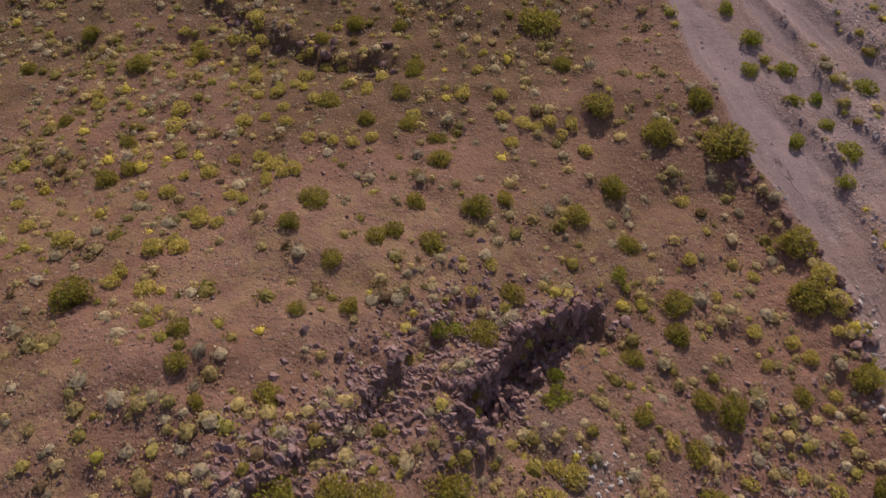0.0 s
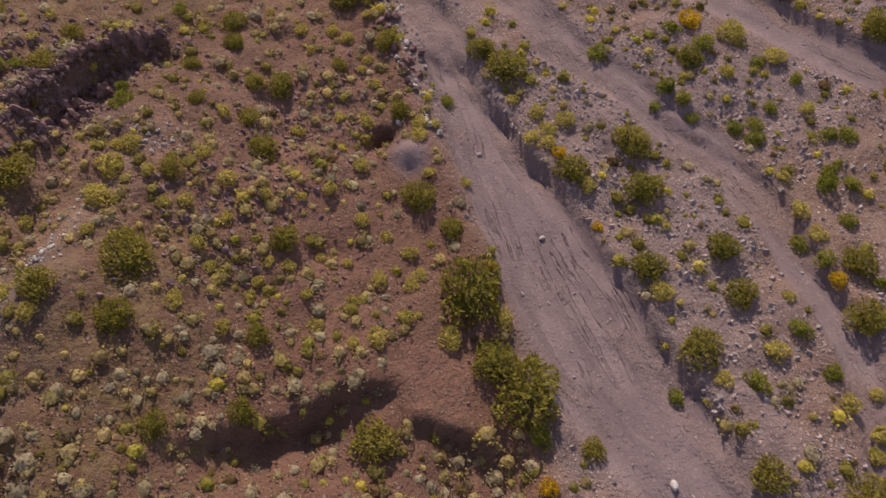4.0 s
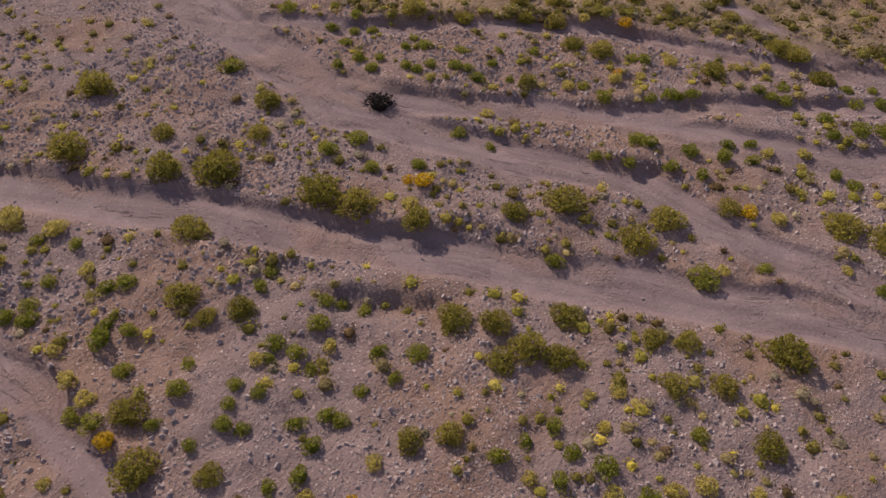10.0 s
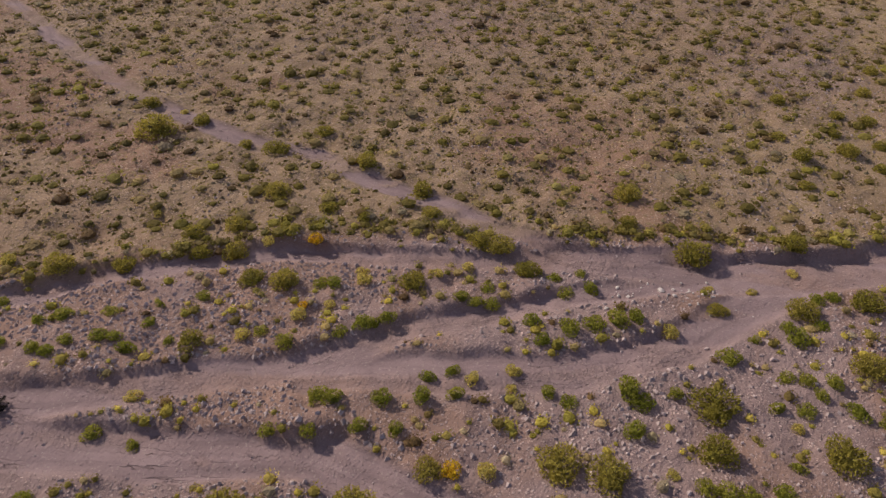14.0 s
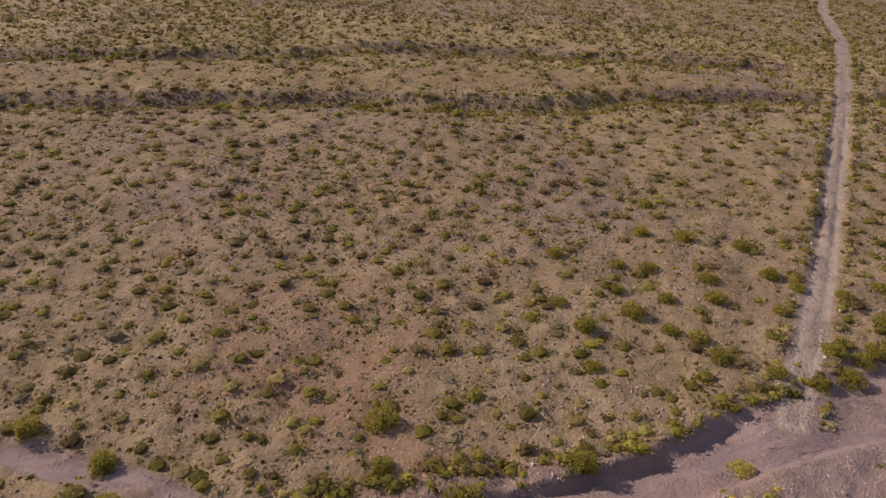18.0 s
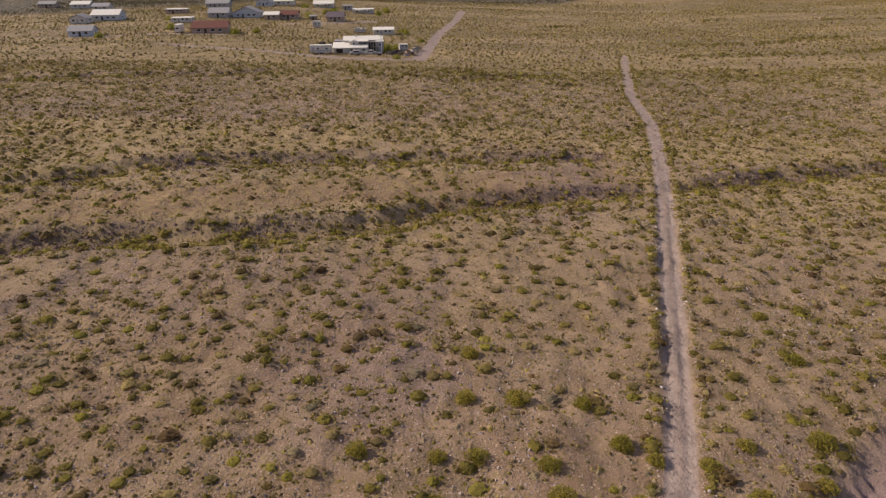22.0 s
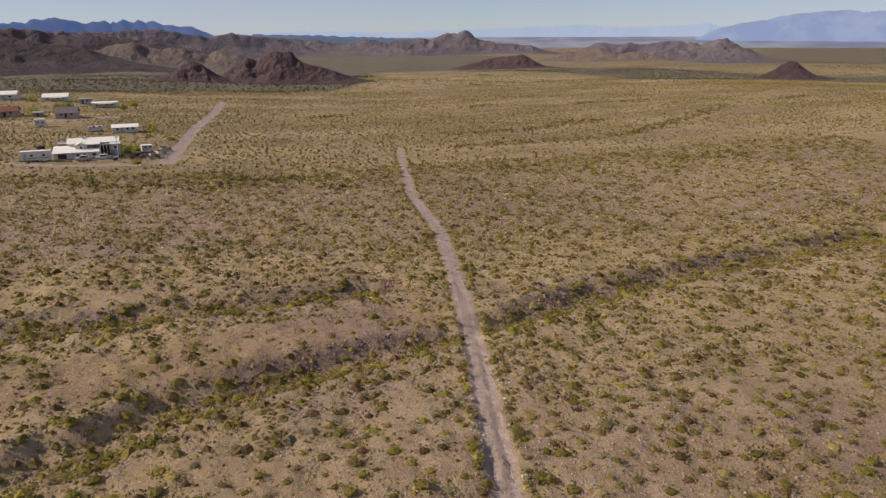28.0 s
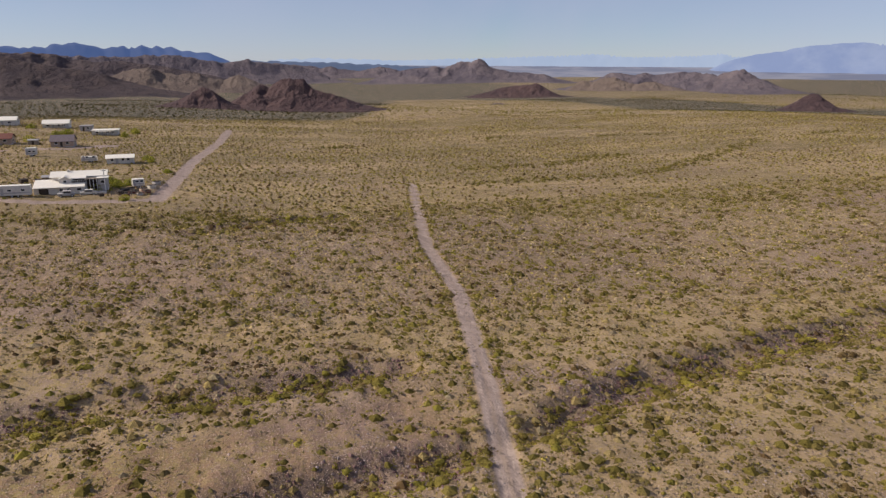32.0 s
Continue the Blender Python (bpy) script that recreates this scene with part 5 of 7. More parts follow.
GREEN_Q = [
    (52.6, -26.8, 0.51), (52.8, -8.4, 0.54), (53.2, -17.5, 0.61), (53.6, -12.6, 0.52), (53.8, -29.9, 0.52), (54.2, -13.3, 0.56), (54.4, -27.4, 0.48), (54.6, -19.3, 0.62),
    (54.8, -14.8, 0.52), (55.5, -29.6, 0.54), (55.6, -35.3, 0.54), (56.1, -33.9, 0.67), (56.1, -27.9, 0.48), (61.0, -34.1, 0.5), (72.1, -10.9, 0.48), (74.0, 7.1, 0.64),
    (74.1, 2.9, 0.56), (74.7, 0.4, 0.56), (75.0, 9.7, 0.64), (76.0, 8.0, 0.54), (76.2, -1.0, 0.56), (76.4, -17.5, 0.58), (76.7, 2.5, 0.53), (77.2, 6.9, 0.52),
    (77.2, 11.8, 0.51), (77.4, -19.7, 0.64), (77.4, 9.4, 0.66), (77.5, -2.6, 0.65), (77.9, -3.6, 0.53), (77.9, 1.1, 0.68), (79.4, -6.8, 0.52), (79.7, -1.3, 0.58),
]
GREEN_R = [
    (79.8, -24.4, 0.55), (80.2, -4.5, 0.58), (82.0, -3.9, 0.48), (83.2, -11.8, 0.52), (84.2, -5.9, 0.53), (85.8, -46.3, 0.61), (86.0, -25.3, 0.54), (86.9, -33.2, 0.59),
    (87.1, -31.7, 0.57), (87.6, -18.4, 0.52), (88.1, -46.9, 0.5), (89.5, -12.7, 0.63), (89.7, -13.7, 0.64), (90.5, -39.2, 0.58), (92.8, -22.9, 0.64), (93.0, -47.1, 0.66),
    (93.0, -24.0, 0.61), (93.6, -25.0, 0.65), (94.7, -47.8, 0.62), (94.9, -24.2, 0.59), (95.5, -45.7, 0.66), (95.7, -46.9, 0.64), (96.2, -48.5, 0.64), (97.5, -29.6, 0.67),
    (98.5, -43.4, 0.48), (98.6, -28.3, 0.62), (98.7, -31.1, 0.68), (100.0, -30.0, 0.53), (100.9, -45.4, 0.52), (102.1, -47.7, 0.67), (105.0, -47.1, 0.63), (105.8, -48.2, 0.67),
]
YELLOW_P = [
    (-14.5, 28.2, 0.52), (-13.3, 29.7, 0.46), (-9.9, 27.3, 0.44), (-8.0, 3.2, 0.45), (-4.8, 2.1, 0.52), (-4.3, 3.1, 0.43), (-1.9, 1.0, 0.54), (-0.9, 5.4, 0.53),
    (-0.6, -0.7, 0.49), (1.8, 20.5, 0.45), (2.0, 3.8, 0.42), (2.4, 6.8, 0.4), (4.0, 9.7, 0.51), (5.1, -1.1, 0.54), (5.5, 6.8, 0.48), (5.7, 4.8, 0.44),
    (6.8, 4.7, 0.5), (6.9, -3.0, 0.5), (6.9, 1.9, 0.53), (7.1, 0.5, 0.43), (8.3, 7.8, 0.49), (8.4, -1.5, 0.45), (8.6, 3.3, 0.52), (9.1, -0.8, 0.44),
    (9.2, 5.8, 0.55), (9.9, 0.2, 0.41), (10.0, 11.1, 0.54), (10.8, -0.3, 0.5), (10.9, 4.3, 0.41), (11.2, -4.1, 0.49), (11.3, -2.2, 0.4), (12.6, 0.1, 0.4),
]
YELLOW_Q = [
    (12.7, 3.9, 0.43), (13.4, -3.1, 0.39), (13.8, 9.4, 0.52), (13.9, -0.7, 0.39), (14.4, 4.1, 0.47), (14.6, 27.0, 0.49), (15.3, -2.2, 0.55), (15.5, 1.8, 0.49),
    (16.4, 15.5, 0.39), (16.5, 0.4, 0.41), (16.5, 9.6, 0.41), (17.4, 21.2, 0.45), (18.3, 16.9, 0.43), (19.5, 11.5, 0.43), (20.4, 3.7, 0.43), (21.4, 18.6, 0.54),
    (37.8, -17.4, 0.44), (39.5, -19.7, 0.55), (40.7, -4.0, 0.44), (41.8, 4.4, 0.53), (44.6, -20.9, 0.44), (48.1, -12.8, 0.48), (74.8, -8.2, 0.58), (80.4, 9.8, 0.61),
    (82.3, -10.9, 0.59), (84.3, -40.3, 0.45), (85.9, -26.9, 0.59), (86.4, -29.4, 0.43), (87.8, -14.6, 0.5), (87.9, -29.0, 0.57), (90.8, 4.7, 0.49), (91.4, -46.7, 0.46),
]
YELLOW_R = [
    (91.8, -6.2, 0.55), (92.5, -14.5, 0.6), (94.4, -20.2, 0.49), (96.3, -21.9, 0.55), (96.6, -37.7, 0.61), (103.5, -39.5, 0.44), (104.5, -42.6, 0.46), (106.8, 16.1, 0.53),
]
CREOSOTE_P = [
    (-8.0, 1.5, 0.91), (-7.7, 7.4, 1.01), (-5.5, 7.9, 0.82), (-3.8, 7.5, 0.94), (-1.0, 8.3, 1.23), (-0.1, 0.7, 0.94), (6.5, 6.8, 0.79), (11.1, 1.3, 0.89),
    (11.4, 8.1, 1.02), (13.8, 12.8, 0.98), (20.3, 8.7, 0.77), (21.5, 14.4, 0.8), (41.3, -10.6, 1.0), (59.0, -24.0, 1.02), (59.8, -25.7, 0.95), (89.7, -0.2, 0.96),
    (90.0, -49.3, 1.37), (92.8, -18.8, 1.01), (98.2, -11.5, 0.75), (98.3, -7.7, 0.8), (100.6, -40.5, 0.93), (104.0, 5.7, 0.72), (106.1, 13.0, 1.01), (108.6, -31.7, 0.87),
]
YELLOW_V = [
    (-24.2, 37.5, 0.43), (-18.8, 41.7, 0.51), (-17.1, 18.9, 0.43), (-16.8, 19.6, 0.43), (-16.4, 26.4, 0.52), (-16.0, 44.3, 0.59), (-15.8, 27.8, 0.41), (-15.3, 18.3, 0.59),
    (-14.2, 42.8, 0.54), (-14.0, 38.1, 0.5), (-13.7, 43.9, 0.54), (-13.5, 39.4, 0.57), (-13.0, 36.9, 0.44), (-12.8, 23.2, 0.47), (-12.6, 25.8, 0.54), (-11.9, 33.8, 0.4),
    (-11.7, 38.0, 0.42), (-10.9, 34.9, 0.45), (-10.6, 26.6, 0.42), (-10.6, 38.0, 0.45), (-10.6, 41.9, 0.44), (-10.0, 39.5, 0.6), (-9.0, 35.9, 0.5), (-8.7, 40.5, 0.53),
    (-7.4, 40.2, 0.49), (-7.2, 30.7, 0.41), (-6.0, 30.6, 0.44), (-5.5, 37.6, 0.49), (-4.8, 31.1, 0.5), (-4.7, 39.9, 0.5), (-2.3, 33.6, 0.59), (3.0, 40.7, 0.42),
]
YELLOW_W = [
    (3.7, 35.7, 0.52), (4.0, 31.1, 0.55), (5.0, 32.8, 0.58), (5.9, 32.5, 0.46), (6.8, 33.1, 0.47), (7.5, 32.2, 0.43), (8.3, 33.2, 0.58), (12.8, -5.7, 0.41),
    (14.0, -5.6, 0.59), (17.5, -2.5, 0.47), (18.1, 8.8, 0.55), (19.2, 7.7, 0.4), (28.2, 3.4, 0.49),
]
CREOSOTE_V = [
    (-20.5, 31.8, 0.65), (-18.2, 42.8, 0.75), (-9.0, 43.2, 0.7), (-8.7, 22.4, 0.63), (-7.7, 24.6, 0.83), (-5.3, 33.2, 0.65), (-3.3, 22.5, 0.67), (-3.0, 36.0, 0.67),
    (-2.1, 25.1, 0.7), (-2.1, 39.5, 0.7), (-0.8, 31.4, 0.68), (3.1, 25.7, 0.63), (7.4, 24.7, 0.8), (8.5, 39.3, 0.69),
]
YELLOW_S = [
    (21.0, 20.6, 0.75), (21.4, 19.2, 0.7),
    (-25.0, 26.0, 0.46), (-23.2, 23.5, 0.43), (-19.8, 45.3, 0.47), (-14.9, 21.9, 0.47), (-14.7, 46.4, 0.44), (-14.2, 24.3, 0.56), (-14.0, 45.2, 0.52), (-13.9, 40.5, 0.54),
    (-10.8, 27.2, 0.46), (-9.3, 27.8, 0.58), (14.7, 19.8, 0.38), (19.1, 13.1, 0.38), (19.8, 13.8, 0.47), (20.9, 17.3, 0.37), (21.1, 19.3, 0.47),
]
CREOSOTE_S = [
    (-30.3, 41.1, 0.63), (-26.6, 44.9, 0.76), (-19.4, 28.9, 0.64), (-6.6, 44.8, 0.86), (-3.2, 44.4, 0.62), (-2.6, 32.6, 0.63), (-2.2, 38.5, 0.71), (8.9, 15.5, 0.57),
    (11.8, 17.1, 0.71), (12.3, 13.4, 0.72), (17.8, 13.7, 0.63), (19.8, 20.0, 0.49),
]
CREOSOTE_T = [
    (122.9, -45.5, 0.85), (125.1, -63.7, 0.88), (125.6, -60.2, 0.87), (126.4, -56.0, 0.99), (126.5, -66.1, 1.19), (128.8, -54.4, 0.89), (129.2, -67.8, 1.17), (129.4, -65.7, 0.93),
    (129.4, -52.0, 0.9), (130.6, -69.2, 1.05), (131.0, -70.5, 1.12), (131.4, -48.9, 1.0), (131.8, -42.1, 0.93), (132.6, -72.0, 1.1), (133.8, -73.4, 1.1), (134.7, -52.2, 0.79),
    (135.1, -76.4, 0.98), (135.1, -71.4, 0.98), (135.1, -62.5, 0.87), (135.1, -47.4, 0.85), (135.5, -56.8, 1.08), (137.0, -77.1, 0.82), (138.9, -68.9, 0.9), (139.1, -56.4, 1.07),
    (139.9, -65.0, 0.87), (140.3, -50.8, 0.93), (140.4, -47.7, 0.89), (141.1, -41.3, 1.04), (141.4, -72.7, 0.86), (141.9, -79.4, 1.1), (141.9, -62.8, 1.07), (147.0, -60.6, 0.8),
    (148.2, -55.1, 1.15), (148.5, -50.4, 1.1), (154.6, -83.5, 1.07), (156.2, -51.2, 0.94), (164.6, -84.4, 0.99),
]

set_out(bush_kind("creosote_bush", CREOSOTE, 6, "olive-green creosote bush with open thin stems on gravel", "bush", "creosote bushes", 1150, 0.062, 0.82, 0.5, 12, 16, 0.75),
        numbers(CREOSOTE_A, CREOSOTE_B, CREOSOTE_C, CREOSOTE_D, CREOSOTE_P, CREOSOTE_V, CREOSOTE_S, CREOSOTE_T), 1.0, "large dense olive-green creosote bush beside the wash")
set_out(bush_kind("green_shrub", GREENLEAF, 4, "bright green rounded shrub on pale gravel", "shrub", "green shrubs", 640, 0.078, 0.85, 0.62, 9, 8, 0.5),
        numbers(GREEN_A, GREEN_B, GREEN_C, GREEN_P, GREEN_Q, GREEN_R), 1.0)
set_out(bush_kind("brittlebush", YELLOWLEAF, 4, "rounded yellow-flowering brittlebush on stony ground", "shrub", "yellow brittlebushes", 620, 0.080, 0.8, 0.68, 9, 8, 0.5),
        numbers(YELLOW_A, YELLOW_B, YELLOW_C, YELLOW_P, YELLOW_Q, YELLOW_R, YELLOW_V, YELLOW_W, YELLOW_S), 1.0)
set_out(bush_kind("golden_shrub", GOLDLEAF, 2, "golden-orange flowering shrub on gravel", "shrub", "golden shrubs", 620, 0.078, 0.8, 0.7, 9, 8, 0.5), numbers(GOLDEN_A), 1.0)
set_out(bush_kind("burnt_bush", BLACKLEAF, 1, "blackened dead bush in the sandy wash", "bush", "", 620, 0.07, 0.75, 0.4, 12, 22, 0.9), [(69.8, -1.2, 1.35)], 1.0)

# ---- low shrubs and tufts, past counting ----
TEMPLATES = {}


def template(form, seed):
    """A small plant: a lumpy dome with loose sprays; form: sides, rings, sprays and the size of the dome."""
    key = (form, seed)
    if key not in TEMPLATES:
        sides, rings, sprays, core = form if len(form) == 4 else (*form, 0.78)
        v, t = dome(sides, rings, seed, 0.85, 0.13, 0.9 if not sprays else core)
        if sprays:
            q = leaf_cloud(sprays, seed, min(0.28, (1.2 if core > 0.7 else 1.55) / math.sqrt(sprays)), 0.92, 0.8, 20, 0.98)[:, 1:].reshape(-1, 3)
            k = np.arange(sprays) * 3 + len(v)
            t = np.concatenate([t, np.stack([k, k + 1, k + 2], axis=-1)])
            v = np.concatenate([v, q])
        TEMPLATES[key] = (v, t)
    return TEMPLATES[key]


def scatter(name, label, xs, ys, radii, rise, tints, form, sink=0.05):
    """All the low plants of one stretch as one mesh, with a tint for each plant."""
    z, cov = heights(xs, ys)
    rng = np.random.default_rng(len(xs))
    verts, tint, tris, at = [], [], [], 0
    pick = rng.integers(0, 6, len(xs))
    spin = rng.random(len(xs)) * 6.283
    wide = 0.88 + 0.3 * rng.random(len(xs))
    for k in range(6):
        sel = np.nonzero(pick == k)[0]
        if not len(sel):
            continue
        v, t = template(form, 40 + k)
        c, s = np.cos(spin[sel])[:, None], np.sin(spin[sel])[:, None]
        r = radii[sel][:, None]
        px, py = v[None, :, 0] * wide[sel][:, None], v[None, :, 1]
        vx = (px * c - py * s) * r + xs[sel][:, None]
        vy = (px * s + py * c) * r + ys[sel][:, None]
        vz = v[None, :, 2] * r * rise[sel][:, None] + (z[sel] - sink)[:, None]
        verts.append(np.stack([vx, vy, vz], axis=-1).reshape(-1, 3))
        tint.append(np.repeat(tints[sel], len(v), axis=0))
        tris.append((t[None] + (np.arange(len(sel)) * len(v))[:, None, None]).reshape(-1, 3) + at)
        at += len(sel) * len(v)
    verts, tint = np.concatenate(verts), np.concatenate(tint)
    tint = np.concatenate([tint, np.ones((len(tint), 1))], axis=1)
    ob = new(name, mesh_of(name, verts, np.concatenate(tris), 3, SCATTER, tint=tint))
    return tagged(ob, label, "shrubs", kind="stuff")


OLIVE, LIME, STRAW, YELLOW, SILVER, UMBER = (0.265, 0.215, 0.052), (0.345, 0.30, 0.058), (0.45, 0.345, 0.155), (0.58, 0.475, 0.09), (0.43, 0.355, 0.245), (0.185, 0.115, 0.055)


def tinted(rng, n, weights):
    kinds = np.array([OLIVE, LIME, STRAW, YELLOW, SILVER, UMBER])
    w = np.array(weights, float)
    pick = rng.choice(6, size=n, p=w / w.sum())
    other = rng.choice(6, size=n, p=w / w.sum())
    mix = rng.random((n, 1)) * 0.35
    return (kinds[pick] * (1 - mix) + kinds[other] * mix) * (0.75 + 0.5 * rng.random((n, 1)))


placed = np.array(BUSHES_PLACED)


def sown(rng, x0, x1, y0, y1, per_area, keep):
    """Places strewn over a stretch of the plan, thinned by keep(x, y, cover)."""
    gap = 1 / math.sqrt(per_area)
    x, y = np.meshgrid(np.arange(x0, x1, gap), np.arange(y0, y1, gap))
    x = x.ravel() + 0.5 * gap * (np.arange(x.size) // x.shape[1] % 2)
    n = len(x)
    x, y = x + rng.uniform(-0.45, 0.45, n) * gap, y.ravel() + rng.uniform(-0.45, 0.45, n) * gap
    z, cov = heights(x, y)
    ok = rng.random(n) < keep(x, y, cov)
    ok &= (cov[0] < 0.35) & (cov[1] < 0.2)
    x, y = x[ok], y[ok]
    if x0 < 140:
        d = np.full(len(x), 9.0)
        for px, py, pr in placed:
            d = np.minimum(d, np.hypot(x - px, y - py) - pr)
        x, y = x[d > 0.15], y[d > 0.15]
    return x, y


def clumped(x, y, scale, seed):
    return np.clip(0.62 + 1.1 * fractal(x * scale, y * scale, 3, seed), 0.06, 1)


rng = np.random.default_rng(7)
# hillside by the wash
x, y = sown(rng, -38, 24, -45, 75, 1.75, lambda x, y, c: np.minimum(1, np.maximum(clumped(x, y, 0.12, 301), 0.4) * (1 - c[3]) * np.where(y > 12, 0.55, 1.0) * (1 + 0.35 * ease(24, 34, y) * ease(4, -6, x))) * ease(2.4, 3.0, np.hypot(x - 16.3, (y + 8.6) * 0.9)))
n = len(x)
scatter("hillside_shrubs", "small grey and yellow-green shrubs over the brown hillside", x, y, 0.26 + 0.36 * rng.random(n) ** 1.7, 0.8 + 0.3 * rng.random(n),
        1.15 * tinted(rng, n, (0.16, 0.05, 0.42, 0.03, 0.31, 0.04)), (6, 2, 30))
# bars and islands of the wash
x, y = sown(rng, 16, 135, -100, 60, 1.25, lambda x, y, c: clumped(x, y, 0.10, 311) * c[3] * 0.55)
n = len(x)
scatter("wash_shrubs", "small green and yellow shrubs on the gravel bars", x, y, 0.25 + 0.38 * rng.random(n) ** 1.8, 0.8 + 0.3 * rng.random(n),
        1.1 * tinted(rng, n, (0.28, 0.24, 0.18, 0.14, 0.08, 0.08)), (6, 2, 30))


def fan_view(x, y):
    return (y < 84 + 0.42 * (x - 150)) & (y > np.where(x < 149, -100, -100 - 1.25 * (x - 149)))


# plain beyond the wash: the larger creosotes, then the low tufts between them
for x0, x1, per_area, form, low_form in ((74, 190, 0.15, (6, 2, 30, 0.72), (5, 1, 8)), (190, 345, 0.22, (5, 1, 14, 0.8), (4, 1, 3))):
    x, y = sown(rng, x0, x1, -300, 150, per_area, lambda x, y, c: np.where(fan_view(x, y), np.clip(0.85 + 0.7 * fractal(x * 0.05, y * 0.05, 3, 321), 0.2, 1) * (1 - 0.35 * ease(256, 270, x) * ease(330, 315, x)), 0) * (1 - c[3]) * (1 - 0.6 * smooth_strip(x, y)))
    n = len(x)
    scatter("plain_shrubs", "low grey-green creosote and bursage over the stony plain", x, y, (0.60 + 0.60 * rng.random(n) ** 1.4) * (1.0 if x0 < 100 else 1.2), 0.5 + 0.3 * rng.random(n), 0.82 * tinted(rng, n, (0.54, 0.14, 0.16, 0.0, 0.04, 0.12)), form)
    x, y = sown(rng, x0, x1, -300, 150, 1.25 if x0 < 100 else 0.9, lambda x, y, c: np.where(fan_view(x, y), clumped(x, y, 0.08, 323), 0) * (1 - c[3]) * (1 - 0.6 * smooth_strip(x, y)))
    n = len(x)
    scatter("plain_tufts", "small dry tufts and seedlings between the creosotes", x, y, (0.22 + 0.28 * rng.random(n)) * (1.0 if x0 < 100 else 1.2), 0.65 + 0.3 * rng.random(n), 0.9 * tinted(rng, n, (0.22, 0.06, 0.38, 0.01, 0.22, 0.11)), low_form)
# pale bursage of the stony belt beyond the gullies
x, y = sown(rng, 250, 350, -230, 130, 0.8, lambda x, y, c: np.where(fan_view(x, y), clumped(x, y, 0.06, 327), 0) * ease(252, 266, x - 0.06 * (y + 60) + 9 * fractal(x * 0.012, y * 0.012, 3, 87)) * ease(342, 322, x - 0.06 * (y + 60) + 9 * fractal(x * 0.012, y * 0.012, 3, 87)))
n = len(x)
scatter("pale_bursage", "dense low pale grey bursage over a stony belt of the plain", x, y, 0.34 + 0.30 * rng.random(n), 0.65 + 0.3 * rng.random(n), 1.22 * tinted(rng, n, (0.06, 0.02, 0.46, 0.0, 0.42, 0.04)), (5, 1, 3))
# greener growth along the gullies
gx_, gy_ = [], []
for line, depth in GULLIES[:4]:
    for p, q in zip(line, line[1:]):
        m = int(math.hypot(q[0] - p[0], q[1] - p[1]) * 2.4)
        t = rng.random(m)
        gx_.append(p[0] + t * (q[0] - p[0]) + rng.normal(size=m) * 2.8 - 1.2)
        gy_.append(p[1] + t * (q[1] - p[1]) + rng.normal(size=m) * 2.8)
x, y = np.concatenate(gx_), np.concatenate(gy_)
z, cov = heights(x, y)
x, y = x[cov[1] < 0.1], y[cov[1] < 0.1]
n = len(x)
scatter("gully_shrubs", "green shrubs lining the shallow gullies", x, y, 0.45 + 0.75 * rng.random(n) ** 1.5, 0.65 + 0.3 * rng.random(n), tinted(rng, n, (0.6, 0.3, 0.03, 0.0, 0.0, 0.07)), (6, 2, 24))
# brush along the shallow drains of the far plain
BRUSH = [[(412, -155), (413, -177), (417, -202), (437, -233), (438, -250)], [(374, -146), (377, -167), (378, -203), (384, -230), (416, -279), (454, -340)], [(509, -273), (505, -293)], [(499, -299), (500, -316)],
         [(498, -109), (507, -131)], [(468, -390), (475, -418)], [(529, -204), (526, -227)], [(328, -207), (322, -228)], [(331, -77), (333, -64), (328, -50), (324, -36), (335, -20)], [(316, -95), (325, -85)]]
gx_, gy_ = [], []
for line in BRUSH:
    for p, q in zip(line, line[1:]):
        m = int(math.hypot(q[0] - p[0], q[1] - p[1]) * 2.2)
        t = rng.random(m)
        gx_.append(p[0] + t * (q[0] - p[0]) + rng.normal(size=m) * 3.0)
        gy_.append(p[1] + t * (q[1] - p[1]) + rng.normal(size=m) * 2.2)
x, y = np.concatenate(gx_), np.concatenate(gy_)
n = len(x)
scatter("drain_brush", "dark olive brush along the shallow drains of the plain", x, y, 0.6 + 0.7 * rng.random(n) ** 1.3, 0.7 + 0.3 * rng.random(n), 0.72 * tinted(rng, n, (0.72, 0.12, 0.04, 0.0, 0.02, 0.10)), (5, 1, 8))
# the row of shrubs on the wash's far bank
y = rng.uniform(-80, 40, 420)
x = np.interp(y, *RIGHT_EDGE) + np.abs(rng.normal(size=420)) * 1.6 + 0.3
z, cov = heights(x, y)
x, y = x[cov[0] < 0.3], y[cov[0] < 0.3]
n = len(x)
scatter("bank_shrubs", "grey-green shrubs along the cut bank of the wash", x, y, 0.3 + 0.5 * rng.random(n) ** 1.5, 0.75 + 0.3 * rng.random(n), tinted(rng, n, (0.45, 0.25, 0.1, 0.02, 0.1, 0.08)), (6, 2, 24))
# verge of the track
gx_, gy_ = [], []
for p, q in zip(ROADLINE, ROADLINE[1:]):
    length = math.hypot(q[0] - p[0], q[1] - p[1])
    m = int(length * 3.2)
    t, off = rng.random(m), np.where(rng.random(m) < 0.6, 1, -1) * (p[2] + 0.45 + np.abs(rng.normal(size=m)) * 0.4)
    gx_.append(p[0] + t * (q[0] - p[0]) - (q[1] - p[1]) / length * off)
    gy_.append(p[1] + t * (q[1] - p[1]) + (q[0] - p[0]) / length * off)
x, y = np.concatenate(gx_), np.concatenate(gy_)
n = len(x)
scatter("verge_shrubs", "low olive shrubs along the berms of the dirt track", x, y, 0.24 + 0.42 * rng.random(n) ** 1.4, 0.7 + 0.2 * rng.random(n), tinted(rng, n, (0.42, 0.14, 0.20, 0.0, 0.12, 0.12)), (6, 2, 12))
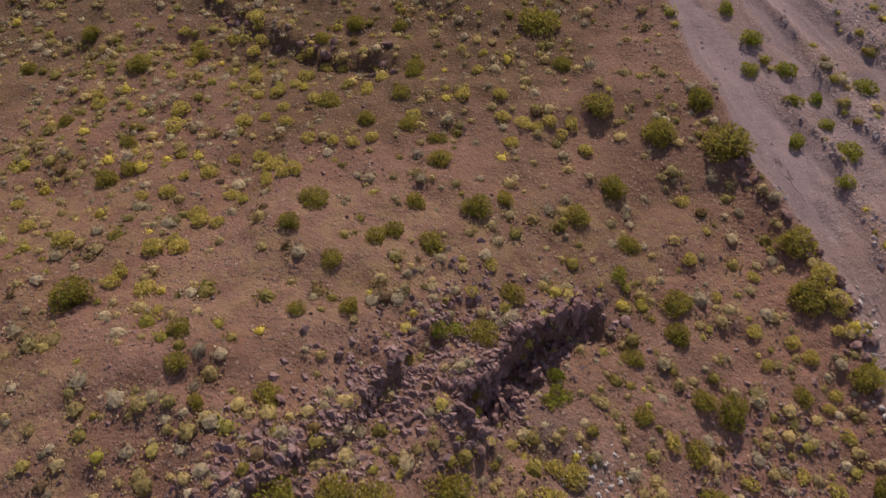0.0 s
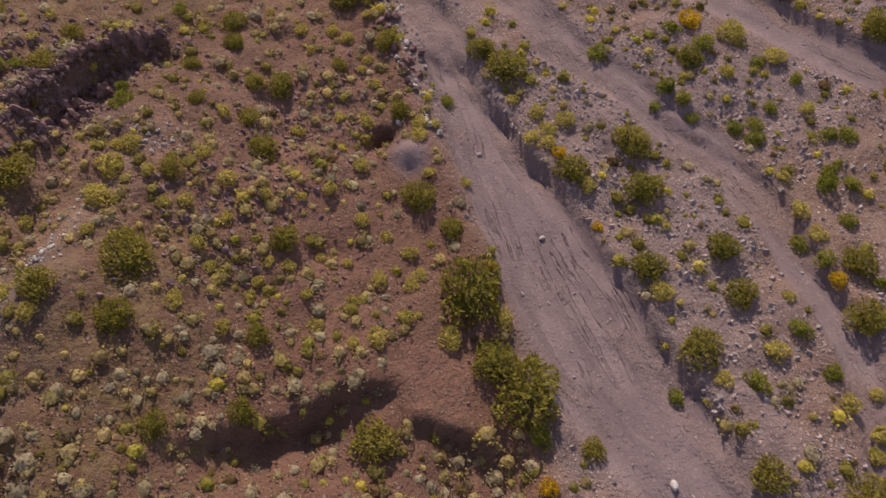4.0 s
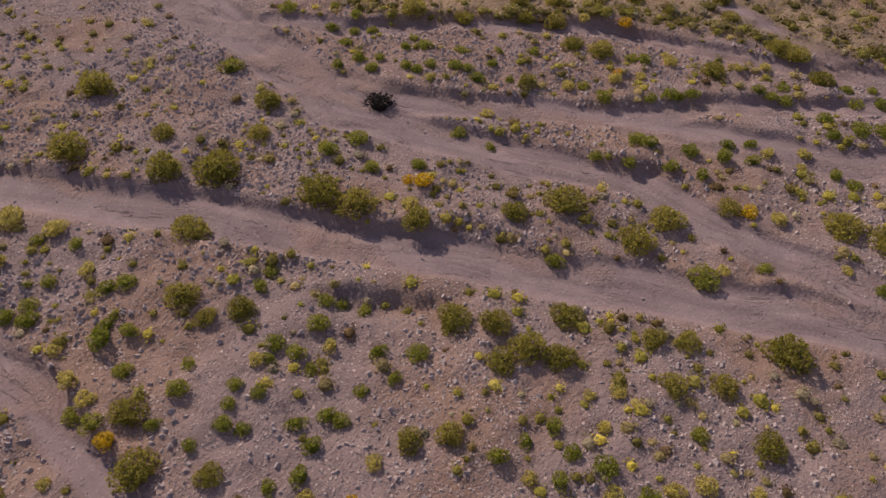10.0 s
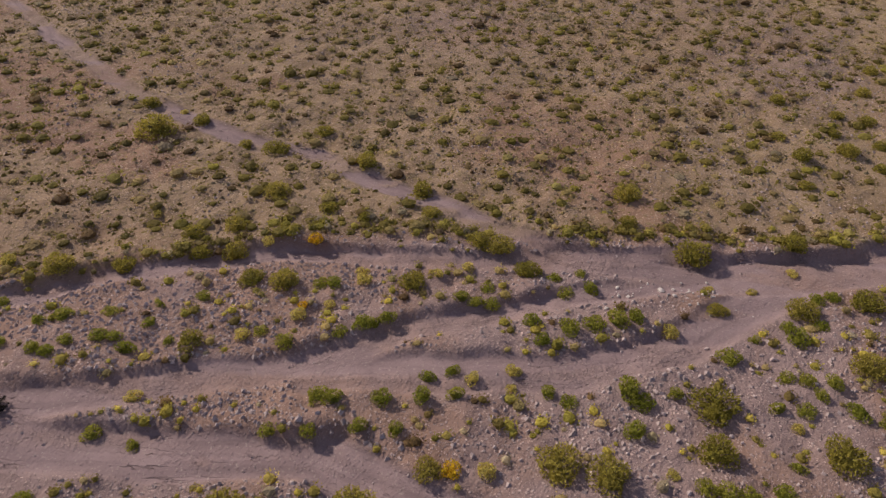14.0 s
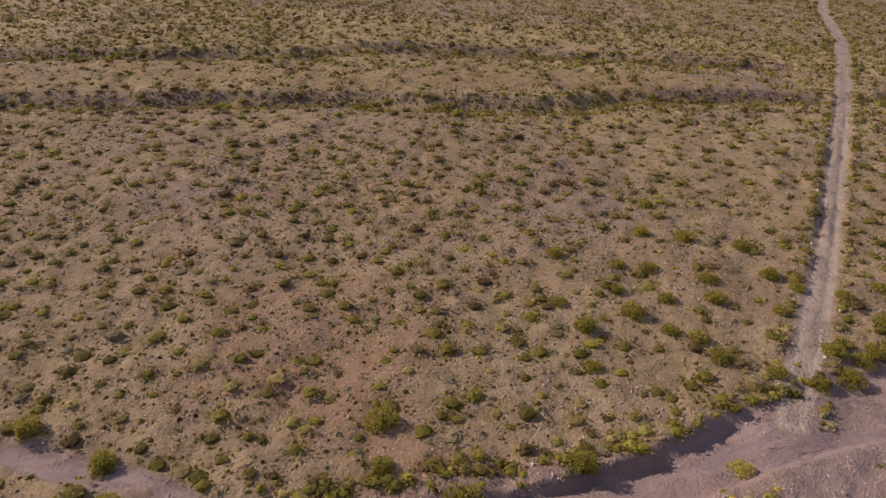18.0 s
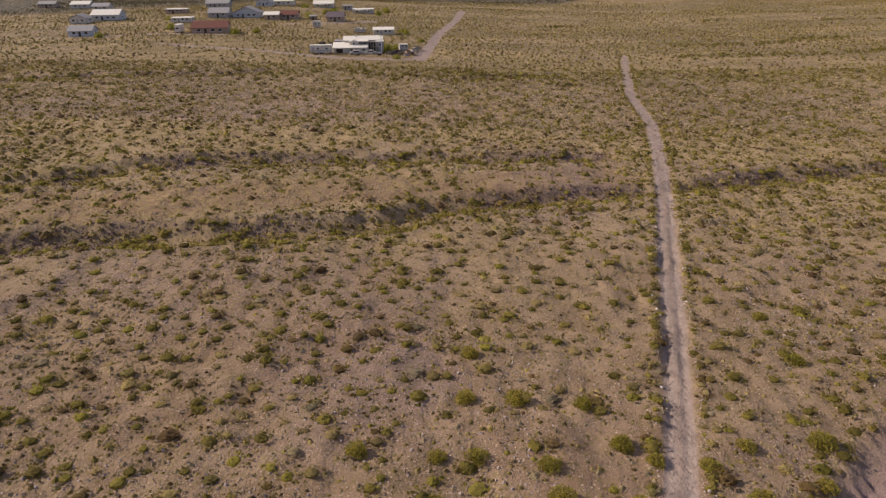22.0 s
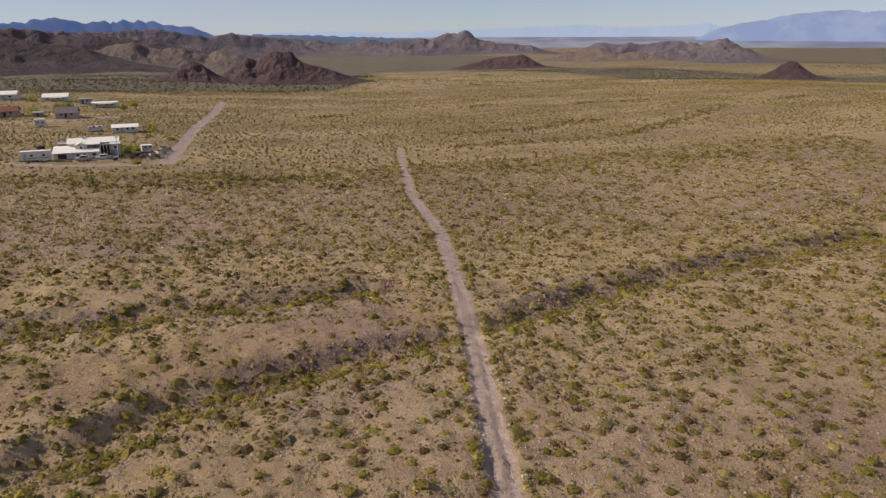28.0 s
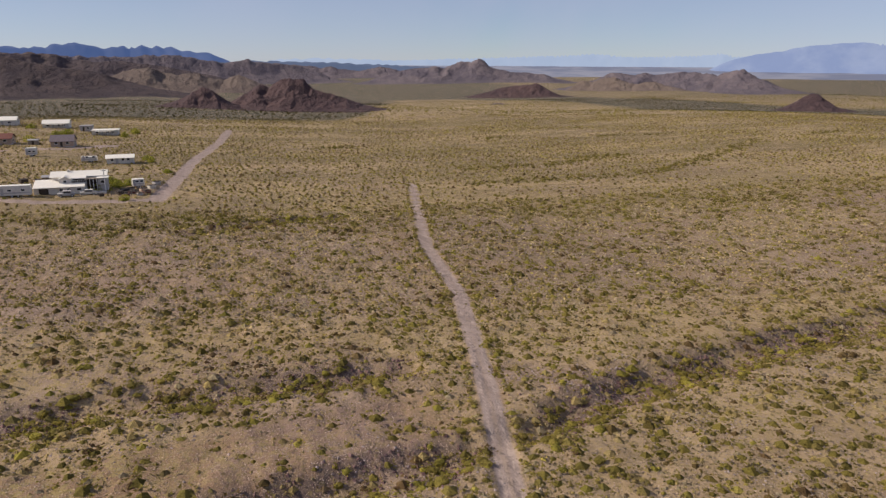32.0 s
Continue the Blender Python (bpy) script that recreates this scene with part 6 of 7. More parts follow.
# far plain
x, y = sown(rng, 345, 720, -820, 240, 0.25, lambda x, y, c: np.where(fan_view(x, y), clumped(x, y, 0.03, 331), 0))
n = len(x)
# tints drop where the belt of cloud shade is painted
scatter("far_plain_shrubs", "dense creosote scrub over the yellow-green plain", x, y, 0.45 + 0.5 * rng.random(n), 0.75 + 0.3 * rng.random(n), (0.95 - 0.55 * heights(x, y)[1][7])[:, None] * tinted(rng, n, (0.40, 0.08, 0.28, 0.0, 0.04, 0.20)), (5, 1, 0))
x, y = sown(rng, 720, 1500, -1500, 420, 0.016, lambda x, y, c: np.where(fan_view(x, y), clumped(x, y, 0.012, 341), 0))
n = len(x)
# the same darkened tints in the painted cloud shade
scatter("distant_scrub", "scrub dotting the distant plain, darkened by painted cloud shade", x, y, 0.9 + 0.9 * rng.random(n), 0.8 + 0.2 * rng.random(n), (0.85 - 0.6 * heights(x, y)[1][7])[:, None] * tinted(rng, n, (0.7, 0.2, 0.1, 0.0, 0.0, 0.0)), (5, 1, 0))

# ---- rocks ----


def rock_mesh(name, mat, seed, flat=0.7, jag=0.35, level=1):
    bm = bmesh.new()
    bmesh.ops.create_icosphere(bm, subdivisions=level, radius=1.0)
    rng = random.Random(seed)
    planes = [Vector((rng.gauss(0, 1), rng.gauss(0, 1), rng.gauss(0, 1))).normalized() for k in range(9)]
    for v in bm.verts:
        far = max(v.co.dot(p) for p in planes)
        v.co *= (1.0 - jag * far + rng.uniform(-0.08, 0.08))
        v.co.z *= flat
    me = bpy.data.meshes.new(name)
    bm.to_mesh(me)
    bm.free()
    me.materials.append(mat)
    return me


ROCKS = {m.name: [rock_mesh(m.name + "_piece", m, 60 + 5 * k, 0.6 + 0.12 * (k % 3), 0.4) for k in range(5)] for m in (DARKROCK, GREYROCK, PALEROCK)}


def ledge(name, label, line, pieces, spread, small, large, mat, seed, upright=0.0):
    """A line of broken rock: one thing, each block a piece of its own."""
    rng = random.Random(seed)
    root = new(name)
    tagged(root, label, "rocks")
    root.location = (line[0][0], line[0][1], height(line[0][0], line[0][1]))
    lengths = [math.hypot(q[0] - p[0], q[1] - p[1]) for p, q in zip(line, line[1:])]
    for k in range(pieces):
        u, seg = rng.uniform(0, sum(lengths)), 0
        while u > lengths[seg]:
            u -= lengths[seg]
            seg += 1
        (ax, ay), (bx, by) = line[seg], line[seg + 1]
        t = u / lengths[seg]
        px, py = ax + t * (bx - ax) + rng.gauss(0, spread), ay + t * (by - ay) + rng.gauss(0, spread)
        s = small + (large - small) * rng.random() ** 2.2
        ob = new("rock", ROCKS[mat.name][rng.randrange(5)])
        ob.parent = root
        tall = 1.0 + upright * rng.random()
        ob.matrix_basis = pose(px - root.location.x, py - root.location.y, height(px, py) + 0.15 * s * tall - root.location.z, rng.uniform(-25, 25), rng.uniform(-25, 25), rng.uniform(0, 360)) @ Matrix.Diagonal((s * rng.uniform(0.8, 1.3), s * rng.uniform(0.6, 1.0), s * tall, 1))


ledge("rock_outcrop", "jagged dark red-brown rock outcrop with a shadowed face", [(0.6, 11.6), (2.2, 14.2), (4.0, 16.4), (7.2, 18.6)], 340, 0.5, 0.12, 0.58, DARKROCK, 3, 1.5)
ledge("rock_ridge", "broken dark stones along the crest of the hillside", [(-10, 7.2), (-5.8, 10.4), (-2.6, 13.5), (1.6, 18.3)], 260, 1.3, 0.10, 0.42, DARKROCK, 5, 0.4)
ledge("rock_ledge", "dark rock ledge across the brown slope", [(-19, 49.2), (-12.8, 43.7), (-6.7, 40.5), (-2.6, 39.6)], 60, 0.6, 0.2, 0.6, DARKROCK, 7, 0.4)
ledge("rock_bank", "rough rock bank at the foot of the hill", [(18.5, 30.5), (20.3, 25), (22.0, 20), (22.3, 14), (21.8, 10)], 90, 0.5, 0.15, 0.6, DARKROCK, 9, 0.6)
ledge("pale_rock_bank", "pale broken stones at the edge of the wash", [(23.0, 21.0), (23.3, 19.0), (22.6, 15.5), (21.4, 8), (21.4, 4.5)], 60, 0.45, 0.12, 0.4, PALEROCK, 11, 0.2)
ledge("pale_rock_bank", "whitish broken stones along the edge of a small ravine", [(2.2, 6.6), (1.2, 5.2), (0.0, 3.4), (-1.4, 1.6)], 110, 0.4, 0.06, 0.26, PALEROCK, 23, 0.2)
ledge("pale_rock_bank", "patch of whitish broken stones on the brown slope", [(4.6, 9.0), (5.8, 9.8), (7.4, 9.2)], 80, 0.6, 0.06, 0.22, PALEROCK, 25, 0.2)
ledge("stone_bar", "bar of grey broken stones between the channels", [(32.5, -18), (33.2, -14.5), (33.5, -11), (33, -6)], 120, 0.9, 0.08, 0.22, GREYROCK, 13)
ledge("stone_bar", "bar of grey broken stones between the channels", [(83, -37), (87, -40), (92, -43), (97, -46)], 130, 1.8, 0.08, 0.3, GREYROCK, 15)
ledge("stone_bar", "pale stones heaped where the channels meet", [(98, -31), (101, -38), (103, -41)], 70, 1.2, 0.08, 0.3, PALEROCK, 17)
ledge("roadside_stones", "pale stones along the edge of the dirt track", [(124, -60.2), (129.3, -61.5), (143.4, -66.2), (164.6, -72.7), (198, -82.7)], 80, 0.35, 0.10, 0.28, PALEROCK, 19)
ledge("roadside_stones", "pale stones along the edge of the dirt track", [(124, -64), (129.3, -65.5), (143.4, -70.1), (164.6, -76.6), (198, -86.7)], 60, 0.4, 0.10, 0.28, PALEROCK, 21)

for k, (px, py, s, mat, label) in enumerate([
        (34.2, -24.8, 0.38, PALEROCK, "white boulder lying in the gravel wash"), (26.8, -26.6, 0.50, PALEROCK, "flat white boulder lying in the sandy channel"),
        (25.5, -17.6, 0.30, PALEROCK, "pale boulder on the wash floor"), (21.6, -11.6, 0.33, GREYROCK, "grey boulder beside a dark bush"),
        (24.3, -20.6, 0.36, GREYROCK, "rounded grey boulder on gravel"), (22.6, -21, 0.28, GREYROCK, "rounded grey boulder on gravel"),
        (36.5, -23.5, 0.25, PALEROCK, "pale boulder on a gravel bar"), (39.5, -21.2, 0.25, GREYROCK, "grey boulder on a gravel bar"),
        (24.0, 4.4, 0.2, GREYROCK, "small grey boulder on the sandy floor"), (25.2, -2.4, 0.22, GREYROCK, "small grey boulder on the sandy floor"),
        (101.2, -36.2, 0.34, PALEROCK, "pale boulder among heaped stones"), (9.0, 18.0, 0.4, DARKROCK, "loose slab below the outcrop")]):
    ob = new("boulder", rock_mesh("boulder", mat, 700 + k, 0.65, 0.3, 2))
    ob.matrix_basis = pose(px, py, height(px, py) + 0.25 * s, 0, 0, 40 * k) @ Matrix.Diagonal((s * 1.3, s * 0.9, s, 1))
    tagged(ob, label, "boulder", "boulders in the wash")


def stones(name, label, x, y, size, mat, seed, lift=0.2):
    """Loose stones of one stretch as one mesh of small angular blocks."""
    rng = np.random.default_rng(seed)
    n = len(x)
    z, cov = heights(x, y)
    base = np.array([(1, 0.1, 0), (-0.1, 1, 0), (-1, 0, 0), (0, -1, 0), (0.25, 0.3, 0.8), (-0.3, -0.25, 0.75)])
    tri = np.array([(0, 1, 4), (1, 2, 4), (2, 5, 4), (2, 3, 5), (3, 0, 5), (0, 4, 5)])
    v = base[None] * (0.75 + 0.5 * rng.random((n, 6, 3)))
    a = rng.random(n) * 6.283
    c, s = np.cos(a)[:, None], np.sin(a)[:, None]
    w = np.stack([(v[..., 0] * c - v[..., 1] * s), (v[..., 0] * s + v[..., 1] * c), v[..., 2]], axis=-1) * size[:, None, None]
    w = w + np.stack([x, y, z - 0.15 * size], axis=-1)[:, None, :]
    faces = tri[None] + (np.arange(n) * 6)[:, None, None]
    return tagged(new(name, mesh_of(name, w.reshape(-1, 3), faces.reshape(-1, 3), 3, mat)), label, "stones", kind="stuff")


x, y = sown(rng, 18, 128, -85, 45, 9.0, lambda x, y, c: c[3] * np.clip(0.30 + 2.6 * fractal(x * 0.14, y * 0.14, 4, 411), 0.05, 0.95))
stones("wash_stones", "loose grey stones strewn over the gravel bars", x, y, 0.06 + 0.19 * rng.random(len(x)) ** 3, GREYROCK, 1)
x, y = sown(rng, 18, 128, -70, 35, 5.0, lambda x, y, c: c[3] * np.clip(-0.2 + 3.4 * fractal(x * 0.13, y * 0.13, 3, 413), 0.0, 0.9))
stones("bar_rubble", "larger grey stones piled in patches on the gravel bars", x, y, 0.09 + 0.19 * rng.random(len(x)) ** 2.4, GREYROCK, 7)
x, y = rng.uniform(18, 128, 30000), rng.uniform(-85, 45, 30000)
z, cov = heights(x, y)
keep = (cov[0] > 0.5) & (rng.random(30000) < 0.35 + 1.2 * fractal(x * 0.2, y * 0.2, 3, 415))
x, y = x[keep], y[keep]
stones("channel_stones", "scattered small stones on the sandy channel floors", x, y, 0.035 + 0.13 * rng.random(len(x)) ** 4, GREYROCK, 4)
x, y = sown(rng, -35, 22, -40, 60, 2.2, lambda x, y, c: (1 - c[3]) * np.clip(0.2 + 2.2 * fractal(x * 0.14, y * 0.14, 3, 421), 0.03, 1))
stones("hillside_stones", "loose brown stones over the hillside", x, y, 0.05 + 0.14 * rng.random(len(x)) ** 2.5, DARKROCK, 2)
x, y = sown(rng, 90, 230, -170, 60, 1.6, lambda x, y, c: (1 - c[3]) * np.where(fan_view(x, y), np.clip(0.1 + 2.4 * fractal(x * 0.08, y * 0.08, 3, 431), 0.02, 1), 0))
stones("plain_stones", "loose stones over the desert plain", x, y, 0.07 + 0.15 * rng.random(len(x)) ** 2.5, GREYROCK, 3)

gx_, gy_ = [], []
for line, depth in GULLIES[:4]:
    for p, q in zip(line, line[1:]):
        m = int(math.hypot(q[0] - p[0], q[1] - p[1]) * 26)
        t = rng.random(m)
        gx_.append(p[0] + t * (q[0] - p[0]) + rng.normal(size=m) * 2.6)
        gy_.append(p[1] + t * (q[1] - p[1]) + rng.normal(size=m) * 2.6)
x, y = np.concatenate(gx_), np.concatenate(gy_)
z, cov = heights(x, y)
keep = (cov[1] < 0.1) & (rng.random(len(x)) < 0.25 + 0.9 * cov[2])
x, y = x[keep], y[keep]
stones("gully_stones", "dark purple-grey rubble on the banks of the gullies", x, y, 0.10 + 0.26 * rng.random(len(x)) ** 2.5, DARKROCK, 5)
gx_, gy_ = [], []
for line, count, spread in (([(-10, 7.2), (-5.8, 10.4), (-2.6, 13.5), (1.6, 18.3)], 1700, 1.45), ([(0.0, 11.0), (2.2, 14.4), (4.2, 16.8), (7.6, 19.0)], 1200, 1.0), ([(6, 2), (12, 6), (17, 12)], 900, 2.2)):
    for p, q in zip(line, line[1:]):
        m = count // (len(line) - 1)
        t = rng.random(m)
        gx_.append(p[0] + t * (q[0] - p[0]) + rng.normal(size=m) * spread)
        gy_.append(p[1] + t * (q[1] - p[1]) + rng.normal(size=m) * spread)
x, y = np.concatenate(gx_), np.concatenate(gy_)
stones("ridge_rubble", "purple-grey broken stones along the rocky crest", x, y, 0.06 + 0.26 * rng.random(len(x)) ** 2.6, RUBBLE, 6)

# ---- the houses ----


def block(name, parent, mat, x, y, z, w, d, h, label=""):
    """A box part: width along y, depth along x, from its base middle."""
    bm = bmesh.new()
    bmesh.ops.create_cube(bm, size=1.0)
    bmesh.ops.scale(bm, vec=(d, w, h), verts=bm.verts)
    bmesh.ops.translate(bm, vec=(0, 0, h / 2), verts=bm.verts)
    if min(w, d, h) > 0.5:
        bmesh.ops.bevel(bm, geom=bm.edges[:], offset=0.04, segments=1, affect="EDGES")
    me = bpy.data.meshes.new(name)
    bm.to_mesh(me)
    bm.free()
    me.materials.append(mat)
    ob = part(name, me, parent, label)
    ob.location = (x, y, z)
    return ob


def gable(name, parent, mat, x, y, z, w, d, rise, along="y", thick=0.18, over=0.4):
    """A pitched roof shell with eaves; its ridge runs along the given axis."""
    half = (d if along == "y" else w) / 2 + over
    run = (w if along == "y" else d) / 2 + over
    prof = [(-half, 0), (0, rise), (half, 0), (half, thick), (0, rise + thick), (-half, thick)]
    verts = []
    for e in (-run, run):
        for a, c in prof:
            verts.append((a, e, c) if along == "y" else (e, a, c))
    faces = [(0, 1, 2, 3, 4, 5), (11, 10, 9, 8, 7, 6)] + [(i, (i + 6), (i + 1) % 6 + 6, (i + 1) % 6) for i in range(6)]
    me = bpy.data.meshes.new(name)
    me.from_pydata(verts, [], faces)
    bm = bmesh.new()
    bm.from_mesh(me)
    bmesh.ops.recalc_face_normals(bm, faces=bm.faces)
    bm.to_mesh(me)
    bm.free()
    me.materials.append(mat)
    ob = part(name, me, parent)
    ob.location = (x, y, z)
    return ob


def gable_end(name, parent, mat, x, y, z, w, d, rise, along):
    """The wall under a pitched roof, as a solid prism."""
    a = (d if along == "y" else w) / 2
    b = (w if along == "y" else d) / 2
    verts = [(p, e, q) if along == "y" else (e, p, q) for e in (-b, b) for p, q in ((-a, 0), (a, 0), (0, rise * a / (a + 0.4)))]
    me = bpy.data.meshes.new(name)
    me.from_pydata(verts, [], [(0, 1, 2), (5, 4, 3), (0, 3, 4, 1), (1, 4, 5, 2), (2, 5, 3, 0)])
    me.materials.append(mat)
    ob = part(name, me, parent)
    ob.location = (x, y, z)
    return ob


def window(parent, x, y, z, w, h, face="x"):
    """A window in the wall that looks towards -x (or -y): frame, sill and pane."""
    sx, sy = (0.08, w) if face == "x" else (w, 0.08)
    fr = block("window", parent, TRIM, x, y, z, sy if face == "x" else 0.08, sx if face == "x" else w, h)
    if face == "x":
        block("pane", fr, GLASS, -0.03, 0, 0.08, w - 0.2, 0.06, h - 0.16, "dark glass")
        block("sill", fr, TRIM, -0.06, 0, -0.06, w + 0.1, 0.16, 0.06)
    else:
        block("pane", fr, GLASS, 0, -0.03, 0.08, 0.06, w - 0.2, h - 0.16, "dark glass")
        block("sill", fr, TRIM, 0, -0.06, -0.06, 0.16, w + 0.1, 0.06)


def stand(name, x, y, label, category, turn=0.0, group="", lower=0.0):
    root = new(name)
    root.matrix_basis = pose(x, y, height(x, y) - 0.1 - lower, 0, 0, turn)
    return tagged(root, label, category, group)


def simple_house(x, y, w, d, h, wall, roof, label, rise=1.3, along="y", turn=0.0, windows=3, porch=False):
    """A single-storey house whose front looks towards -x."""
    h, rise = h * 0.8, rise * 1.2 + 0.35 if rise > 0.3 else rise
    root = stand("house", x, y, label, "house", turn, "houses of the settlement")
    block("foundation", root, GREYWALL, 0, 0, -0.9, w + 0.1, d + 0.1, 1.1)
    block("wall", root, wall, 0, 0, 0.2, w, d, h)
    if rise > 0.3:
        gable_end("gable", root, wall, 0, 0, h + 0.2, w, d, rise, along)
        gable("roof", root, roof, 0, 0, h + 0.2, w, d, rise, along)
    else:
        block("roof", root, roof, 0, 0, h + 0.2, w + 0.7, d + 0.7, 0.25)
    gap = w / (windows + 1)
    for k in range(windows):
        if k != windows // 2 or windows < 3:
            window(root, -d / 2 - 0.03, -w / 2 + gap * (k + 1), 1.2, min(1.6, gap * 0.6), 1.1)
    door = block("door", root, DARKWOOD if wall is not WHITEWALL else GREYWALL, -d / 2 - 0.03, -w / 2 + gap * (windows // 2 + 1) + 0.2, 0.2, 0.95, 0.1, 2.05, "entrance door")
    block("handle", door, TRIM, -0.07, 0.35, 1.0, 0.06, 0.06, 0.12)
    window(root, 0, -w / 2 - 0.03, 1.2, 1.4, 1.0, "y")
    if porch:
        block("porch_roof", root, roof, -d / 2 - 1.2, 0, h - 0.1, w * 0.7, 2.6, 0.15)
        for k in range(4):
            block("porch_post", root, TRIM, -d / 2 - 2.3, -w * 0.33 + k * w * 0.22, 0.0, 0.14, 0.14, h - 0.1)
    return root


def motorhome(x, y, length, label, along="y", turn=0.0, h=2.6):
    """A boxy white camper or trailer on wheels."""
    root = stand("travel_trailer", x, y, label, "trailer", turn, "trailers")
    w, d = (length, 2.4) if along == "y" else (2.4, length)
    block("body", root, WHITEWALL, 0, 0, 0.65, w, d, h)
    block("roof", root, WHITEROOF, 0, 0, 0.65 + h, w - 0.1, d - 0.1, 0.12)
    if along == "y":
        block("stripe", root, GREYWALL, -d / 2 - 0.01, 0, 1.2, w - 0.3, 0.03, 0.35)
        for k in (-0.28, 0.12):
            window(root, -d / 2 - 0.03, k * length, 1.75, 1.1, 0.7)
        block("door", root, GREYWALL, -d / 2 - 0.02, 0.34 * length, 0.8, 0.7, 0.05, 1.85)
    else:
        window(root, -d / 2 - 0.03, 0, 1.8, 1.5, 0.8)
    for sx in (-1, 1):
        for k in (-0.12, 0.06):
            wheel = block("wheel", root, RUBBER, sx * (d / 2 - 0.15) if along == "y" else k * length, k * length if along == "y" else sx * (w / 2 - 0.15), 0.08, 0.66 if along == "y" else 0.25, 0.25 if along == "y" else 0.66, 0.66)
            block("rim", wheel, TRIM, 0.14 * sx if along == "y" else 0, 0 if along == "y" else 0.14 * sx, 0.18, 0.3 if along == "y" else 0.02, 0.02 if along == "y" else 0.3, 0.3)
    return root


# the large white house by the gravel road


def lean_to(name, parent, mat, x0, z0, x1, z1, y, w, label=""):
    """A sloping roof slab from its low front edge to its high back edge."""
    b = w / 2
    low, high = [(x0, z0), (x1, z1), (x1, z1 + 0.2), (x0, z0 + 0.2)], []
    verts = [(p, -b, q) for p, q in low] + [(p, b, q) for p, q in low]
    me = bpy.data.meshes.new(name)
    me.from_pydata(verts, [], [(0, 1, 2, 3), (7, 6, 5, 4), (0, 4, 5, 1), (1, 5, 6, 2), (2, 6, 7, 3), (3, 7, 4, 0)])
    me.materials.append(mat)
    ob = part(name, me, parent, label)
    ob.location = (0, y, 0)
    return ob


main = stand("large_house", 376, -22.0, "white two-storey house with broad cream roofs and a screened balcony", "house", 2, "houses of the settlement")
main.matrix_basis = main.matrix_basis @ Matrix.Diagonal((0.80, 0.84, 0.90, 1))
block("foundation", main, GREYWALL, 1.5, 0.2, -1.0, 21.8, 14.0, 1.2)
block("garage_wing", main, WHITEWALL, -2.2, 7.5, 0.2, 7.4, 6.6, 2.2)
lean_to("garage_roof", main, WHITEROOF, -6.1, 2.35, 2.0, 3.9, 7.4, 8.1)
# dark sheet on the wall as the shaded inside of the open bay
block("garage_door", main, DARKWOOD, -5.54, 8.2, 0.2, 2.9, 0.1, 1.95, "dark sheet for the shade inside an open garage bay")
block("front_wing", main, WHITEWALL, -3.4, -0.4, 0.2, 8.2, 4.2, 2.2)
lean_to("front_roof", main, WHITEROOF, -6.1, 2.35, -2.0, 3.1, -0.4, 8.0)
block("upper_wall", main, WHITEWALL, 0.8, 1.9, 0.2, 3.8, 6.0, 4.1)
gable_end("gable", main, WHITEWALL, 0.8, 1.9, 4.3, 3.8, 6.0, 0.95, "x")
gable("upper_roof", main, WHITEROOF, 0.8, 1.9, 4.3, 3.8, 6.0, 0.95, "x")
window(main, -2.23, 1.9, 3.3, 1.0, 0.9)
block("balcony_floor", main, PALETIMBER, -1.2, -2.3, 3.1, 4.4, 2.2, 0.15)
block("balcony_screen", main, DARKWOOD, -0.6, -2.3, 3.25, 4.0, 0.9, 1.35, "dark screened balcony")
lean_to("balcony_roof", main, WHITEROOF, -2.6, 4.55, 1.2, 5.0, -2.3, 4.8)
# dark block in place of the shade within the porch
block("porch_screen", main, DARKWOOD, 0.2, -6.4, 0.2, 3.4, 1.6, 3.9, "dark block for the shade of a deep porch")
block("pergola_roof", main, PALETIMBER, -1.6, -6.6, 4.3, 4.4, 2.6, 0.12)
rail = block("balcony_rail", main, TRIM, -2.2, -2.3, 4.0, 4.4, 0.08, 0.08)
for k in range(8):
    block("baluster", rail, TRIM, 0, -2.1 + k * 0.6, -0.75, 0.06, 0.06, 0.75)
block("rear_wing", main, WHITEWALL, 5.0, -2.2, 0.2, 17.0, 8.0, 4.5)
gable_end("rear_gable", main, WHITEWALL, 5.0, -2.2, 4.7, 17.0, 8.0, 1.35, "y")
gable("long_roof", main, WHITEROOF, 5.0, -2.2, 4.7, 17.0, 8.0, 1.35, "y", 0.2, 0.6)
block("side_wing", main, GREYWALL, 0.2, -9.8, 0.2, 3.2, 4.0, 4.0)
lean_to("side_roof", main, WHITEROOF, -2.2, 4.25, 2.4, 4.5, -9.8, 3.8)
window(main, -1.83, -9.8, 2.6, 1.3, 1.0)
for at, wide in ((-2.6, 1.6), (0.6, 1.3), (2.9, 1.3)):
    window(main, -5.53, at, 1.1, wide, 0.95)
for k in range(4):
    block("porch_post", main, TRIM, -2.4, -8.0 + k * 1.1, 0.0, 0.16, 0.16, 4.2)
block("porch_beam", main, TRIM, -2.4, -6.35, 4.2, 3.6, 0.2, 0.2)
block("chimney", main, WHITEWALL, 4.4, 1.2, 5.6, 0.8, 0.8, 1.1)
mast = stand("utility_pole", 373.5, -31.0, "slim pale utility pole beside the white house", "pole")
block("pole", mast, TRIM, 0, 0, 0, 0.2, 0.2, 7.2)
block("crossarm", mast, PALETIMBER, 0, 0, 6.6, 1.4, 0.12, 0.14)

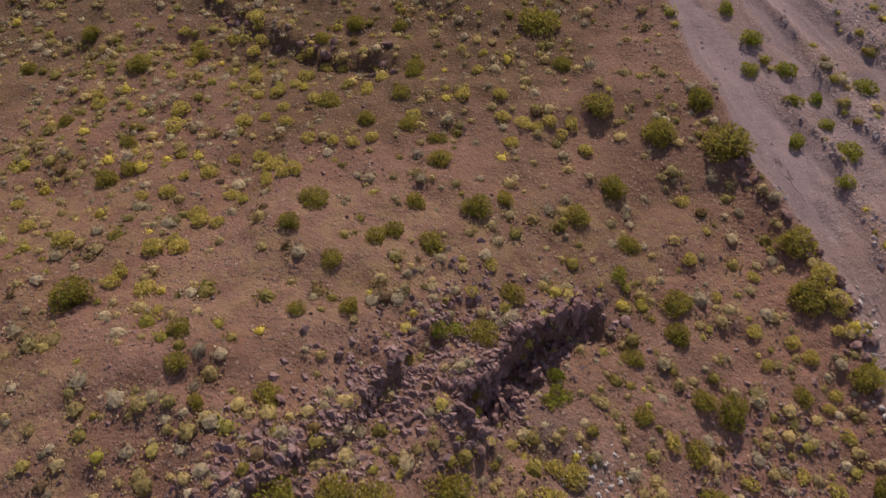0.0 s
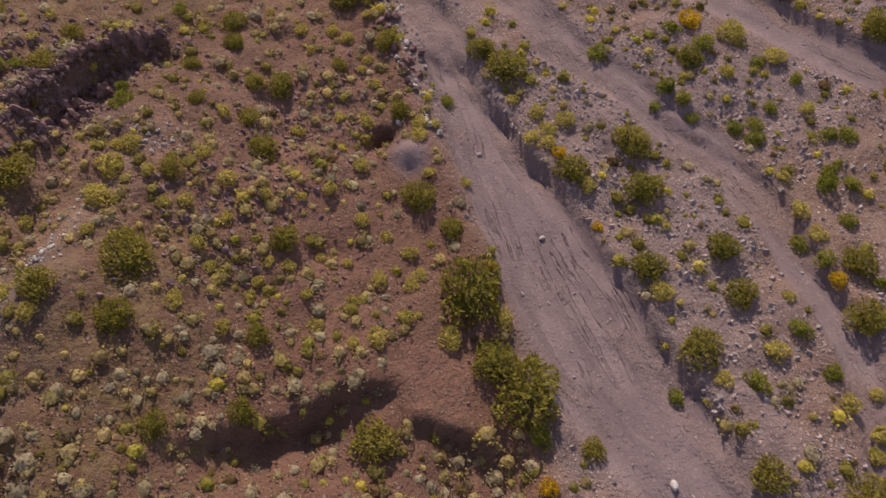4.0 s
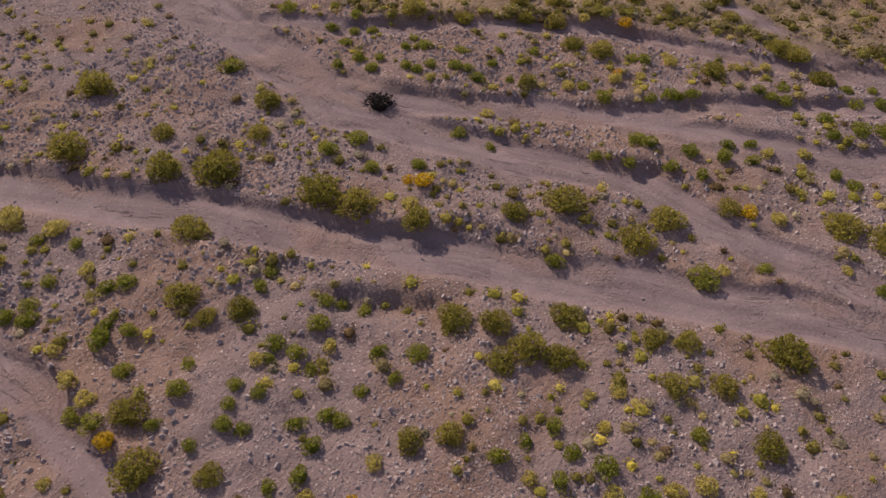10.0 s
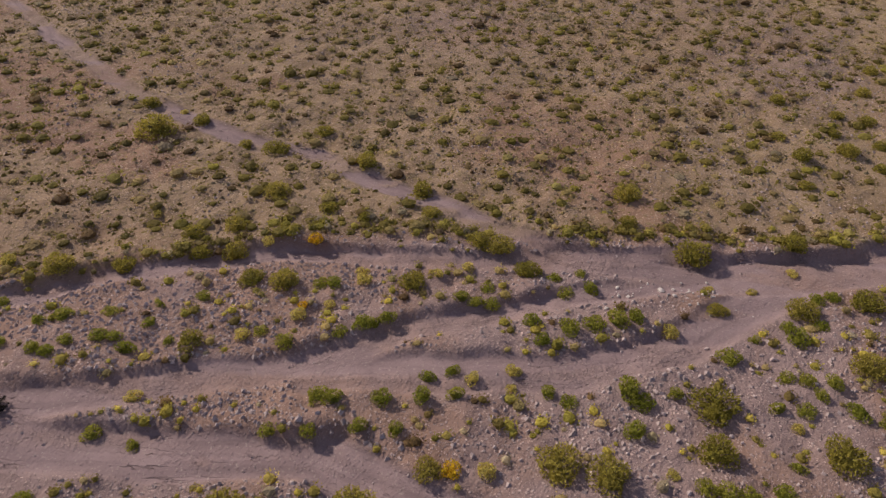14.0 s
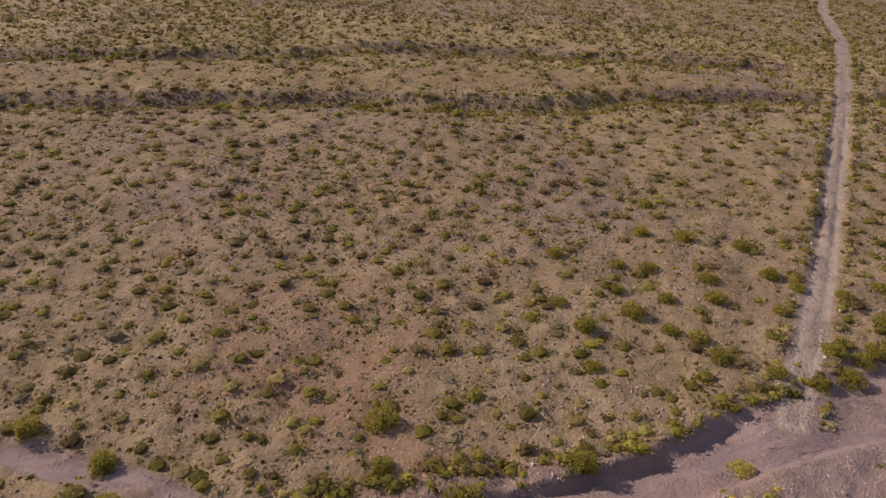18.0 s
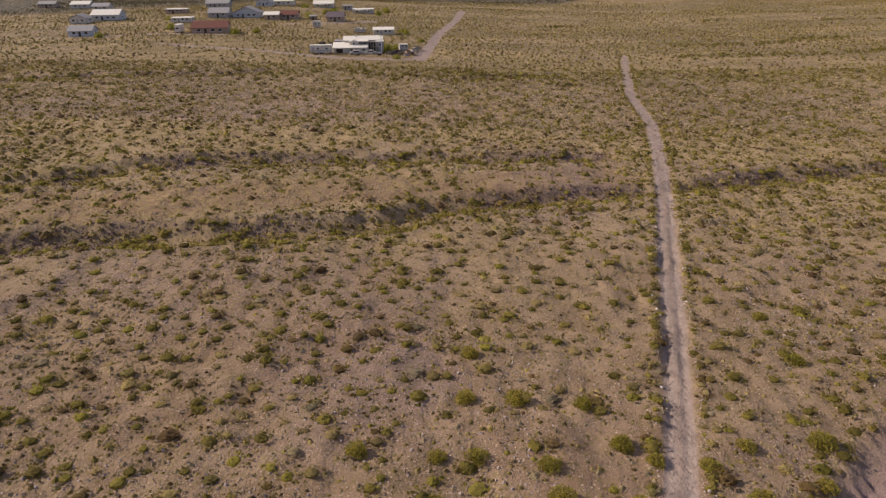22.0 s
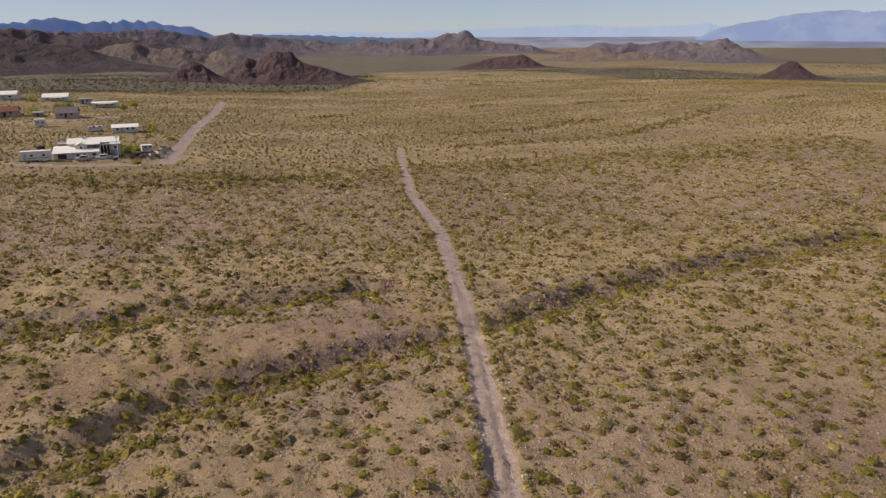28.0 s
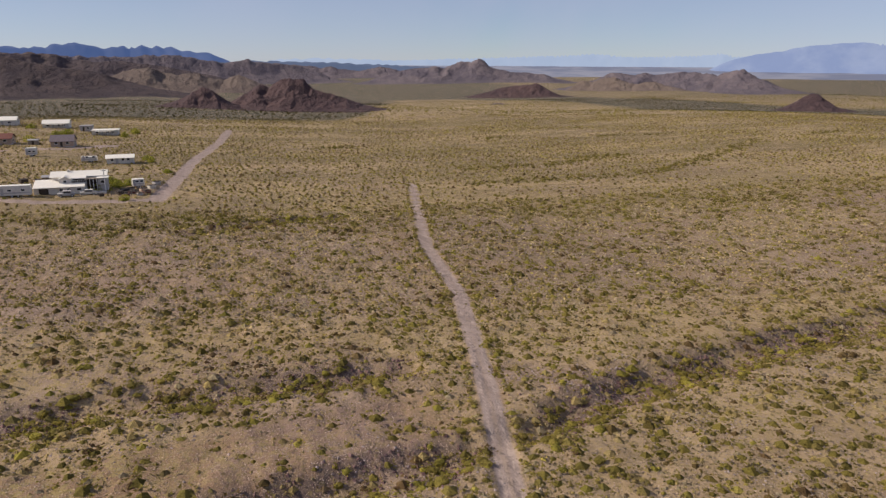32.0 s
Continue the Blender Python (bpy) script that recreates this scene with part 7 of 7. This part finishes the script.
simple_house(443, -28.2, 9.4, 7, 2.5, WHITEWALL, WHITEROOF, "small white house with a white roof among green shrubs", 0.5, "y", 4, 4)
simple_house(591, 18.5, 13, 8, 3.0, WHITEWALL, WHITEROOF, "white house with a porch on a low rise", 1.2, "y", 0, 4, True)
simple_house(573, 1.2, 6, 6, 3.2, GREYWALL, GREYROOF, "small grey block house", 0.0, "y", 0, 2)
simple_house(557, -10, 12.5, 8, 2.9, WHITEWALL, WHITEROOF, "long white house with a flat white roof", 0.2, "y", 0, 4, True)
simple_house(500, 0.5, 9, 9, 2.6, TANWALL, MAUVEROOF, "grey house with a hipped grey roof", 1.8, "y", 0, 3)
simple_house(508, 36.5, 8, 7, 3.0, TANWALL, WHITEROOF, "tan house with a pale roof", 0.9, "y", 0, 2)
simple_house(513, 28, 10, 8, 2.8, TANWALL, REDROOF, "brown stucco house with a rust-brown roof", 1.4, "y", 0, 3)
simple_house(517, 52, 15, 10, 3.2, BLUEWALL, GREYROOF, "pale blue-grey house with a grey gabled roof", 2.4, "x", 0, 4)
simple_house(513, 66.5, 11, 9, 2.9, GREYWALL, GREYROOF, "grey house with a pitched shingle roof", 1.8, "y", 0, 3)
simple_house(596, 89, 15, 10, 3.0, GREYWALL, GREYROOF, "grey gabled house at the edge of the settlement", 1.9, "y", 0, 4)
simple_house(593, 58, 10, 9, 3.0, BLUEWALL, GREYROOF, "blue-grey house with a gabled roof", 1.9, "x", 0, 3)
simple_house(605, 47, 13, 9, 3.2, WHITEWALL, WHITEROOF, "white house with a low white roof", 1.2, "y", 0, 3)
simple_house(433, 49.5, 15.5, 11, 2.9, TANWALL, REDROOF, "brown house with a broad rust-red roof", 1.9, "y", 6, 4)
simple_house(486, 79, 10.5, 6, 2.6, WHITEWALL, WHITEROOF, "white mobile home with a flat roof", 0.2, "y", 0, 4)
simple_house(531, 96, 11.5, 7, 2.8, TANWALL, WHITEROOF, "long low tan house with a white roof", 0.3, "y", 0, 4)
simple_house(422, 102.5, 10, 8, 2.7, BLUEWALL, GREYROOF, "blue-grey house with a low grey gable", 1.5, "y", 5, 3)
simple_house(505, 125, 15, 10, 3.4, BLUEWALL, WHITEROOF, "large pale blue building with a white metal roof", 1.8, "y", 0, 4)
simple_house(490, 133.5, 9, 8, 2.9, WHITEWALL, GREYROOF, "white house with a grey roof", 1.4, "x", 0, 3)
simple_house(620, 190, 13, 9, 3.0, WHITEWALL, WHITEROOF, "white house with a bright metal roof", 1.4, "y", 0, 3)
simple_house(600, 168, 11, 8, 2.8, WHITEWALL, GREYROOF, "white house with a grey roof", 1.4, "y", 0, 3)
simple_house(630, 218, 12, 8, 3.0, TANWALL, GREYROOF, "tan house with a low roof", 1.2, "y", 0, 3)
motorhome(369.0, -8.6, 8.2, "long white trailer with a grey stripe beside the house")
motorhome(462, 5.6, 3.8, "small white trailer alone in the scrub")
motorhome(428.5, 62.4, 6.0, "tall white motorhome beside the red-roofed house", "x", 0, 3.0)
motorhome(446, -17, 5.5, "low grey-white trailer near the small house", "y", 3, 1.5)


def shed(x, y, w, d, h, label):
    root = stand("shed", x, y, label, "shed")
    block("wall", root, PALETIMBER, 0, 0, 0, w, d, h)
    gable("roof", root, GREYROOF, 0, 0, h, w, d, 0.5, "y", 0.1, 0.2)
    block("door", root, DARKWOOD, -d / 2 - 0.02, 0, 0.05, 0.9, 0.06, 1.9)


shed(391, -13, 3, 3, 2.2, "weathered timber shed behind the white house")
motorhome(384, -39, 3.4, "small pale camper standing in the cluttered yard", "y", 12, 2.0)
shed(508, 14, 4, 3, 2.1, "small brown shed beside a gravel pad")


def car(x, y, mat, label, turn):
    """A parked car: body, cabin, windows, wheels."""
    root = stand("car", x, y, label, "car", turn, "parked cars")
    block("body", root, mat, 0, 0, 0.45, 4.4, 1.8, 0.7)
    block("cabin", root, mat, 0, -0.2, 1.15, 2.2, 1.6, 0.6)
    block("windscreen", root, GLASS, 0, 0.92, 1.18, 0.06, 1.4, 0.5)
    block("side_window", root, GLASS, -0.81, -0.2, 1.2, 1.9, 0.04, 0.45)
    for sx in (-0.8, 0.8):
        for sy in (-1.4, 1.4):
            wheel = block("tyre", root, RUBBER, sx, sy, 0.1, 0.66, 0.24, 0.66)
            block("rim", wheel, TRIM, math.copysign(0.13, sx), 0, 0.17, 0.32, 0.02, 0.32)


car(368.0, -21.5, GREYWALL, "dark grey car parked before the house", 10)
car(370.5, -26.8, WHITEWALL, "white pickup parked before the house", 4)


def fence(x0, y0, x1, y1, posts, label):
    root = stand("yard_fence", x0, y0, label, "fence")
    bz = height(x0, y0) - 0.1
    for k in range(posts):
        t = k / (posts - 1)
        px, py = x0 + t * (x1 - x0), y0 + t * (y1 - y0)
        block("post", root, PALETIMBER, px - x0, py - y0, height(px, py) - bz - 0.2, 0.14, 0.14, 1.5)
    for lev in (0.5, 1.1):
        me = bpy.data.meshes.new("rail")
        a, c = Vector((0, 0, lev)), Vector((x1 - x0, y1 - y0, height(x1, y1) - bz + lev - 0.1))
        side = Vector((-(y1 - y0), x1 - x0, 0)).normalized() * 0.04
        up = Vector((0, 0, 0.12))
        me.from_pydata([tuple(v) for v in (a - side, a + side, a + side + up, a - side + up, c - side, c + side, c + side + up, c - side + up)], [],
                       [(0, 1, 2, 3), (7, 6, 5, 4), (0, 4, 5, 1), (1, 5, 6, 2), (2, 6, 7, 3), (3, 7, 4, 0)])
        me.materials.append(PALETIMBER)
        part("rail", me, root)


fence(369, -33, 370.5, -43.5, 7, "weathered timber yard fence beside the gravel road")
fence(370.5, -43.5, 392, -46, 9, "weathered timber yard fence beside the gravel road")


def clutter(x, y, mat, s, name, label):
    root = stand(name, x, y, label, "yard clutter", 25 * s)
    block("body", root, mat, 0, 0, 0, 1.4 * s, 1.0 * s, 0.8 * s)
    block("lid", root, DARKWOOD, 0, 0, 0.8 * s, 1.5 * s, 1.1 * s, 0.1)


clutter(371, -35, DARKWOOD, 1.3, "storage_crate", "dark timber crate in the yard")
clutter(373, -38, REDROOF, 1.2, "storage_crate", "rusty red storage box in the yard")
clutter(376, -41, TANWALL, 1.4, "storage_crate", "tan storage box in the yard")
clutter(370, -40.5, GREYWALL, 1.1, "storage_crate", "grey storage box in the yard")
for k, (px, py, mat, size, words) in enumerate([(368.5, -37.0, REDROOF, 1.0, "rust-red oil drum crate on bare soil"), (374.5, -36.0, DARKWOOD, 1.6, "dark trailer box in the yard"), (372.5, -42.0, REDROOF, 1.5, "rusty flat box beside the fence"),
                                            (378.5, -37.5, PALETIMBER, 1.2, "stack of weathered pallets in the yard"), (367.8, -30.5, DARKWOOD, 0.9, "dark box before the porch"), (388.0, -44.0, GREYWALL, 1.6, "grey storage bin by the fence"),
                                            (391.5, -6.0, DARKWOOD, 1.6, "dark timber crate behind the garage"), (393.0, -9.5, TANWALL, 1.3, "tan storage box behind the garage")]):
    clutter(px, py, mat, size, "storage_crate", words)
clutter(381, -43, WHITEWALL, 1.5, "storage_crate", "white storage box in the yard")

# green trees and bushes of the yards
YARD_TREES = [(384, -33, 2.2), (388, -36, 1.8), (392, -30, 2.4), (452, -37, 2.0), (444, -39, 1.6), (555, 8, 3.0), (549, 12, 2.4), (446, 72, 2.2), (428, 38, 2.4), (497, 90, 2.2),
              (520, 18, 2.4), (376.4, -28.4, 2.5), (377.4, -30.2, 2.1), (362, -37, 1.5), (416, -46, 1.6), (545, -20, 2.2), (560, -24, 2.4), (436, 30, 2.0), (408, 90, 2.0), (470, 60, 2.4), (583, 30, 2.6)]
set_out(bush_kind("yard_tree", GREENLEAF, 3, "bushy green yard tree beside the houses", "tree", "yard trees", 420, 0.09, 1.0, 0.5, 10, 8, 0.4), YARD_TREES, 1.1)
